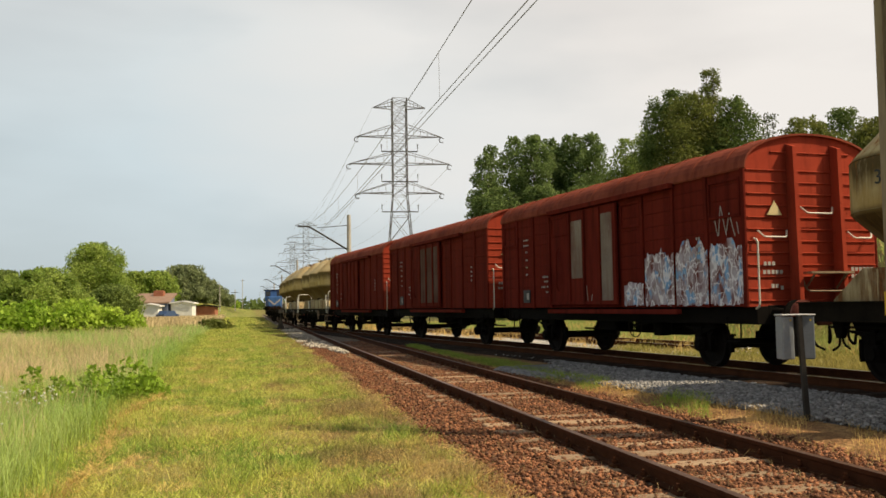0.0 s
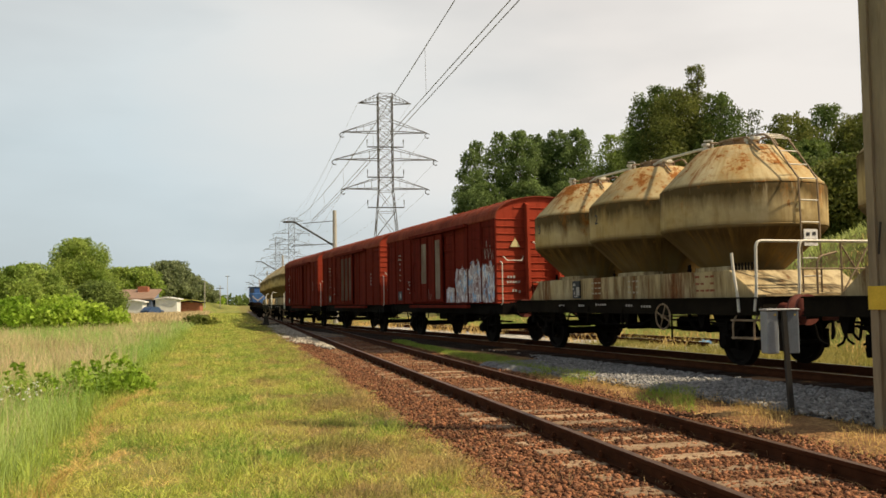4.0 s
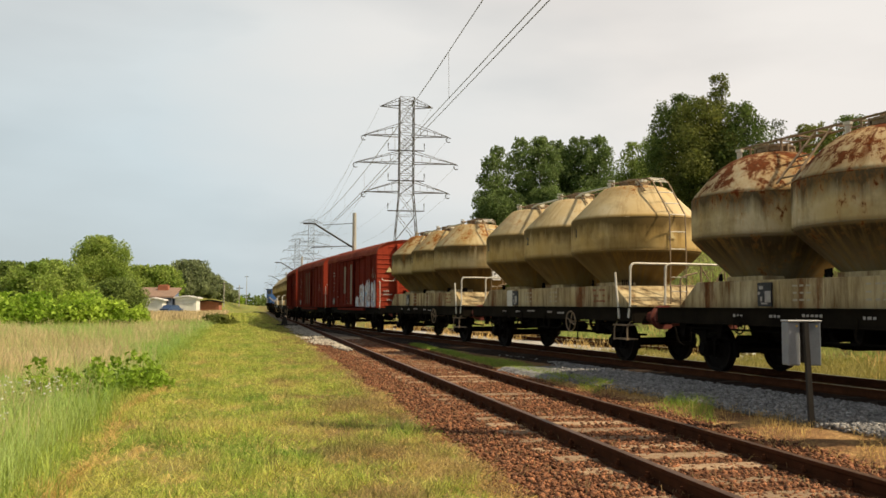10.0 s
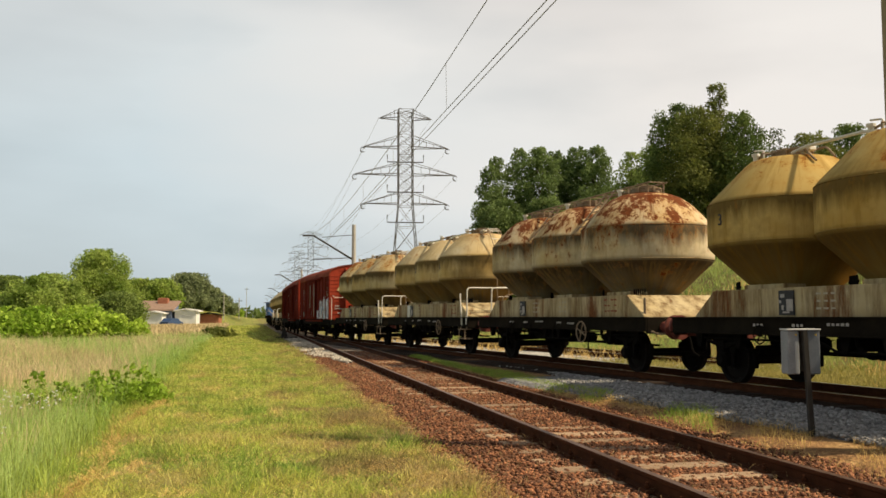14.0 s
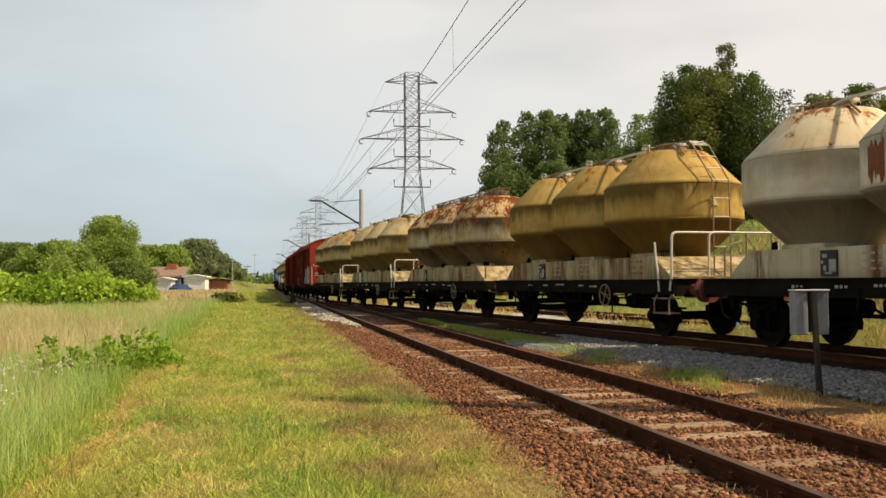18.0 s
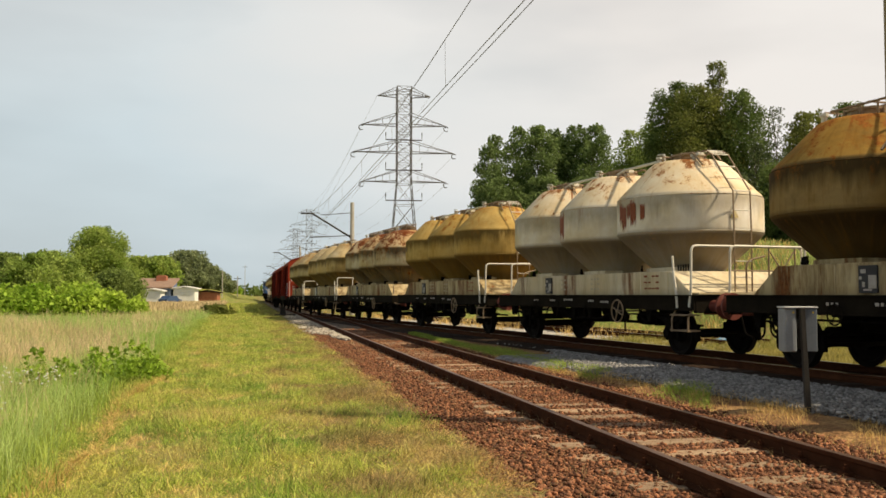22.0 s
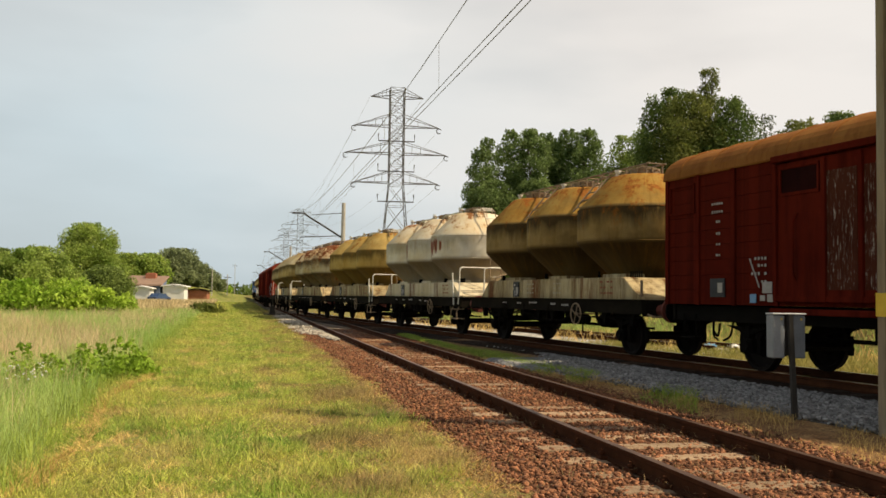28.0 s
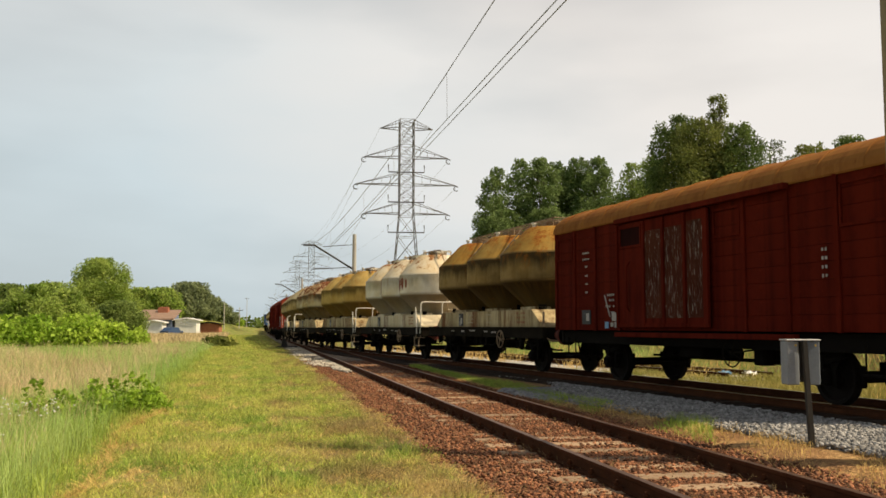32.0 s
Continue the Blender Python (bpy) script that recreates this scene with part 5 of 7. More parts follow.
def covered_van(label, wall, roof_m, pale, graffiti=False, tarp=False, old=False, end_m=None):
    """Two-axle covered goods van with ribbed sides, sliding doors and arched roof."""
    w = tagged(empty("covered_van"), label, "freight wagon", "wagons of the goods train")
    hb = 5.5
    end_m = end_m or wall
    sets = running_gear(w, VAN_L, 3.5, BUF_BLACK)
    z0, eave, crown = 1.19, 3.70, 4.33
    n = 9
    bh = (eave - z0) / n
    bm = bmesh.new()
    box(bm, 0, 0, 0, 2 * hb - 0.04, 0.05, bh - 0.006, bevel=0.003)
    plank = shared("plank", bm, wall)
    for sy in (-1, 1):
        bm = bmesh.new()
        box(bm, 0, sy * (VAN_HW - 0.06), (z0 + eave) / 2, 2 * hb - 0.06, 0.03, eave - z0)
        lining = part("side_wall", bm, wall, w)
        for k in range(n):
            child("plank", plank, lining, pose(0, sy * (VAN_HW - 0.03), z0 + bh * (k + 0.5)))
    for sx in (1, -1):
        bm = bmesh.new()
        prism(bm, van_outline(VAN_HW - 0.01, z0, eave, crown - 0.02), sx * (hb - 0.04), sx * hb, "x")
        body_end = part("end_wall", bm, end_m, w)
    bm = bmesh.new()
    cyl(bm, (0, -VAN_HW + 0.03, 0), (0, VAN_HW - 0.03, 0), 0.017, 8)
    fold = shared("end_corrugation", bm, end_m)
    for sx in (-1, 1):
        for k in range(12):
            child("end_corrugation", fold, body_end, pose(sx * (hb + 0.01), 0, z0 + 0.1 + k * 0.213))
        child("end_corrugation", fold, body_end, pose(sx * (hb + 0.01), 0, eave + 0.27) @ Matrix.Diagonal((1, 0.62, 1, 1)))
    for sx in (-1, 1):
        for y in (-0.5, 0.5):
            bm = bmesh.new()
            prism(bm, [(sx * (hb + 0.005), z0 - 0.1), (sx * (hb + 0.26), z0 - 0.1), (sx * (hb + 0.2), crown - 0.28), (sx * (hb + 0.005), crown - 0.2)], y - 0.045, y + 0.045)
            part("end_post", bm, end_m, body_end)
    bm = bmesh.new()
    n = 20
    xs = [-hb - 0.07, hb + 0.07]
    outer, inner = [], []
    for k in range(n + 1):
        a = math.pi * k / n
        for ring, hw, cr, base in ((outer, VAN_HW + 0.05, crown, eave - 0.03), (inner, VAN_HW + 0.03, crown - 0.035, eave - 0.06)):
            ring.append((hw * math.cos(a), base + (cr - base) * math.sin(a) ** 0.9))
    out = outer + inner[::-1]
    prism(bm, out, xs[0], xs[1], "x")
    for f in bm.faces:
        f.smooth = False
    roof = part("roof", bm, roof_m, w)
    bm = bmesh.new()
    for k in range(-5, 6):
        x = k * 1.0
        pts = []
        for j in range(n + 1):
            a = math.pi * j / n
            pts.append((x, (VAN_HW + 0.05) * math.cos(a), eave - 0.02 + (crown - eave + 0.025) * math.sin(a) ** 0.9))
        tube(bm, pts, 0.014, 4)
    part("roof_seam", bm, roof_m, roof)
    # side posts
    for sy in (1, -1):
        for x in (-5.46, -4.36, -3.24, -2.1, 2.28, 3.4, 4.45, 5.46):
            bm = bmesh.new()
            box(bm, x, sy * (VAN_HW + 0.015), (z0 + eave) / 2 - 0.02, 0.1, 0.05, eave - z0 - 0.02, bevel=0.008)
            part("side_post", bm, wall, w)
    # one wide sliding door a side: plain leaf, then three narrow panels between ribs
    for sy in (1, -1):
        y = sy * (VAN_HW + 0.06)
        bm = bmesh.new()
        box(bm, 0.55, y, (z0 + eave) / 2 - 0.05, 3.36, 0.05, eave - z0 - 0.22, bevel=0.01)
        door = part("sliding_door", bm, wall, w)
        for x, wd in ((2.2, 0.08), (1.1, 0.08), (0.36, 0.08), (-0.4, 0.08), (-1.1, 0.14)):
            bm = bmesh.new()
            box(bm, x, y + sy * 0.04, (z0 + eave) / 2 - 0.05, wd, 0.07, eave - z0 - 0.24, bevel=0.008)
            part("door_rib", bm, wall, door)
        bm = bmesh.new()
        box(bm, 0.55, y + sy * 0.035, z0 + 0.12, 3.3, 0.04, 0.08)
        part("door_rail", bm, wall, door)
        if sy < 0:
            continue
        for xa, xb, za, zb in pale:
            bm = bmesh.new()
            box(bm, (xa + xb) / 2, y + 0.03, (za + zb) / 2, xb - xa, 0.012, zb - za)
            part("weathered_panel", bm, MATS["bare_plank"] if old else MATS["grey_panel"] if graffiti else MATS["dull_panel"], door, "peeling whitish door panel")
        bm = bmesh.new()
        tube(bm, arc_pts([(1.72, y + 0.04, z0 + 0.42), (1.72, y + 0.1, z0 + 0.5), (1.72, y + 0.1, z0 + 1.38), (1.66, y + 0.06, z0 + 1.5)], 0.04), 0.018)
        part("door_handle", bm, wall, door)
        for xa, xb, za, zb, deep in ((1.2, 2.1, 3.02, 3.46, old), (-2.02, -1.22, 2.96, 3.46, False), (-5.38, -4.44, 2.84, 3.5, False), (4.55, 5.38, 2.96, 3.5, False)):
            bm = bmesh.new()
            yy = VAN_HW + (0.095 if xa > 1 and xb < 2.2 else 0.012)
            for (cx, cz, sx, sz) in (((xa + xb) / 2, za, xb - xa, 0.05), ((xa + xb) / 2, zb, xb - xa, 0.04), (xa + 0.02, (za + zb) / 2, 0.04, zb - za), (xb - 0.02, (za + zb) / 2, 0.04, zb - za)):
                box(bm, cx, yy, cz, sx, 0.035, sz)
            flap = part("vent_frame", bm, wall, w)
            if deep:
                bm = bmesh.new()
                box(bm, (xa + xb) / 2, yy - 0.012, (za + zb) / 2, xb - xa - 0.06, 0.01, zb - za - 0.06)
                part("vent_flap", bm, MATS["dark_vent"], flap)
    bm = bmesh.new()
    box(bm, -0.55, VAN_HW + 0.1, eave - 0.08, 5.6, 0.13, 0.11, bevel=0.01)
    part("door_runner", bm, wall, w)
    bm = bmesh.new()
    box(bm, -0.6, VAN_HW + 0.09, z0 - 0.09, 5.8, 0.12, 0.1, bevel=0.01)
    part("lower_runner", bm, wall, w)
    bm = bmesh.new()
    for sy in (-1, 1):
        box(bm, 0, sy * 1.22, 1.02, 2 * hb, 0.1, 0.3, bevel=0.01)
        part("solebar", bm, M_BLACK, w)
        bm = bmesh.new()
    for sx in (-1, 1):
        box(bm, sx * (hb - 0.03), 0, 1.03, 0.1, 2.6, 0.32, bevel=0.01)
        part("headstock", bm, M_BLACK, w)
        bm = bmesh.new()
    for k in range(-4, 5):
        box(bm, k * 1.2, 0, 1.05, 0.1, 2.4, 0.18)
        part("cross_bearer", bm, M_BLACK, w)
        bm = bmesh.new()
    box(bm, 0.3, 0.75, 0.78, 0.8, 0.5, 0.26, bevel=0.03)
    part("battery_box", bm, M_BLACK, w)
    bm = bmesh.new()
    box(bm, -1.9, 0.9, 0.75, 0.3, 0.3, 0.35, bevel=0.03)
    part("valve_box", bm, M_BLACK, w)
    # end fittings: triangle, rails, step
    bm = bmesh.new()
    xe = -hb - 0.06
    tri = [(1.03, 2.82), (0.71, 2.82), (0.87, 3.08)]
    prism(bm, tri, xe, xe + 0.012, "x")
    part("warning_triangle", bm, MATS["pale_yellow"], body_end, "pale yellow warning triangle plate")
    bm = bmesh.new()
    for y0, y1, z in ((1.25, 0.62, 2.42), (0.3, -0.42, 2.86), (-0.75, -1.3, 2.42)):
        bm = bmesh.new()
        tube(bm, arc_pts([(xe, y0, z + 0.12), (xe - 0.08, y0 - 0.08 * (1 if y0 > y1 else -1), z), (xe - 0.08, y1 + 0.08, z), (xe, y1, z + 0.12)], 0.05), 0.016)
        part("grab_rail", bm, M_CREAMRAIL, body_end)
    bm = bmesh.new()
    tube(bm, arc_pts([(xe, 1.34, 1.15), (xe - 0.1, 1.34, 1.2), (xe - 0.1, 1.34, 2.35), (xe, 1.34, 2.4)], 0.05), 0.018)
    part("corner_rail", bm, M_CREAMRAIL, body_end)
    bm = bmesh.new()
    box(bm, xe - 0.16, -0.1, 1.78, 0.3, 0.95, 0.035)
    for y in (0.25, -0.45):
        tube(bm, [(xe, y, 1.5), (xe - 0.26, y, 1.77)], 0.018)
    tube(bm, arc_pts([(xe, 0.35, 1.75), (xe - 0.15, 0.35, 1.45), (xe - 0.15, -0.5, 1.45), (xe, -0.5, 1.75)], 0.1), 0.018)
    part("end_step", bm, M_RUSTRAIL, body_end)
    bm = bmesh.new()
    for y, z, n in ((1.1, 1.95, 3), (1.12, 1.8, 5), (-0.85, 1.85, 6), (-0.85, 1.72, 6), (0.75, 1.52, 1), (0.95, 1.55, 2)):
        for i in range(n):
            box(bm, xe + 0.02, y - i * 0.09, z, 0.008, 0.06, 0.07)
    tagged(part("end_lettering", bm, M_WHITEMARK, body_end), kind="stuff")
    # side lettering bars and card pocket
    bm = bmesh.new()
    r = random.Random(11)
    for k, z in enumerate((3.05, 2.9, 2.72, 2.5, 2.3, 2.1)):
        bars(bm, 3.72 + (0.0 if k < 2 else 0.08), z, 5 if k < 2 else 2, 0.05, 0.05, 0.07, VAN_HW + 0.016)
    for k, z in enumerate((2.0, 1.88, 1.74, 1.6)):
        bars(bm, 2.55, z, (4, 3, 6, 2)[k], 0.06, 0.055, 0.085, VAN_HW + 0.016)
    for k, z in enumerate((2.5, 2.36, 2.22, 2.08)):
        bars(bm, -4.12, z, 2, 0.05, 0.06, 0.075, VAN_HW + 0.016)
    tagged(part("lettering", bm, M_WHITEMARK, w), kind="stuff")
    bm = bmesh.new()
    box(bm, 3.85, VAN_HW + 0.016, 1.5, 0.42, 0.02, 0.34)
    part("label_panel", bm, M_DARKMARK, w)
    bm = bmesh.new()
    box(bm, 3.76, VAN_HW + 0.032, 1.5, 0.13, 0.01, 0.18)
    if old:
        for x, z, s in ((2.5, 1.5, 0.24), (2.42, 1.32, 0.16), (2.62, 1.32, 0.12)):
            part("label_card", bm, M_WHITEMARK, w)
            bm = bmesh.new()
            box(bm, x, VAN_HW + 0.02, z, s, 0.012, s * 0.8)
        part("label_card", bm, M_WHITEMARK, w)
        bm = bmesh.new()
        tube(bm, [(2.95, VAN_HW + 0.02, 2.0), (2.7, VAN_HW + 0.02, 1.5)], 0.016, 4)
    part("paint_stroke" if old else "label_card", bm, M_WHITEMARK, w)
    if old:
        bm = bmesh.new()
        box(bm, 2.86, VAN_HW + 0.02, 1.31, 0.16, 0.012, 0.15)
        part("blue_plate", bm, MATS["blue_plate"], w)
    bm = bmesh.new()
    ring_wheel(bm, (-1.55, 1.36, 0.8), 0.26, 0.013)
    tube(bm, [(-1.55, 1.34, 0.8), (-2.4, 1.2, 0.9)], 0.018)
    part("hand_brake_wheel", bm, M_SOLE, w)
    for x in (-4.9, 4.9):
        bm = bmesh.new()
        tube(bm, [(x - 0.19, 1.32, 1.0), (x - 0.19, 1.32, 0.55), (x + 0.19, 1.32, 0.55), (x + 0.19, 1.32, 1.0)], 0.02, 4)
        box(bm, x, 1.28, 0.55, 0.38, 0.24, 0.03)
        part("footstep", bm, M_BLACK, w)
    if graffiti:
        graffiti_letters(w)
    return w, sets


def graffiti_letters(w):
    """Sprayed letter shapes over the near end of the side, standing a hair off the ribs between posts."""
    r = random.Random(5)
    cells = [(-5.4, -4.42, 1.24), (-4.3, -3.3, 1.3), (-3.18, -2.16, 1.18), (-2.04, -1.3, 0.55)]
    for x0, x1, h in cells:
        bm = bmesh.new()
        y = VAN_HW + 0.006
        n = 16
        top, bot = [], []
        for k in range(n + 1):
            t = k / n
            x = x0 + (x1 - x0) * t
            hh = h * (0.82 + 0.14 * math.sin(math.pi * t) ** 0.6 + 0.05 * math.sin(13 * t + 3 * x0) + 0.05 * r.uniform(-1, 1))
            bot.append(bm.verts.new((x, y, 1.2 + 0.05 * r.uniform(0, 1))))
            top.append(bm.verts.new((x, y, 1.2 + hh)))
        for k in range(n):
            bm.faces.new((bot[k], top[k], top[k + 1], bot[k + 1]))
        part("graffiti", bm, MATS["graffiti"], w, "pale blue and white sprayed graffiti")
    # thin sprayed strokes above the letters
    for pts in ([(-5.2, 2.46), (-5.05, 2.9), (-4.95, 2.55)], [(-4.95, 2.5), (-4.8, 3.05), (-4.72, 2.5)], [(-4.7, 2.5), (-4.62, 2.8)], [(-5.3, 2.5), (-5.26, 2.72)], [(-3.1, 1.2), (-2.75, 1.95), (-2.3, 1.3)], [(0.0, 1.5), (0.08, 1.32), (0.22, 1.3), (0.28, 1.7)]):
        bm = bmesh.new()
        for (xa, za), (xb, zb) in zip(pts, pts[1:]):
            dx, dz = xb - xa, zb - za
            q = 0.010 / math.hypot(dx, dz)
            yy = VAN_HW + (0.009 if xa < -2.2 else 0.089)
            bm.faces.new([bm.verts.new(c) for c in ((xa - dz * q, yy, za + dx * q), (xb - dz * q, yy, zb + dx * q), (xb + dz * q, yy, zb - dx * q), (xa + dz * q, yy, za - dx * q))])
        part("spray_stroke", bm, M_WHITEMARK, w)
    # the spray runs on over the posts
    for x, h in ((-4.36, 1.08), (-3.24, 1.1), (-2.1, 0.5)):
        bm = bmesh.new()
        vs = [bm.verts.new((x + a, VAN_HW + 0.0425, z)) for a, z in ((-0.045, 1.24), (-0.045, 1.2 + h), (0.045, 1.2 + h * 0.93), (0.045, 1.24))]
        bm.faces.new(vs)
        part("graffiti", bm, MATS["graffiti"], w, "pale blue and white sprayed graffiti")


MATS["bare_plank"] = van_mat("bare_plank", (0.05, 0.012, 0.007), (0.085, 0.026, 0.015), (0.03, 0.009, 0.006), 3.0, 0.3)
MATS["grey_panel"] = van_mat("grey_panel", (0.15, 0.105, 0.085), (0.27, 0.23, 0.19), (0.12, 0.03, 0.02), 1.0, 0.12)
MATS["dull_panel"] = van_mat("dull_panel", (0.08, 0.04, 0.03), (0.15, 0.10, 0.08), (0.07, 0.015, 0.01), 6.0)
MATS["dark_vent"] = van_mat("dark_vent", (0.012, 0.003, 0.003), (0.03, 0.006, 0.005), (0.01, 0.003, 0.002), 1.0)
MATS["pale_yellow"] = mat("pale_yellow", (0.5, 0.4, 0.2), (0.65, 0.55, 0.3), 0.6, 0, 10, 60, 0)
MATS["blue_plate"] = mat("blue_plate", (0.1, 0.25, 0.42), (0.2, 0.36, 0.52), 0.6, 0, 10, 60, 0)
MATS["graffiti"] = graffiti_mat()
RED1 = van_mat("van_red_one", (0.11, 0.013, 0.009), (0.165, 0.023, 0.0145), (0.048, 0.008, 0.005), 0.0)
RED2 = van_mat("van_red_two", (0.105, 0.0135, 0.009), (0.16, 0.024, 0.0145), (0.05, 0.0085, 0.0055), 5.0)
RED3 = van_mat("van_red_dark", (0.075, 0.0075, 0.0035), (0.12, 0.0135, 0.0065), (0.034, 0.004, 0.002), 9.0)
# lit copy of the van red: sunlight on the end walls put into the colour
RED_LIT_END = van_mat("van_red_end", (0.27, 0.037, 0.021), (0.37, 0.06, 0.033), (0.16, 0.026, 0.016), 2.0)
ROOF1 = van_mat("van_roof_red", (0.185, 0.042, 0.026), (0.27, 0.072, 0.046), (0.10, 0.025, 0.017), 4.0)
ROOF3 = van_mat("van_roof_ochre", (0.22, 0.085, 0.025), (0.34, 0.15, 0.045), (0.18, 0.06, 0.02), 6.0)


def place_train():
    """The wagons from the camera's end to the engine; s is each one's middle at the start."""
    def put(made, s, half):
        w, sets = made
        w.matrix_basis = wagon_pose(s, half)
        TRAIN.append((w, s, half, sets))
    frames = tray_mat("tray_cream", (0.51, 0.43, 0.275))
    frames_w = tray_mat("tray_white", (0.66, 0.6, 0.46), 0.3)
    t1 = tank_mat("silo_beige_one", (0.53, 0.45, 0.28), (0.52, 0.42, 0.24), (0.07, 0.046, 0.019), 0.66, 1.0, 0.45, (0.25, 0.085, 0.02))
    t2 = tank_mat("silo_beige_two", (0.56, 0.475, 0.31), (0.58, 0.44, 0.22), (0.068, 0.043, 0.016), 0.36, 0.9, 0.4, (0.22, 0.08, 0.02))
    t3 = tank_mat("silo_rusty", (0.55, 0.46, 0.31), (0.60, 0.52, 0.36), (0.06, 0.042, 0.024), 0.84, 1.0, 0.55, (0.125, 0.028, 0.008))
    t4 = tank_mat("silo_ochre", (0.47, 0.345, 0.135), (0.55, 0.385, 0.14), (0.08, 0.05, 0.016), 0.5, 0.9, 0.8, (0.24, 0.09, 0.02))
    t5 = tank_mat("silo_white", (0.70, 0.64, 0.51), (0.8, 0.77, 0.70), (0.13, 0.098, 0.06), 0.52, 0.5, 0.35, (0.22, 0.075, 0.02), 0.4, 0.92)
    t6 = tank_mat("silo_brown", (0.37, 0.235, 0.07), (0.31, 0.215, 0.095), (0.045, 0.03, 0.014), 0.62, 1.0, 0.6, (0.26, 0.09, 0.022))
    put(silo_wagon("beige cement silo wagon with rust streaked tops and end platform", t1, frames, True, number=(("3", 2.95), ("2", 0.06)), placard=True), 6.98, 3.7)
    put(silo_wagon("sand-coloured cement silo wagon with dusty silos and end platform", t2, frames, True, number=(("3", 2.95), ("2", 0.06), ("1", -2.83)), plate=True), -4.01, 3.7)
    put(silo_wagon("cement silo wagon with heavily rusted peeling silos and no platform", t3, frames, False, domed=True), -14.99, 3.7)
    put(silo_wagon("ochre stained cement silo wagon with end platform", t4, frames, True, number=(("3", 2.97),)), -25.97, 3.7)
    put(silo_wagon("off-white cement silo wagon with rust patches and end platform", t5, frames_w, True,
                   panel=[(0.34, 3.0, 0.42, 0.66), (-2.62, 3.06, 0.16, 0.5), (-2.8, 2.96, 0.2, 0.62), (-2.99, 3.08, 0.12, 0.36), (-3.15, 3.04, 0.18, 0.56), (-3.42, 3.04, 0.12, 0.4)]), -36.95, 3.7)
    put(silo_wagon("brownish cement silo wagon with dark stained drums and no platform", t6, frames, False), -47.93, 3.7)
    put(covered_van("dark red covered goods van with peeling door planks, ochre roof", RED3, ROOF3, [(0.44, 1.05, 1.45, 3.3), (-0.33, 0.3, 1.45, 3.3), (-1.02, -0.47, 1.45, 3.35)], old=True), -59.5, 3.5)
    put(covered_van("red covered goods van with pale blue graffiti and grey door panels", RED1, ROOF1, [(-1.0, -0.47, 1.34, 3.35), (0.46, 1.02, 1.9, 3.3)], graffiti=True, end_m=RED_LIT_END), 18.57, 3.5)
    put(covered_van("red covered goods van with grey weathered doors", RED2, ROOF1, [(0.44, 1.05, 1.4, 3.4), (-0.33, 0.3, 1.4, 3.4), (-1.02, -0.47, 1.4, 3.4)], end_m=RED_LIT_END), 30.77, 3.5)
    put(covered_van("red covered goods van with plain red doors", RED2, ROOF1, [], end_m=RED_LIT_END), 42.97, 3.5)
    s = 49.07 + 5.49
    first = TRAIN[1][0]
    for k in range(3):
        w = copy_thing(first, wagon_pose(s, 3.7))
        sets = [(c, -3.7 if c.location.x < 0 else 3.7) for c in w.children if c.name.startswith("wheelset")]
        TRAIN.append((w, s, 3.7, sets))
        s += 10.98
    s += 1.3
    for k in range(4):
        put(flat_wagon(), s, 4.0)
        s += 13.0
    put(engine(), s + 0.9, 3.2)


def flat_wagon():
    """Empty low-sided flat wagon with stanchions."""
    w = tagged(empty("flat_wagon"), "empty dark low-sided flat wagon", "freight wagon", "wagons of the goods train")
    sets = running_gear(w, 6.5, 4.0, BUF_BLACK)
    bm = bmesh.new()
    box(bm, 0, 0, 1.12, 11.8, 2.7, 0.24, bevel=0.02)
    part("deck", bm, M_SOLE, w)
    for sy in (-1, 1):
        bm = bmesh.new()
        box(bm, 0, sy * 1.36, 1.36, 11.8, 0.05, 0.3, bevel=0.01)
        part("side_board", bm, M_RAIL, w)
        for k in range(5):
            bm = bmesh.new()
            box(bm, -5 + 2.5 * k, sy * 1.41, 1.35, 0.1, 0.06, 0.5)
            part("stanchion", bm, M_SOLE, w)
    return w, sets


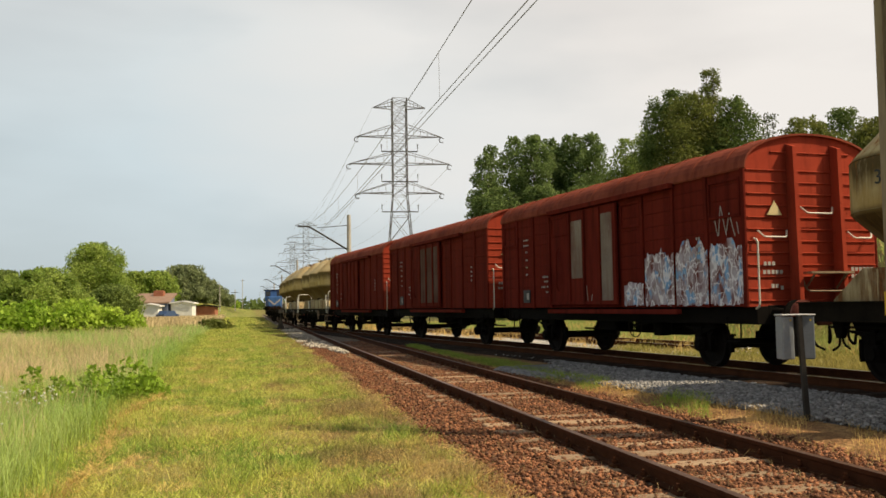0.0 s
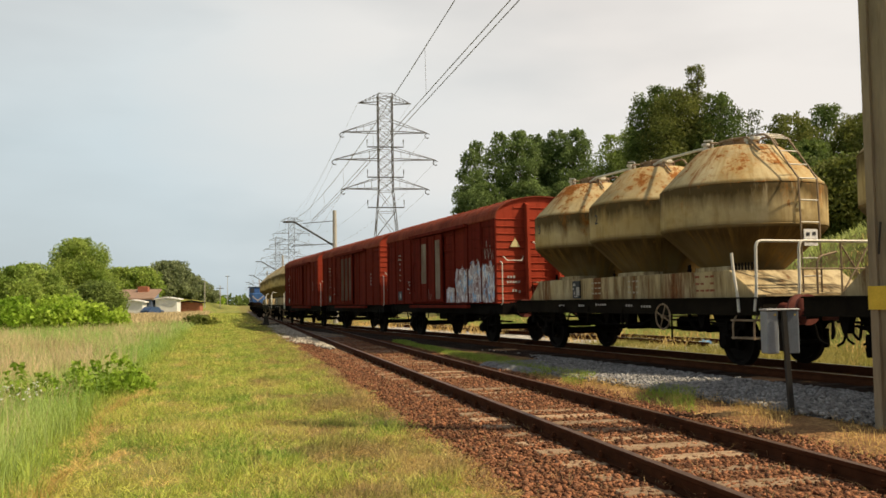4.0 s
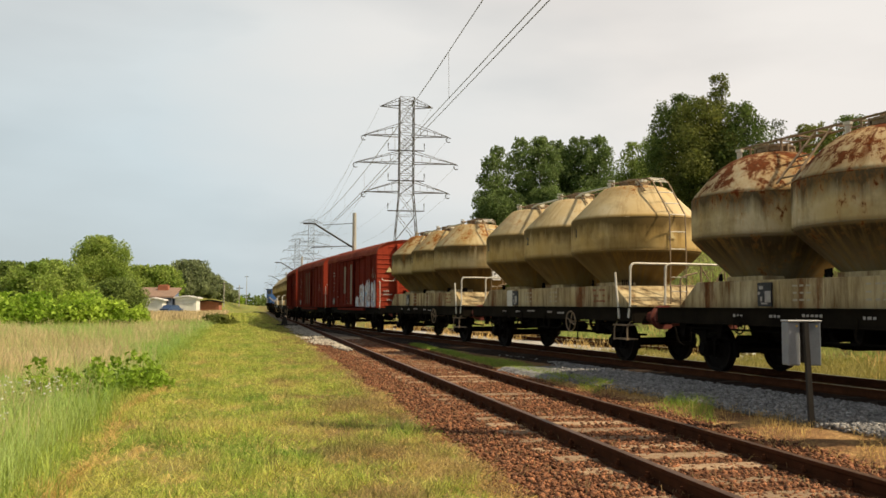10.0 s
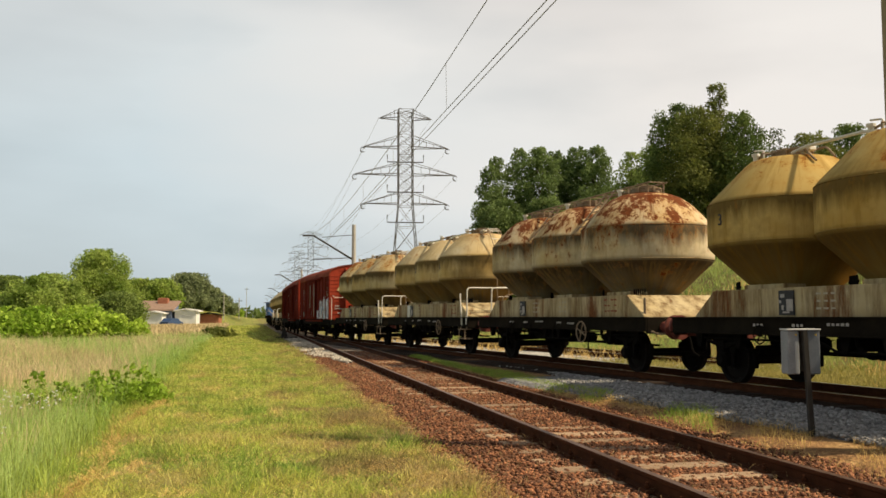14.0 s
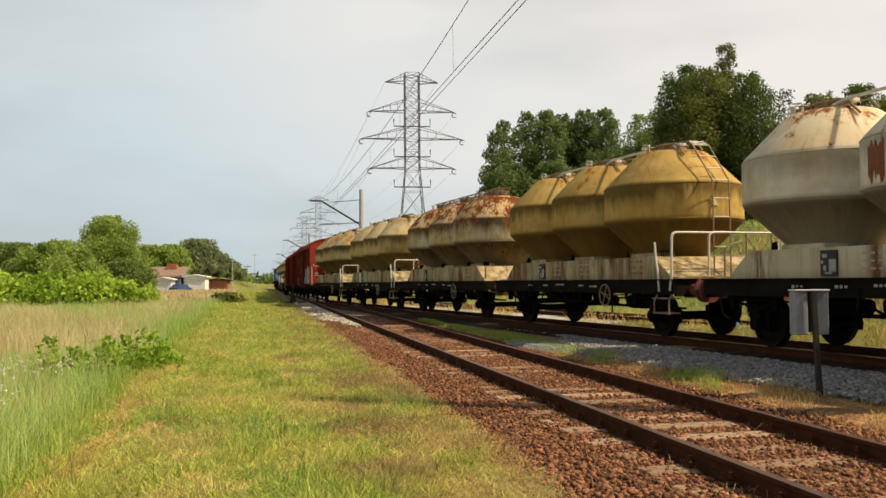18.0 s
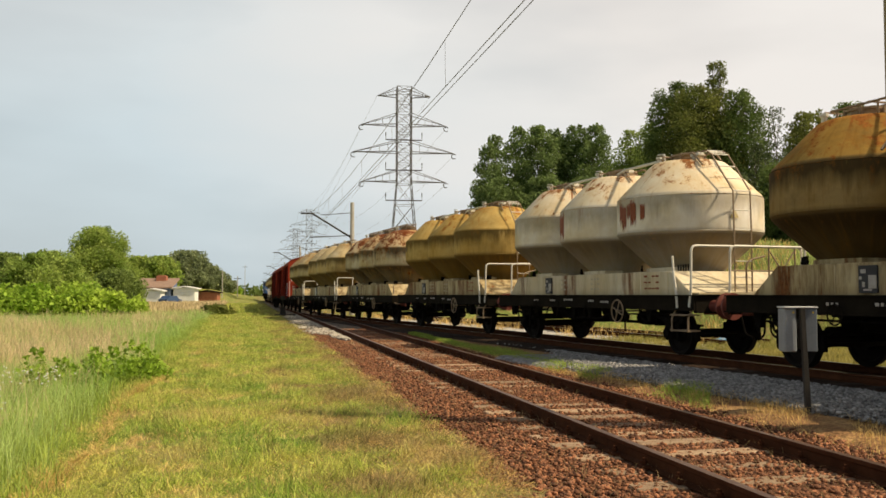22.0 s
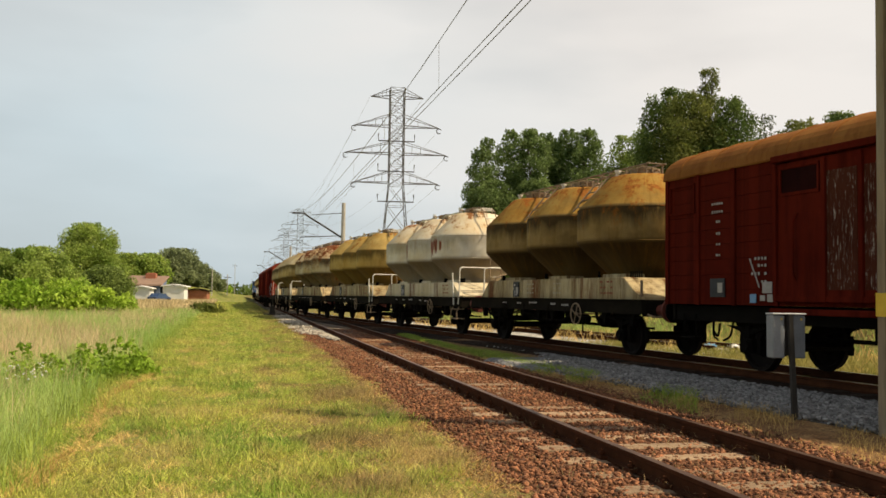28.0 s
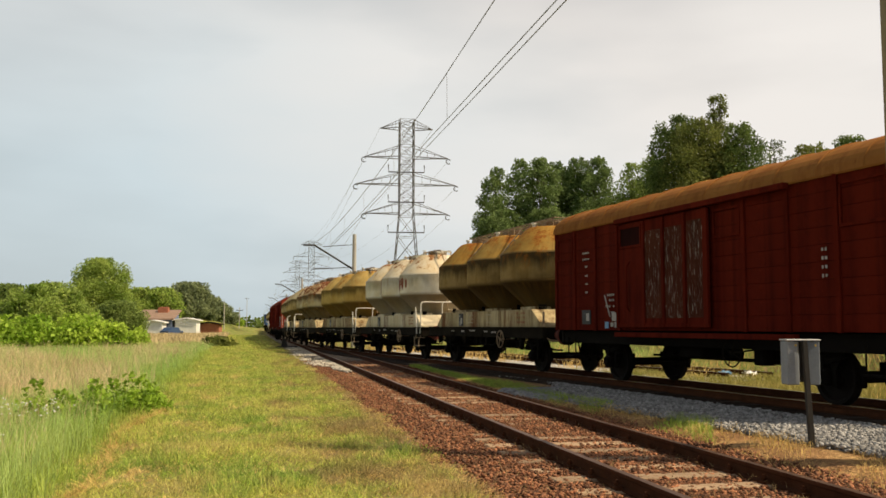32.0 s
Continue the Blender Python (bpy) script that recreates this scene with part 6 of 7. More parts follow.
def engine():
    """Blue diesel shunter seen from its end: long hood, cab, pale chevron."""
    w = tagged(empty("diesel_locomotive"), "blue diesel shunting locomotive with a pale chevron on its end", "locomotive", "wagons of the goods train")
    blue = mat("loco_blue", (0.02, 0.07, 0.2), (0.05, 0.14, 0.34), 0.45, 0, 2, 30, 0.05)
    sets = running_gear(w, 7.2, 3.2, BUF_BLACK)
    bm = bmesh.new()
    box(bm, 0, 0, 1.25, 13.2, 2.9, 0.35, bevel=0.04)
    box(bm, 0, 0, 0.85, 9.5, 2.3, 0.6, bevel=0.04)
    part("frame", bm, M_BLACK, w)
    bm = bmesh.new()
    box(bm, -4.3, 0, 2.25, 4.0, 1.9, 1.7, bevel=0.12)
    part("short_hood", bm, blue, w)
    bm = bmesh.new()
    box(bm, 3.0, 0, 2.3, 7.2, 1.9, 1.8, bevel=0.12)
    part("long_hood", bm, blue, w)
    bm = bmesh.new()
    box(bm, -1.6, 0, 2.75, 2.2, 2.6, 2.7, bevel=0.1)
    cab = part("cab", bm, blue, w)
    bm = bmesh.new()
    box(bm, -1.6, 0, 4.13, 2.5, 3.0, 0.12, bevel=0.05)
    part("cab_roof", bm, M_SOLE, cab)
    glass = mat("loco_glass", (0.02, 0.025, 0.03), (0.03, 0.035, 0.04), 0.1, 0, 5, 30, 0, spec=0.6)
    for y in (-1.1, 1.1):
        bm = bmesh.new()
        box(bm, -2.71, y * 0.75, 3.55, 0.03, 0.7, 0.75)
        part("window", bm, glass, cab)
    for y0, y1 in ((-0.9, 0.0), (0.9, 0.0)):
        bm = bmesh.new()
        prism(bm, [(y0, 2.75), (y0, 2.5), (y1, 1.75), (y1, 2.0)], -6.33, -6.3, "x")
        part("chevron", bm, M_WHITEMARK, w)
    bm = bmesh.new()
    for y in (-1.3, 1.3):
        tube(bm, arc_pts([(-6.5, y, 1.4), (-6.5, y, 2.4), (-2.9, y, 2.4)], 0.1), 0.03)
    part("handrail", bm, M_CREAMRAIL, w)
    return w, sets


place_train()

# ---- things beside the tracks ----


def concrete_pole():
    w = tagged(empty("line_pole", pose(5.1, 9.72, 0, 0, 0, 24)), "weathered square concrete pole beside the track with a yellow tag", "pole")
    bm = bmesh.new()
    for sx in (-1, 1):
        prism(bm, [(-0.15, 0), (0.15, 0), (0.115, 7.6), (-0.115, 7.6)], sx * 0.13 - 0.05, sx * 0.13 + 0.05)
    prism(bm, [(-0.11, 0), (0.11, 0), (0.075, 7.6), (-0.075, 7.6)], -0.09, 0.09)
    part("shaft", bm, M_POLE, w)
    bm = bmesh.new()
    box(bm, -0.15, 0.02, 1.47, 0.02, 0.34, 0.26)
    part("tag", bm, M_YELLOW, w, "yellow number tag")
    bm = bmesh.new()
    tube(bm, arc_pts([(-0.17, -0.02, 2.3), (-0.2, -0.02, 2.1), (-0.17, 0.02, 1.95)], 0.06), 0.012)
    part("hook", bm, M_STEELD, w)


def relay_box():
    w = tagged(empty("trackside_box", pose(4.455, 11.1, 0, 0, 0, 0)), "grey metal trackside cable box on a dark leaning post", "cable box")
    bm = bmesh.new()
    prism(bm, [(0.0, 0), (0.06, 0), (0.0, 1.33), (-0.05, 1.33)], -0.035, 0.035)
    part("post", bm, M_STEELD, w)
    for x0, x1, turn in ((-0.215, -0.06, 10), (0.035, 0.185, -14)):
        bm = bmesh.new()
        box(bm, (x0 + x1) / 2, 0.17, 1.05, x1 - x0, 0.2, 0.54, pose(0, 0, 0, 0, 0, turn * 0.3), bevel=0.012)
        half = part("box_half", bm, M_BOXGREY if x0 < -0.1 else M_BOXDARK, w)
        bm = bmesh.new()
        box(bm, (x0 + x1) / 2 + 0.03, 0.065, 1.27, 0.022, 0.012, 0.022)
        part("latch", bm, M_YELLOW, half)
    bm = bmesh.new()
    box(bm, -0.015, 0.16, 1.335, 0.43, 0.25, 0.02, bevel=0.006)
    part("lid", bm, mat("zinc_lid", (0.4, 0.41, 0.42), (0.55, 0.56, 0.57), 0.5, 0.2, 6, 60, 0.1), w)
    # added dark block that stands in for the shade in the gap between the halves
    bm = bmesh.new()
    box(bm, -0.012, 0.2, 1.06, 0.12, 0.12, 0.5, bevel=0.008)
    part("backplate", bm, M_STEELD, w)


def point_lever():
    """Hand lever of the points: base plate, stand, weighted lever and a small lamp."""
    w = tagged(empty("point_lever", pose(-11.4, 62.0, float(ground_z(-11.4, 62.0)), 0, 0, 12)), "black hand lever of the points beside the track", "switch stand")
    bm = bmesh.new()
    box(bm, 0.2, 0, 0.06, 1.5, 0.5, 0.12, bevel=0.02)
    part("base", bm, M_STEELD, w)
    bm = bmesh.new()
    prism(bm, [(-0.2, 0.1), (0.25, 0.1), (0.12, 0.65), (-0.08, 0.65)], -0.12, 0.12)
    part("stand", bm, M_STEELD, w)
    bm = bmesh.new()
    tube(bm, [(0.05, 0.16, 0.35), (-0.65, 0.16, 0.95)], 0.035)
    cyl(bm, (-0.42, 0.06, 0.75), (-0.42, 0.26, 0.75), 0.2, 14)
    part("lever", bm, M_BLACK, w)
    bm = bmesh.new()
    cyl(bm, (0.02, 0, 0.65), (0.02, 0, 1.15), 0.03, 8)
    box(bm, 0.02, 0, 1.25, 0.3, 0.26, 0.26, bevel=0.02)
    part("lamp", bm, M_STEELD, w)


def catenary_mast(y, side=2.9, h=8.2):
    x = main_at(y)
    w = tagged(empty("catenary_mast", pose(x, y, 0, 0, 0, math.degrees(H_MAIN))), "grey concrete catenary mast with a bracket over the track", "catenary mast", "catenary masts")
    bm = bmesh.new()
    cyl(bm, (side, 0, 0), (side, 0, h), 0.2, 10, 0.14)
    part("shaft", bm, M_CONC, w)
    bm = bmesh.new()
    tube(bm, [(side, 0, h - 2.6), (0.0, 0, h - 0.85), (-0.8, 0, h - 0.85)], 0.07)
    tube(bm, [(side, 0, h - 0.75), (0.6, 0, h - 0.95)], 0.025)
    tube(bm, [(side, 0, h - 2.4), (-0.2, 0, h - 2.6)], 0.03)
    part("bracket", bm, M_STEELD, w)
    bm = bmesh.new()
    for k in range(4):
        cyl(bm, (side - 0.25 - 0.12 * k, 0, h - 2.45 + 0.07 * k), (side - 0.31 - 0.12 * k, 0, h - 2.41 + 0.07 * k), 0.07, 8)
    part("insulator", bm, M_SOLE, w)


def wire(name, pts, r, parent, mat_=None):
    bm = bmesh.new()
    tube(bm, pts, r, 5)
    return part(name, bm, mat_ or M_WIRE, parent)


def overhead_line():
    w = tagged(empty("overhead_line"), "dark overhead contact wires with droppers above the track", "overhead wire")
    masts = [4.0, 64.0, 124.0, 184.0, 244.0, 304.0]
    c, s = math.cos(H_MAIN), math.sin(H_MAIN)

    def at(y, off, z):
        off -= 0.45
        return (main_at(y) + off * c, y + off * s, z)
    for a, b in zip(masts, masts[1:]):
        pts = []
        for k in range(13):
            t = k / 12
            pts.append(at(a + (b - a) * t, -0.07, 7.35 - 1.25 * 4 * t * (1 - t)))
        wire("messenger_wire", pts, 0.0095, w)
        for o in (-0.06, 0.06):
            wire("contact_wire", [at(a, o, 5.62), at((a + b) / 2, o, 5.5), at(b, o, 5.62)], 0.009, w)
        for k in range(1, 9):
            t = k / 9
            z = 7.35 - 1.25 * 4 * t * (1 - t)
            wire("dropper", [at(a + (b - a) * t, -0.07, z), at(a + (b - a) * t, -0.06, 5.55)], 0.004, w)


def lattice(bm, base_w, mid_w, h_mid, h_top, r=0.11):
    """Four-legged lattice body."""
    def half(z):
        return (base_w + (mid_w - base_w) * z / h_mid) / 2 if z < h_mid else mid_w / 2
    zs = [0.0]
    z = 0.0
    while z < h_top - 0.5:
        z += half(z) * 2 * (1.15 if z < h_mid * 0.97 else 0.72)
        zs.append(min(z, h_top))
    for z0, z1 in zip(zs, zs[1:]):
        a, b = half(z0), half(z1)
        for sx, sy in ((1, 1), (1, -1), (-1, -1), (-1, 1)):
            tube(bm, [(sx * a, sy * a, z0), (sx * b, sy * b, z1)], r, 4)
        for (sx, sy), (tx, ty) in (((1, 1), (1, -1)), ((1, -1), (-1, -1)), ((-1, -1), (-1, 1)), ((-1, 1), (1, 1))):
            tube(bm, [(sx * a, sy * a, z0), (tx * b, ty * b, z1)], r * 0.5, 3)
            tube(bm, [(tx * a, ty * a, z0), (sx * b, sy * b, z1)], r * 0.5, 3)
            tube(bm, [(sx * b, sy * b, z1), (tx * b, ty * b, z1)], r * 0.45, 3)


def pylon(x, y, h, turn, label, r=0.11):
    w = tagged(empty("power_pylon", pose(x, y, -0.2, 0, 0, turn)), label, "pylon", "power pylons")
    bm = bmesh.new()
    k = h / 44.0
    lattice(bm, 7.0 * k, 2.9 * k, 24.5 * k, h, r)
    part("lattice_body", bm, M_PYLON, w)
    for zc, span in ((24.6, 17.2), (30.6, 20.6), (36.2, 17.4), (42.2, 10.8)):
        z, sp = zc * k, span * k / 2
        hw = 1.45 * k
        for sx in (-1, 1):
            bm = bmesh.new()
            tip = (sx * sp, 0, z)
            for sy in (-1, 1):
                tube(bm, [(sx * hw, sy * hw, z), tip], r * 0.85, 4)
                tube(bm, [(sx * hw, sy * hw, z + (2.3 if span > 12 else 1.6) * k), tip], r * 0.6, 4)
            n = 5
            for j in range(1, n):
                t = j / n
                a = Vector((sx * hw, 0, z)).lerp(Vector(tip), t)
                b = Vector((sx * hw, 0, z + 2.3 * k)).lerp(Vector(tip), t)
                c = Vector((sx * hw, hw, z)).lerp(Vector(tip), t)
                d = Vector((sx * hw, -hw, z)).lerp(Vector(tip), min(1, t + 1 / n))
                tube(bm, [c, d], r * 0.4, 3)
                tube(bm, [b, a], r * 0.4, 3)
            part("cross_arm", bm, M_PYLON, w)
        if span > 12:
            for sx in (-1, 1):
                bm = bmesh.new()
                pts = [(sx * sp + 0.5 * k * math.cos(a), 0.0, z - 0.6 * k + 0.5 * k * math.sin(a)) for a in np.linspace(0.6, 5.4, 9)]
                tube(bm, pts, r * 0.9, 4)
                part("insulator_loop", bm, M_STEELD, w)
    for zc in (20.8, 27.0, 33.2):
        bm = bmesh.new()
        z = zc * k
        tube(bm, [(-3.7 * k, 0, z + 1.5 * k), (-3.7 * k, 0, z), (3.7 * k, 0, z), (3.7 * k, 0, z + 1.5 * k)], r * 1.1, 4)
        part("jumper_bracket", bm, M_STEELD, w)


concrete_pole()
relay_box()
point_lever()
for yy in (64.0, 124.0, 184.0, 244.0):
    catenary_mast(yy)
overhead_line()
pylon(-8.6, 180, 44.0, 8, "tall grey lattice tension pylon with four cross arms", 0.10)
pylon(-68, 440, 44.0, 8, "distant grey lattice power pylon", 0.075)
pylon(-97, 570, 44.0, 8, "far grey lattice power pylon in the haze", 0.075)


def conductors():
    w = tagged(empty("power_line"), "thin sagging high-voltage conductors between the pylons", "power line")
    pts = [(-8.6, 180), (-68, 440), (-97, 570)]
    t8 = radians(8)
    for zc, span in ((24.0, 17.2), (30.0, 20.6), (35.6, 17.4), (42.2, 10.8)):
        for sx in (-1, 1):
            for (ax, ay), (bx, by) in zip(pts, pts[1:]):
                line = []
                for k in range(9):
                    t = k / 8
                    o = sx * span / 2
                    line.append((ax + (bx - ax) * t + o * math.cos(t8), ay + (by - ay) * t + o * math.sin(t8), zc - 6.0 * 4 * t * (1 - t)))
                wire("conductor", line, 0.022, w)


conductors()

# ---- trees and bushes ----
GREEN_DARK = leaf_mat("leaf_dark", (0.07, 0.115, 0.03), (0.16, 0.22, 0.06), 0.45, 0.5)
GREEN_MID = leaf_mat("leaf_mid", (0.12, 0.18, 0.045), (0.25, 0.33, 0.09), 0.45, 0.5)
GREEN_BRIGHT = leaf_mat("leaf_bright", (0.19, 0.33, 0.035), (0.40, 0.54, 0.085), 0.45)
GREEN_OLIVE = leaf_mat("leaf_olive", (0.09, 0.12, 0.025), (0.21, 0.23, 0.06), 0.45, 0.5)
GREEN_SUNNY = leaf_mat("leaf_sunny", (0.18, 0.28, 0.055), (0.38, 0.47, 0.12), 0.5, 0.5)
# green of the far trees, greyed and lightened: distance haze put into the colour
GREEN_HAZED = leaf_mat("leaf_greyish", (0.17, 0.215, 0.11), (0.30, 0.35, 0.18), 0.5, 0.3)
GREEN_PINE = leaf_mat("needle_green", (0.06, 0.085, 0.03), (0.12, 0.15, 0.06), 0.3)
M_BARK = mat("bark", (0.04, 0.032, 0.024), (0.11, 0.09, 0.07), 0.95, 0, 6, 30, 0.6, (1, 1, 0.2))


def leaves(centers, radii, per, size, rng, flat=1.0):
    """Leaf quads gathered near the shells of clumps."""
    out = []
    for (cx, cy, cz), r in zip(centers, radii):
        n = max(6, int(per * (r ** 2)))
        d = rng.normal(size=(n, 3))
        d /= np.linalg.norm(d, axis=1)[:, None]
        rad = r * rng.uniform(0.2, 1.15, n) ** 0.6
        p = d * rad[:, None]
        p[:, 2] *= flat
        out.append(p + np.array([cx, cy, cz]))
    p = np.concatenate(out)
    n = len(p)
    a = rng.normal(size=(n, 3))
    a /= np.linalg.norm(a, axis=1)[:, None]
    b = np.cross(a, rng.normal(size=(n, 3)))
    b /= np.linalg.norm(b, axis=1)[:, None]
    s = size * rng.uniform(0.5, 1.3, n)[:, None]
    v = np.stack([p - a * s, p - b * s * 0.6, p + a * s, p + b * s * 0.6], 1).reshape(-1, 3)
    f = np.arange(n * 4).reshape(n, 4)
    return v, f


def tree(name, x, y, h, rx, mat_, label, seed, crown_from=0.25, clumps=34, leaf=0.28, per=110, shape="round", trunk=True, group="", cat="tree"):
    rng = np.random.default_rng(seed)
    z0 = float(ground_z(x, y)) - 0.1
    h -= max(0.0, z0)
    w = tagged(empty(name, pose(x, y, z0)), label, cat, group)
    cs, rs = [], []
    clumps = int(clumps * 1.9)
    for k in range(clumps):
        t = (k + 0.5) / clumps + rng.uniform(-0.04, 0.04)
        t = min(0.99, max(0.01, t))
        z = h * (crown_from + (1 - crown_from) * t)
        if shape == "round":
            env = math.sqrt(max(0.03, 1 - (2 * t - 0.9) ** 2 / 1.25))
        elif shape == "poplar":
            env = min(1.0, 0.7 + 1.3 * t) * math.sqrt(max(0.1, 1 - t ** 5))
        elif shape == "cone":
            env = 1.1 - t
        elif shape == "spire":
            env = 1.05 * max(0.06, 1 - t) ** 0.62 * (0.85 + 0.2 * math.sin(9 * t))
        else:
            env = math.sqrt(max(0.05, 1 - t * t))
        a = k * 2.399 + rng.uniform(-0.5, 0.5)
        rr = rx * env * math.sqrt(rng.uniform(0.0, 1.0))
        if shape == "spire":
            rr *= 0.8
        r = max((0.11 if shape == "spire" else 0.14) * rx, rx * env * rng.uniform(0.26, 0.5)) if shape != "cone" else max(0.13 * rx, rx * env * rng.uniform(0.26, 0.42))
        cs.append((rr * math.cos(a), rr * math.sin(a), min(z, h - r * 1.05)))
        rs.append(r)
    if shape not in ("cone", "spire"):
        cs.append((rng.uniform(-0.1, 0.1) * rx, 0, h - rx * 0.32))
        rs.append(rx * 0.28)
    if trunk:
        bm = bmesh.new()
        r0 = max(0.06, h * 0.012)
        k0 = [(0, 0, 0), (0.06, -0.04, h * 0.25), (-0.05, 0.05, h * 0.5), (0.04, 0, h * 0.7)]
        for i in range(3):
            cyl(bm, k0[i], k0[i + 1], r0 * (1 - 0.3 * i), 7, r0 * (0.7 - 0.3 * i))
        for i, c in enumerate(cs[::4]):
            c = Vector(c)
            b = Vector((0, 0, min(h * 0.72, max(h * 0.12, c.z - 0.6 * math.hypot(c.x, c.y) - 0.4))))
            mid = b.lerp(c, 0.5) + Vector((0, 0, -0.012 * h))
            tube(bm, [b, mid, c], r0 * 0.16, 4)
        part("trunk", bm, M_BARK, w)
    v, f = leaves(cs, rs, per, leaf, rng)
    bulk("crown", v, f, mat_, w)
    return w


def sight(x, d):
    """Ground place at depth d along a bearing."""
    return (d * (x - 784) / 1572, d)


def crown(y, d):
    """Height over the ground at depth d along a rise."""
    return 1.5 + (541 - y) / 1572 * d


GREEN_POPLAR = leaf_mat("leaf_poplar", (0.10, 0.155, 0.05), (0.2, 0.28, 0.095), 0.45, 0.5)
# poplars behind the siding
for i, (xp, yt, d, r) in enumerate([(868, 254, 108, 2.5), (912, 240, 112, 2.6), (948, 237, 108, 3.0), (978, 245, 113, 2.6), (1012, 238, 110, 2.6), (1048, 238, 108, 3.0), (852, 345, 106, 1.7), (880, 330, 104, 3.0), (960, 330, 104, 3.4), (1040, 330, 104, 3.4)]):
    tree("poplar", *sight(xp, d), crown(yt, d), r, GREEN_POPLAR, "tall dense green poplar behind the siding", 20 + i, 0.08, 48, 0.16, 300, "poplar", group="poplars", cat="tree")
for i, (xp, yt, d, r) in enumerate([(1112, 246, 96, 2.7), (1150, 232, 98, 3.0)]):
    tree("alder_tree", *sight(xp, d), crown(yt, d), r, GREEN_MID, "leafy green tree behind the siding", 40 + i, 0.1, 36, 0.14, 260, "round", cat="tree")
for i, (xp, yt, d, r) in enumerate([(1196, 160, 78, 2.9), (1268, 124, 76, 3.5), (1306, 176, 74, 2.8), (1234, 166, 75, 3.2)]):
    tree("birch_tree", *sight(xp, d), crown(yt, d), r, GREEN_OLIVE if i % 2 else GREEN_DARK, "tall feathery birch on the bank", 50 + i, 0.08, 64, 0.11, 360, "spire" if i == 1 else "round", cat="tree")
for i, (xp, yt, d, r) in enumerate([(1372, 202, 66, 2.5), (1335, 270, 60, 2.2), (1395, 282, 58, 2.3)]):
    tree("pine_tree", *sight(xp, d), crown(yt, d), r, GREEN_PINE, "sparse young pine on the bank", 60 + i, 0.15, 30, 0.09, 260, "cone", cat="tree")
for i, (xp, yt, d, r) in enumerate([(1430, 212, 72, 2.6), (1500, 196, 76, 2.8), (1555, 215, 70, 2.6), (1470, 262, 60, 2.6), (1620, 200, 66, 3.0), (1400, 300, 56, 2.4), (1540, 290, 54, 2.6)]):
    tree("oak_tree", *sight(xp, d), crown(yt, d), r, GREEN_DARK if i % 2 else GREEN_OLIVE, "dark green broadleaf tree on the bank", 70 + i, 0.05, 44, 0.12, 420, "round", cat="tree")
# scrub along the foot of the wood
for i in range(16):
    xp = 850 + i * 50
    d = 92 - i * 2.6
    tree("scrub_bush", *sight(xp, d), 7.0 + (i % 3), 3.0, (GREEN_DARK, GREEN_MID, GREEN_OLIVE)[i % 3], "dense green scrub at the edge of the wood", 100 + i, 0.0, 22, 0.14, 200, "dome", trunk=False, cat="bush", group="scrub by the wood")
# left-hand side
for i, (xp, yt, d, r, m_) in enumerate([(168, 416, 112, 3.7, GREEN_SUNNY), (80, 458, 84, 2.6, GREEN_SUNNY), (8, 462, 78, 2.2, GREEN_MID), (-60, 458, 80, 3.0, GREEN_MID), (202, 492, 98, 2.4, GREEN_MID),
                                        (130, 506, 76, 2.2, GREEN_SUNNY), (40, 500, 72, 2.4, GREEN_MID), (238, 472, 170, 3.2, GREEN_SUNNY), (276, 472, 172, 3.6, GREEN_SUNNY), (326, 462, 185, 3.8, GREEN_HAZED), (352, 484, 190, 3.6, GREEN_HAZED), (394, 516, 215, 2.6, GREEN_HAZED), (372, 500, 205, 3.0, GREEN_HAZED), (408, 527, 240, 2.2, GREEN_BRIGHT), (52, 462, 70, 1.9, GREEN_SUNNY), (108, 470, 74, 1.8, GREEN_SUNNY)]):
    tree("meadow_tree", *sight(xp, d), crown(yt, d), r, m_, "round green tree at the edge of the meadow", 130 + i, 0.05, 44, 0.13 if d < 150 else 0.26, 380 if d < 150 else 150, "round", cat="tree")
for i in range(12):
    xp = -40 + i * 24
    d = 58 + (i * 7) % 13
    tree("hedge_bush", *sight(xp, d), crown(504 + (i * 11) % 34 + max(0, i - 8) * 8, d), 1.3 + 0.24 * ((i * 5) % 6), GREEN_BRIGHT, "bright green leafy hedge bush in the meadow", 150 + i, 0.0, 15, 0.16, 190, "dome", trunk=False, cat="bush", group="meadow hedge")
tree("low_shrub", -17.3, 67, 0.9, 1.1, GREEN_OLIVE, "low dark shrub beside the path", 170, 0.0, 14, 0.16, 220, "dome", trunk=False, cat="bush")
nr = random.Random(31)
for i in range(15):
    y = nr.uniform(13.6, 16.4)
    x = -5.75 + nr.uniform(-0.65, 0.6)
    tree("nettle_clump", x, y, nr.uniform(0.36, 0.85), nr.uniform(0.2, 0.42), GREEN_BRIGHT, "fresh green nettle clump in the tall grass", 180 + i, 0.0, 14, 0.05, 1100, "dome", trunk=False, cat="plant", group="nettles")

# far woods along the horizon
rngf = np.random.default_rng(5)
cs, rs = [], []
for k in range(520):
    xx = rngf.uniform(-800, 500)
    cs.append((xx, 820 + rngf.uniform(-60, 60), rngf.uniform(-2, 5)))
    rs.append(rngf.uniform(5, 9))
v, f = leaves(cs, rs, 1.1, 2.4, rngf, 0.7)
tagged(bulk("far_woods", v, f, GREEN_DARK), "hazy dark woods along the horizon", "woods", kind="stuff")


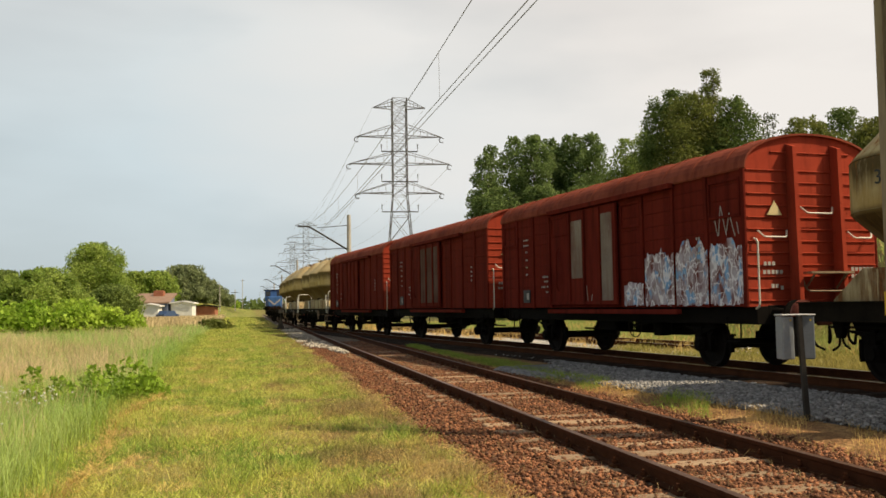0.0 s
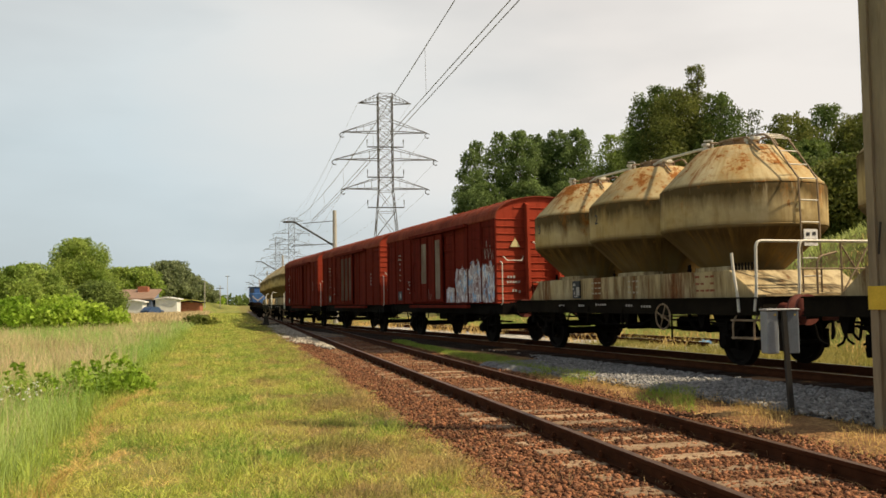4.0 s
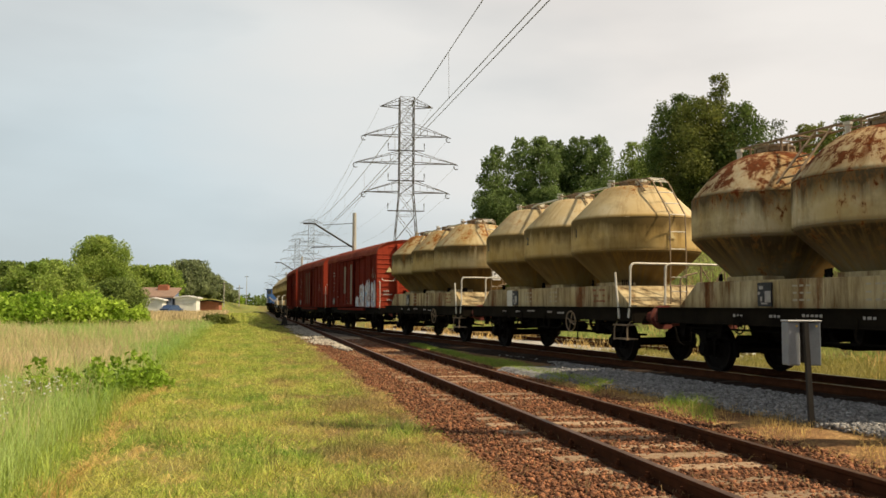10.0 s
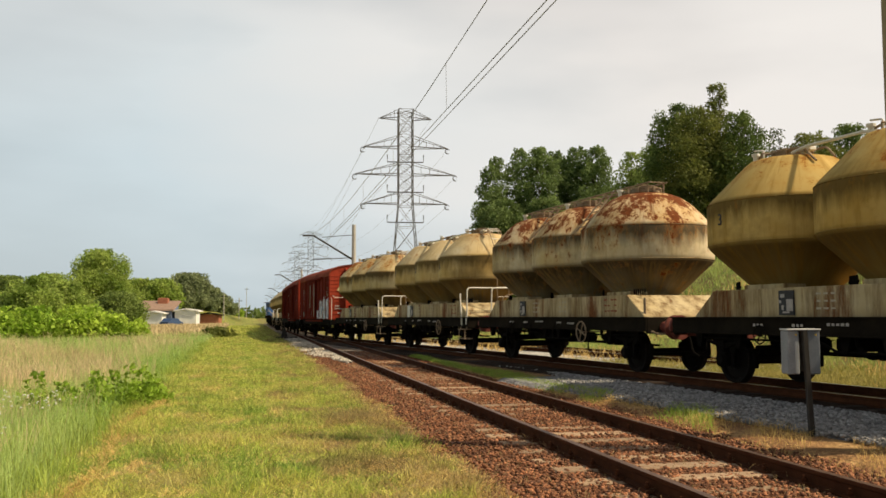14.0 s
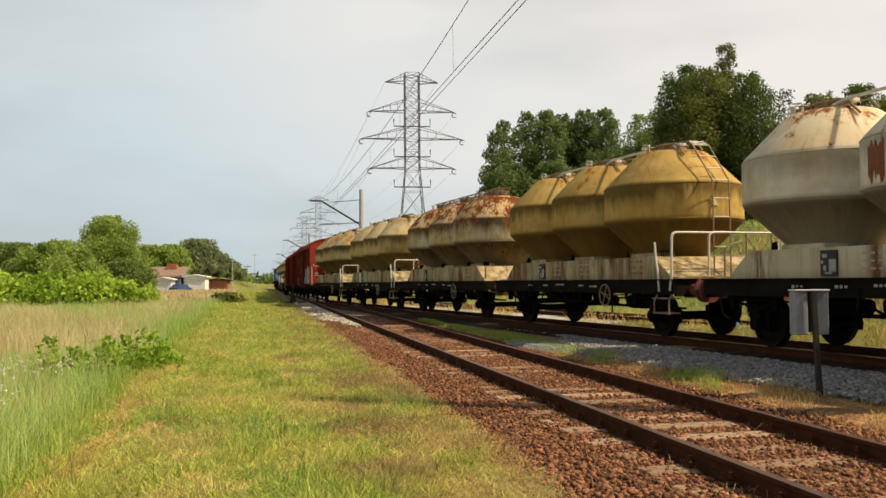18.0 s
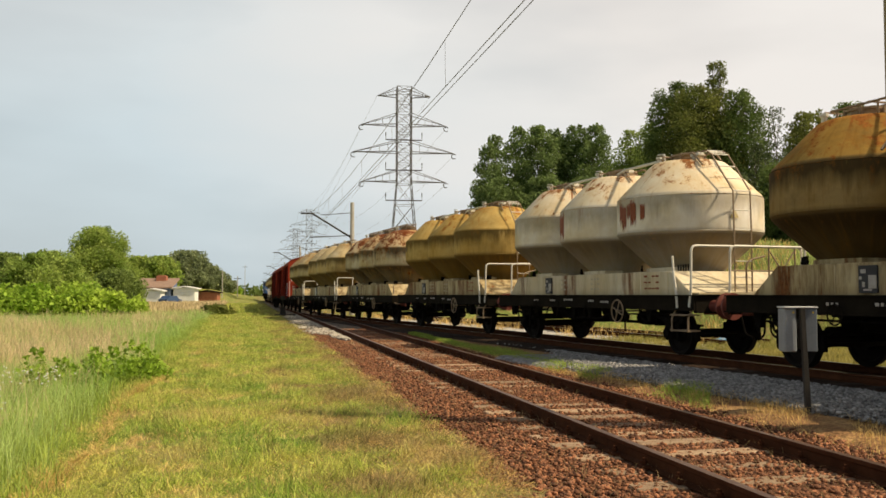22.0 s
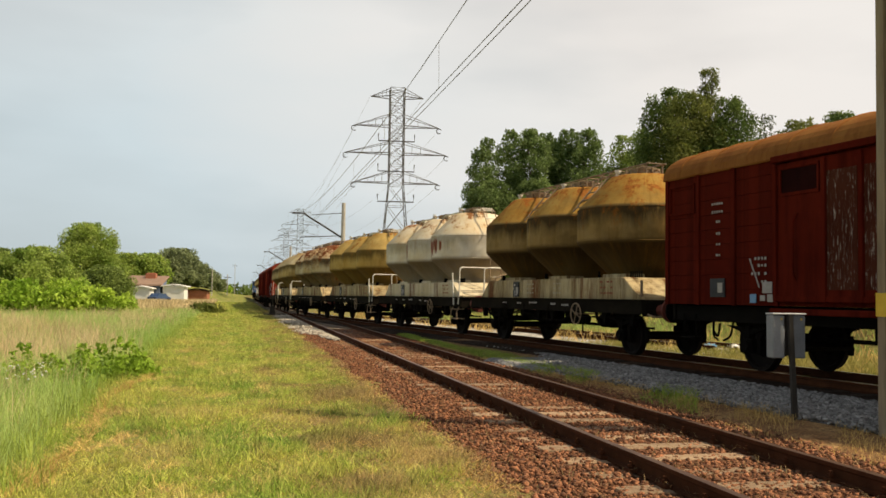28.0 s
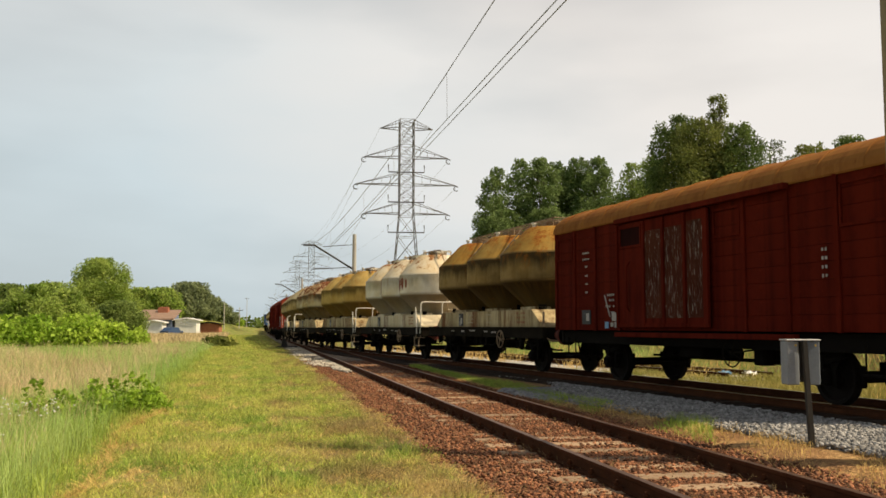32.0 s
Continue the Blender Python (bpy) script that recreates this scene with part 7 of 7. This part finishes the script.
# ---- houses across the meadow ----
def house(x, y, turn, sx, sy, hw, hr, wall_m, roof_m, label, name="house"):
    w = tagged(empty(name, pose(x, y, float(ground_z(x, y)), 0, 0, turn)), label, "house")
    bm = bmesh.new()
    prism(bm, [(-sx / 2, 0), (sx / 2, 0), (sx / 2, hw), (0, hr - 0.1), (-sx / 2, hw)], -sy / 2, sy / 2)
    wall = part("wall", bm, wall_m, w)
    bm = bmesh.new()
    o = 0.4
    prism(bm, [(-sx / 2 - o, hw - 0.2), (0, hr), (sx / 2 + o, hw - 0.2), (sx / 2 + o, hw - 0.02), (0, hr + 0.2), (-sx / 2 - o, hw - 0.02)], -sy / 2 - o, sy / 2 + o)
    roof = part("roof", bm, roof_m, w)
    return w, wall, roof


M_RENDER_W = mat("white_render", (0.6, 0.6, 0.58), (0.78, 0.78, 0.75), 0.8, 0, 1.5, 20, 0.1)
M_BLUEWALL = mat("blue_grey_wall", (0.08, 0.11, 0.18), (0.14, 0.18, 0.26), 0.8, 0, 1.5, 20, 0.1)
M_ROOFTILE = mat("brown_red_roof", (0.2, 0.13, 0.095), (0.32, 0.22, 0.165), 0.85, 0, 2, 20, 0.2)
M_BRICKRED = mat("red_brick", (0.25, 0.09, 0.05), (0.38, 0.15, 0.09), 0.9, 0, 3, 30, 0.2)
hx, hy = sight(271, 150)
w = tagged(empty("house", pose(hx, hy, float(ground_z(hx, hy)), 0, 0, 4)), "small house with a brown roof over a shaded blue wall", "house")
bm = bmesh.new()
prism(bm, [(-2.5, 0), (2.5, 0), (2.5, 4.05), (-2.5, 2.7)], -2.9, 2.9, "x")
wall = part("wall", bm, M_BLUEWALL, w)
bm = bmesh.new()
prism(bm, [(-3.1, 2.6), (2.8, 4.2), (2.8, 4.4), (-3.1, 2.85)], -3.3, 3.3, "x")
roof = part("roof", bm, M_ROOFTILE, w)
bm = bmesh.new()
box(bm, 0.6, 1.4, 4.3, 1.7, 1.2, 0.9, bevel=0.03)
box(bm, 0.6, 1.4, 4.8, 1.2, 0.9, 0.12, bevel=0.02)
part("chimney", bm, M_BRICKRED, roof)
bm = bmesh.new()
box(bm, -1.0, -2.52, 1.3, 1.3, 0.06, 0.9)
part("window", bm, M_DARKMARK, wall)
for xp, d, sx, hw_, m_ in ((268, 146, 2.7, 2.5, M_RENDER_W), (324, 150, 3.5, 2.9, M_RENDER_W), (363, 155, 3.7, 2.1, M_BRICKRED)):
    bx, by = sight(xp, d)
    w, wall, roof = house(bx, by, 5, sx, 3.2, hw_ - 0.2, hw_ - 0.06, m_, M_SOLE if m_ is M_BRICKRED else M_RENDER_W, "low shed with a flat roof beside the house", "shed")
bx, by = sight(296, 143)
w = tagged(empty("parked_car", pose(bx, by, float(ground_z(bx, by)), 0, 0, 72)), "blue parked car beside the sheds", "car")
bm = bmesh.new()
prism(bm, [(-2.0, 0.3), (2.0, 0.3), (2.0, 0.8), (1.2, 0.9), (0.7, 1.4), (-1.0, 1.4), (-1.6, 0.9), (-2.0, 0.85)], -0.8, 0.8)
part("body", bm, mat("car_blue", (0.03, 0.06, 0.13), (0.05, 0.09, 0.18), 0.35, 0, 8, 40, 0), w)
for cx in (-1.25, 1.25):
    for cy in (-0.8, 0.8):
        bm = bmesh.new()
        cyl(bm, (cx, cy - 0.1, 0.32), (cx, cy + 0.1, 0.32), 0.32, 14)
        part("wheel", bm, M_BLACK, w)
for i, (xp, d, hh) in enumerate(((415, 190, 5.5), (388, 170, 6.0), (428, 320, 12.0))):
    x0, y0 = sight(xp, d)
    w = tagged(empty("utility_pole", pose(x0, y0, 0)), "distant pale utility pole", "pole", "utility poles")
    bm = bmesh.new()
    cyl(bm, (0, 0, -0.2), (0, 0, hh), 0.11, 8, 0.08)
    part("shaft", bm, M_CONC, w)
    bm = bmesh.new()
    box(bm, 0, 0, hh - 0.6, 1.6, 0.1, 0.12)
    part("cross_arm", bm, M_STEELD, w)

# ---- grass, stones ----
MOWN = turf_mat("grass_mown")
STRAW = leaf_mat("grass_straw", (0.50, 0.33, 0.11), (0.72, 0.52, 0.21), 0.45, 0.7, 0.35)
TALL = leaf_mat("grass_tall", (0.23, 0.43, 0.095), (0.48, 0.59, 0.2), 0.52, 0.35, 0.35)
TALLDRY = leaf_mat("grass_seed_heads", (0.44, 0.34, 0.17), (0.70, 0.56, 0.34), 0.5, 0.35, 0.3)
FRESH = leaf_mat("grass_fresh", (0.22, 0.33, 0.05), (0.38, 0.46, 0.10), 0.52, 0.8, 0.35)
BANK = leaf_mat("grass_bank", (0.2, 0.3, 0.07), (0.4, 0.45, 0.14), 0.45, 0.3, 0.35)
DRYGREEN = leaf_mat("grass_dry_green", (0.21, 0.215, 0.045), (0.40, 0.34, 0.115), 0.45, 0.5, 0.35)
DEAD = leaf_mat("grass_dead", (0.24, 0.16, 0.075), (0.42, 0.31, 0.16), 0.4, 0.9, 0.35)


def field(n, ylo, yhi, xfun, power=1.6, rng=RNG):
    """Points thick near the camera and thin far off, between two x-limits that depend on y."""
    y = ylo + (yhi - ylo) * rng.uniform(0, 1, n) ** power
    a, b = xfun(y)
    x = a + (b - a) * rng.uniform(0, 1, n)
    return x, y


def lay(name, n, ylo, yhi, xfun, h, w, m_, label, lean=0.6, power=1.6, keep=None, cat="grass", short=False, up=-0.01):
    x, y = field(n, ylo, yhi, xfun, power)
    if keep is not None:
        k = keep(x, y)
        x, y = x[k], y[k]
    z = ground_z(x, y) + up
    n = len(x)
    grow = 1 + np.clip(y - 12, 0, 60) * 0.02
    v, f = blades(np.stack([x, y, z], 1), RNG.uniform(h[0], h[1], n), RNG.uniform(w[0], w[1], n) * grow, lean, short=short)
    return tagged(bulk(name, v, f, m_), label, cat, kind="stuff")


def patchy(x, y, s=0.8, seed=0.0):
    return np.sin(x * s + seed) * np.sin(y * s * 0.6 + 1.3 * seed) + 0.6 * np.sin(x * s * 2.3 - y * s * 1.1 + seed)


def tall_edge(y):
    return -1.7 - 0.235 * y


def main_x(y):
    return MAIN_X - MAIN_SLOPE * y


def ragged(x, y, w=0.35):
    """Uneven distance, for borders without a line."""
    return w * (0.5 * patchy(x, y, 1.7, 0.4) + 0.35 * patchy(x, y, 4.1, 1.9)) + RNG.normal(0, 0.14, len(x))


def from_edge(x, y):
    return x - tall_edge(y)


def to_track(x, y):
    return main_x(y) - x


lay("mown_grass", 230000, 3.5, 62, lambda y: (tall_edge(y) - 0.5, main_x(y) - 1.7), (0.02, 0.11), (0.006, 0.014), MOWN, "uneven mown verge of green and straw-coloured grass", 1.5, 2.0, lambda x, y: (to_track(x, y) > 2.3 + ragged(x, y)) & (from_edge(x, y) > -0.1 + ragged(x, y)), short=True)
lay("verge_tufts", 70000, 3.5, 45, lambda y: (tall_edge(y), main_x(y) - 2.3), (0.08, 0.22), (0.005, 0.011), MOWN, "taller uncut tufts in the mown verge", 0.9, 1.9, lambda x, y: patchy(x, y, 2.6, 3.3) + 0.9 * patchy(x, y, 6.9, 1.0) > 0.35, short=True)
lay("dry_cuttings", 90000, 3.5, 34, lambda y: (tall_edge(y) + 0.0, main_x(y) - 1.8), (0.02, 0.08), (0.007, 0.013), STRAW, "dry straw-coloured cut grass on the verge", 2.4, 2.0, lambda x, y: patchy(x, y, 1.1, 2.0) + 0.8 * patchy(x, y, 2.7, 3.0) + 0.5 * np.clip(2.9 - to_track(x, y), -1, 1) > 0.0, short=True)
lay("dead_grass", 44000, 3.5, 40, lambda y: (main_x(y) - 4.2, main_x(y) - 1.8), (0.03, 0.08), (0.006, 0.011), DEAD, "brown dead grass at the edge of the ballast", 1.6, 1.9, lambda x, y: patchy(x, y, 1.2, 7.0) + 0.6 * patchy(x, y, 3.3, 2.0) - 0.6 * (to_track(x, y) - 3.2) > 0.15, short=True)
lay("tall_grass", 150000, 5.0, 75, lambda y: (tall_edge(y) - 4 - 0.45 * y, tall_edge(y) + 0.3), (0.2, 0.6), (0.003, 0.006), TALL, "tall green meadow grass", 0.7, 1.7, lambda x, y: from_edge(x, y) < -0.25 + ragged(x, y))
lay("fresh_edge_grass", 40000, 4.2, 50, lambda y: (tall_edge(y) - 2.2, tall_edge(y) + 0.5), (0.08, 0.3), (0.006, 0.011), FRESH, "fresh green grass along the edge of the mown verge", 0.8, 1.8, lambda x, y: from_edge(x, y) - 0.8 * ragged(x, y) < 0.02)
lay("seed_grass", 60000, 17.0, 75, lambda y: (tall_edge(y) - 4 - 0.45 * y, tall_edge(y) - 0.3), (0.4, 0.95), (0.005, 0.010), TALLDRY, "tall dry brownish seeding grass", 0.6, 1.3, lambda x, y: (patchy(x, y, 0.6, 0.5) + 0.7 * patchy(x, y, 1.9, 2.5) + RNG.normal(0, 0.35, len(x)) > 0.1 + 0.03 * np.clip(y - 30, 0, 30)) & (from_edge(x, y) < -0.9 + 3 * ragged(x, y)))
lay("pale_stalks", 12000, 6.0, 19.0, lambda y: (tall_edge(y) - 3 - 0.4 * y, tall_edge(y) - 0.4), (0.35, 0.8), (0.003, 0.006), TALLDRY, "thin pale stalks among the tall grass", 0.7, 1.2, lambda x, y: patchy(x, y, 0.9, 1.5) + RNG.normal(0, 0.6, len(x)) > 0.2)
lay("dry_strip_grass", 26000, 6.0, 30, lambda y: (main_x(y) + 1.6, np.maximum(main_x(y) + 1.9, (8.1 - y * N.y) / N.x)), (0.03, 0.2), (0.005, 0.009), STRAW, "dry yellow grass between the tracks", 1.0, 1.2, lambda x, y: patchy(x, y, 2.1, 1.0) + 0.6 * patchy(x, y, 4.3, 3.0) + RNG.normal(0, 0.5, len(x)) > -0.3)
lay("green_strip_grass", 40000, 11.0, 34, lambda y: (main_x(y) + 1.7, np.maximum(main_x(y) + 2.0, (9.3 - y * N.y) / N.x)), (0.08, 0.25), (0.006, 0.012), FRESH, "green grass between the tracks", 0.7, 0.9, lambda x, y: patchy(x, y, 1.3, 4.0) + (y - 14.0) * 0.16 > 0.0)
lay("loose_stalks", 9000, 3.6, 22, lambda y: (tall_edge(y), main_x(y) - 2.0), (0.03, 0.06), (0.006, 0.011), STRAW, "loose pale stalks lying on the mown verge", 5.0, 1.6, lambda x, y: patchy(x, y, 1.4, 5.0) + 0.7 * patchy(x, y, 3.1, 0.4) > 0.1)
lay("far_verge_grass", 14000, 55, 150, lambda y: (tall_edge(y) - 0.3, main_x(y) - 2.2), (0.05, 0.16), (0.03, 0.05), MOWN, "far stretch of the grass verge", 1.2, 1.0, short=True)
lay("far_meadow_grass", 12000, 70, 150, lambda y: (tall_edge(y) - 9 - 0.1 * y, tall_edge(y)), (0.3, 0.8), (0.03, 0.06), TALLDRY, "far dry meadow grass beside the verge", 0.6, 1.0, short=True)
lay("edge_straw", 26000, 4.0, 16, lambda y: (tall_edge(y) - 0.3, tall_edge(y) + 0.7), (0.03, 0.14), (0.005, 0.009), STRAW, "combed straw along the edge of the mown verge", 2.0, 1.3, lambda x, y: np.abs(from_edge(x, y) - 0.24 - 0.12 * np.sin(y * 0.9)) < 0.02 + 0.25 * np.abs(ragged(x, y)), short=True, up=0.03)
lay("bank_grass", 40000, 4.0, 70, lambda y: ((17.3 - y * N.y) / N.x, (34.0 - y * N.y) / N.x), (0.15, 0.45), (0.018, 0.036), BANK, "rough green grass on the bank behind the siding", 0.7, 1.0, short=True)
lay("siding_grass", 70000, 4.0, 44, lambda y: ((OFF + 1.75 - y * N.y) / N.x, (OFF + 6.5 - y * N.y) / N.x), (0.08, 0.3), (0.012, 0.022), DRYGREEN, "rough sunlit grass behind the siding", 0.9, 1.0, lambda x, y: patchy(x, y, 1.1, 2.0) + RNG.normal(0, 0.6, len(x)) > -0.9 + 0.5 * np.clip(y - 26, 0, 8), short=True)
lay("bank_dry_grass", 26000, 4.0, 70, lambda y: ((13.8 - y * N.y) / N.x, (34.0 - y * N.y) / N.x), (0.15, 0.5), (0.014, 0.026), STRAW, "yellowed grass on the bank", 0.8, 1.0, lambda x, y: patchy(x, y, 0.5, 1.0) > 0.1, short=True)
x, y = field(1300, 6.5, 12.5, lambda y: (tall_edge(y) - 2.6 - 0.1 * y, tall_edge(y) - 0.5), 1.0)
k = patchy(x, y, 1.4, 4.0) + RNG.normal(0, 0.6, len(x)) > 0.4
x, y = x[k], y[k]
v, f = stones(np.stack([x, y, ground_z(x, y) + RNG.uniform(0.36, 0.56, len(x))], 1), RNG.uniform(0.010, 0.024, len(x)))
tagged(bulk("white_flowers", v, f, mat("flower_white", (0.6, 0.6, 0.55), (0.75, 0.75, 0.7), 0.8, 0, 8, 40, 0)), "small white meadow flowers", "flowers", kind="stuff")

x, y = field(150, 3.7, 5.2, lambda y: (-1.8 + 0 * y, 0.6 + 0 * y), 1.0)
v, f = stones(np.stack([x, y, ground_z(x, y) + RNG.uniform(0.06, 0.13, len(x))], 1), RNG.uniform(0.012, 0.02, len(x)))
tagged(bulk("yellow_flowers", v, f, mat("flower_yellow", (0.75, 0.55, 0.03), (0.85, 0.68, 0.06), 0.8, 0, 8, 40, 0)), "small yellow flowers in the mown grass", "flowers", kind="stuff")


def litter(x, y, seed, m_, label):
    """Crumpled plastic lying in the grass."""
    rng = np.random.default_rng(seed)
    n = 9
    u, w_ = np.meshgrid(np.linspace(-0.17, 0.17, n), np.linspace(-0.14, 0.14, n))
    z = 0.12 + 0.07 * np.exp(-(u ** 2 + w_ ** 2) * 22) + rng.normal(0, 0.03, u.shape)
    v = np.stack([(u + rng.normal(0, 0.02, u.shape)).ravel() + x, (w_ + rng.normal(0, 0.02, u.shape)).ravel() + y, z.ravel() + float(ground_z(x, y))], 1)
    i = (np.arange(n - 1)[:, None] * n + np.arange(n - 1)[None]).ravel()
    tagged(bulk("plastic_litter", v, np.stack([i, i + 1, i + n + 1, i + n], 1), m_), label, "litter")


litter(8.75, 26.0, 3, M_BAG, "crumpled white plastic bag in the grass behind the siding")
litter(8.1, 26.2, 4, MATS["blue_plate"], "crumpled blue plastic bag in the grass behind the siding")


def stone_field(name, n, pts, size, m_, label):
    v, f = stones(pts, RNG.uniform(size[0], size[1], len(pts)))
    tagged(bulk(name, v, f, m_), label, "ballast", kind="stuff")


n = 80000
y = 3.4 + 36 * RNG.uniform(0, 1, n) ** 1.6
o = RNG.uniform(-2.35, 1.95, n)
o = np.where(np.abs(np.abs(o) - GA) < 0.1, o + 0.22 * np.sign(RNG.uniform(-1, 1, n)), o)
stone_field("brown_stones", n, np.stack([main_x(y) + o, y + o * math.sin(H_MAIN), RAIL_MAIN - 0.168 + RNG.uniform(-0.012, 0.022, n) - 0.05 * np.clip(np.abs(o) - 1.9, 0, 1)], 1), (0.014, 0.044), M_BROWNSTONE, "rust-brown crushed stone ballast")
n = 38000
s = 4 + 20 * RNG.uniform(0, 1, n) ** 1.2
o = RNG.uniform(-3.8, -1.6, n)
k = o > -3.8 + np.clip((s - 15) / 6, 0, 1) * 2.4 + RNG.normal(0, 0.15, n)
s, o, n = s[k], o[k], int(k.sum())
P2 = s[:, None] * np.array([U.x, U.y]) + (OFF + o)[:, None] * np.array([N.x, N.y])
stone_field("grey_stones", n, np.column_stack([P2, 0.075 + RNG.uniform(-0.015, 0.03, n) - 0.06 * np.clip(-o - 3.5, 0, 1)]), (0.02, 0.056), M_GREYSTONE, "pale grey crushed stone ballast")
n = 5000
y = 29 + 36 * RNG.uniform(0, 1, n) ** 1.1
o = -1.0 - 1.35 * RNG.uniform(0, 1, n) ** 1.5 * np.clip((y - 28) / 8, 0, 1) * (0.75 + 0.25 * np.sin(y * 1.7) * np.sin(y * 0.6 + 1))
k = patchy(main_x(y) + o, y, 1.4, 2.2) + RNG.uniform(-0.9, 0.9, n) > 0.0
y, o, n = y[k], o[k], int(k.sum())
stone_field("pale_stones", n, np.stack([main_x(y) + o, y + o * math.sin(H_MAIN), 0.02 + RNG.uniform(-0.01, 0.03, n)], 1), (0.03, 0.08), mat("pale_ballast", (0.34, 0.31, 0.26), (0.55, 0.5, 0.42), 0.9, 0, 3, 40, 0.3, island=0.4), "pale sandy stones beside the track")
lay("track_straw", 5500, 4.0, 30, lambda y: (main_x(y) - 2.0, main_x(y) + 1.9), (0.03, 0.12), (0.003, 0.006), DEAD, "dry straw among the ballast stones", 1.8, 1.6, up=0.08)


# ---- what moves ----
def motions():
    """The train rolls away from the camera and slows down."""
    for w, s, half, sets in TRAIN:
        rows = []
        t = 0.0
        while t <= 32.001:
            rows.append((t, wagon_pose(s + gone(t), half)))
            t += 0.5
        walk(w, rows)
        if s > 50:
            continue
        for ax, xo in sets:
            rows = []
            t = 0.0
            while t <= 32.001:
                rows.append((t, pose(xo, 0, 0.46, 0, math.degrees(gone(t) / 0.46), 0)))
                t += 0.2
            walk(ax, rows)


motions()
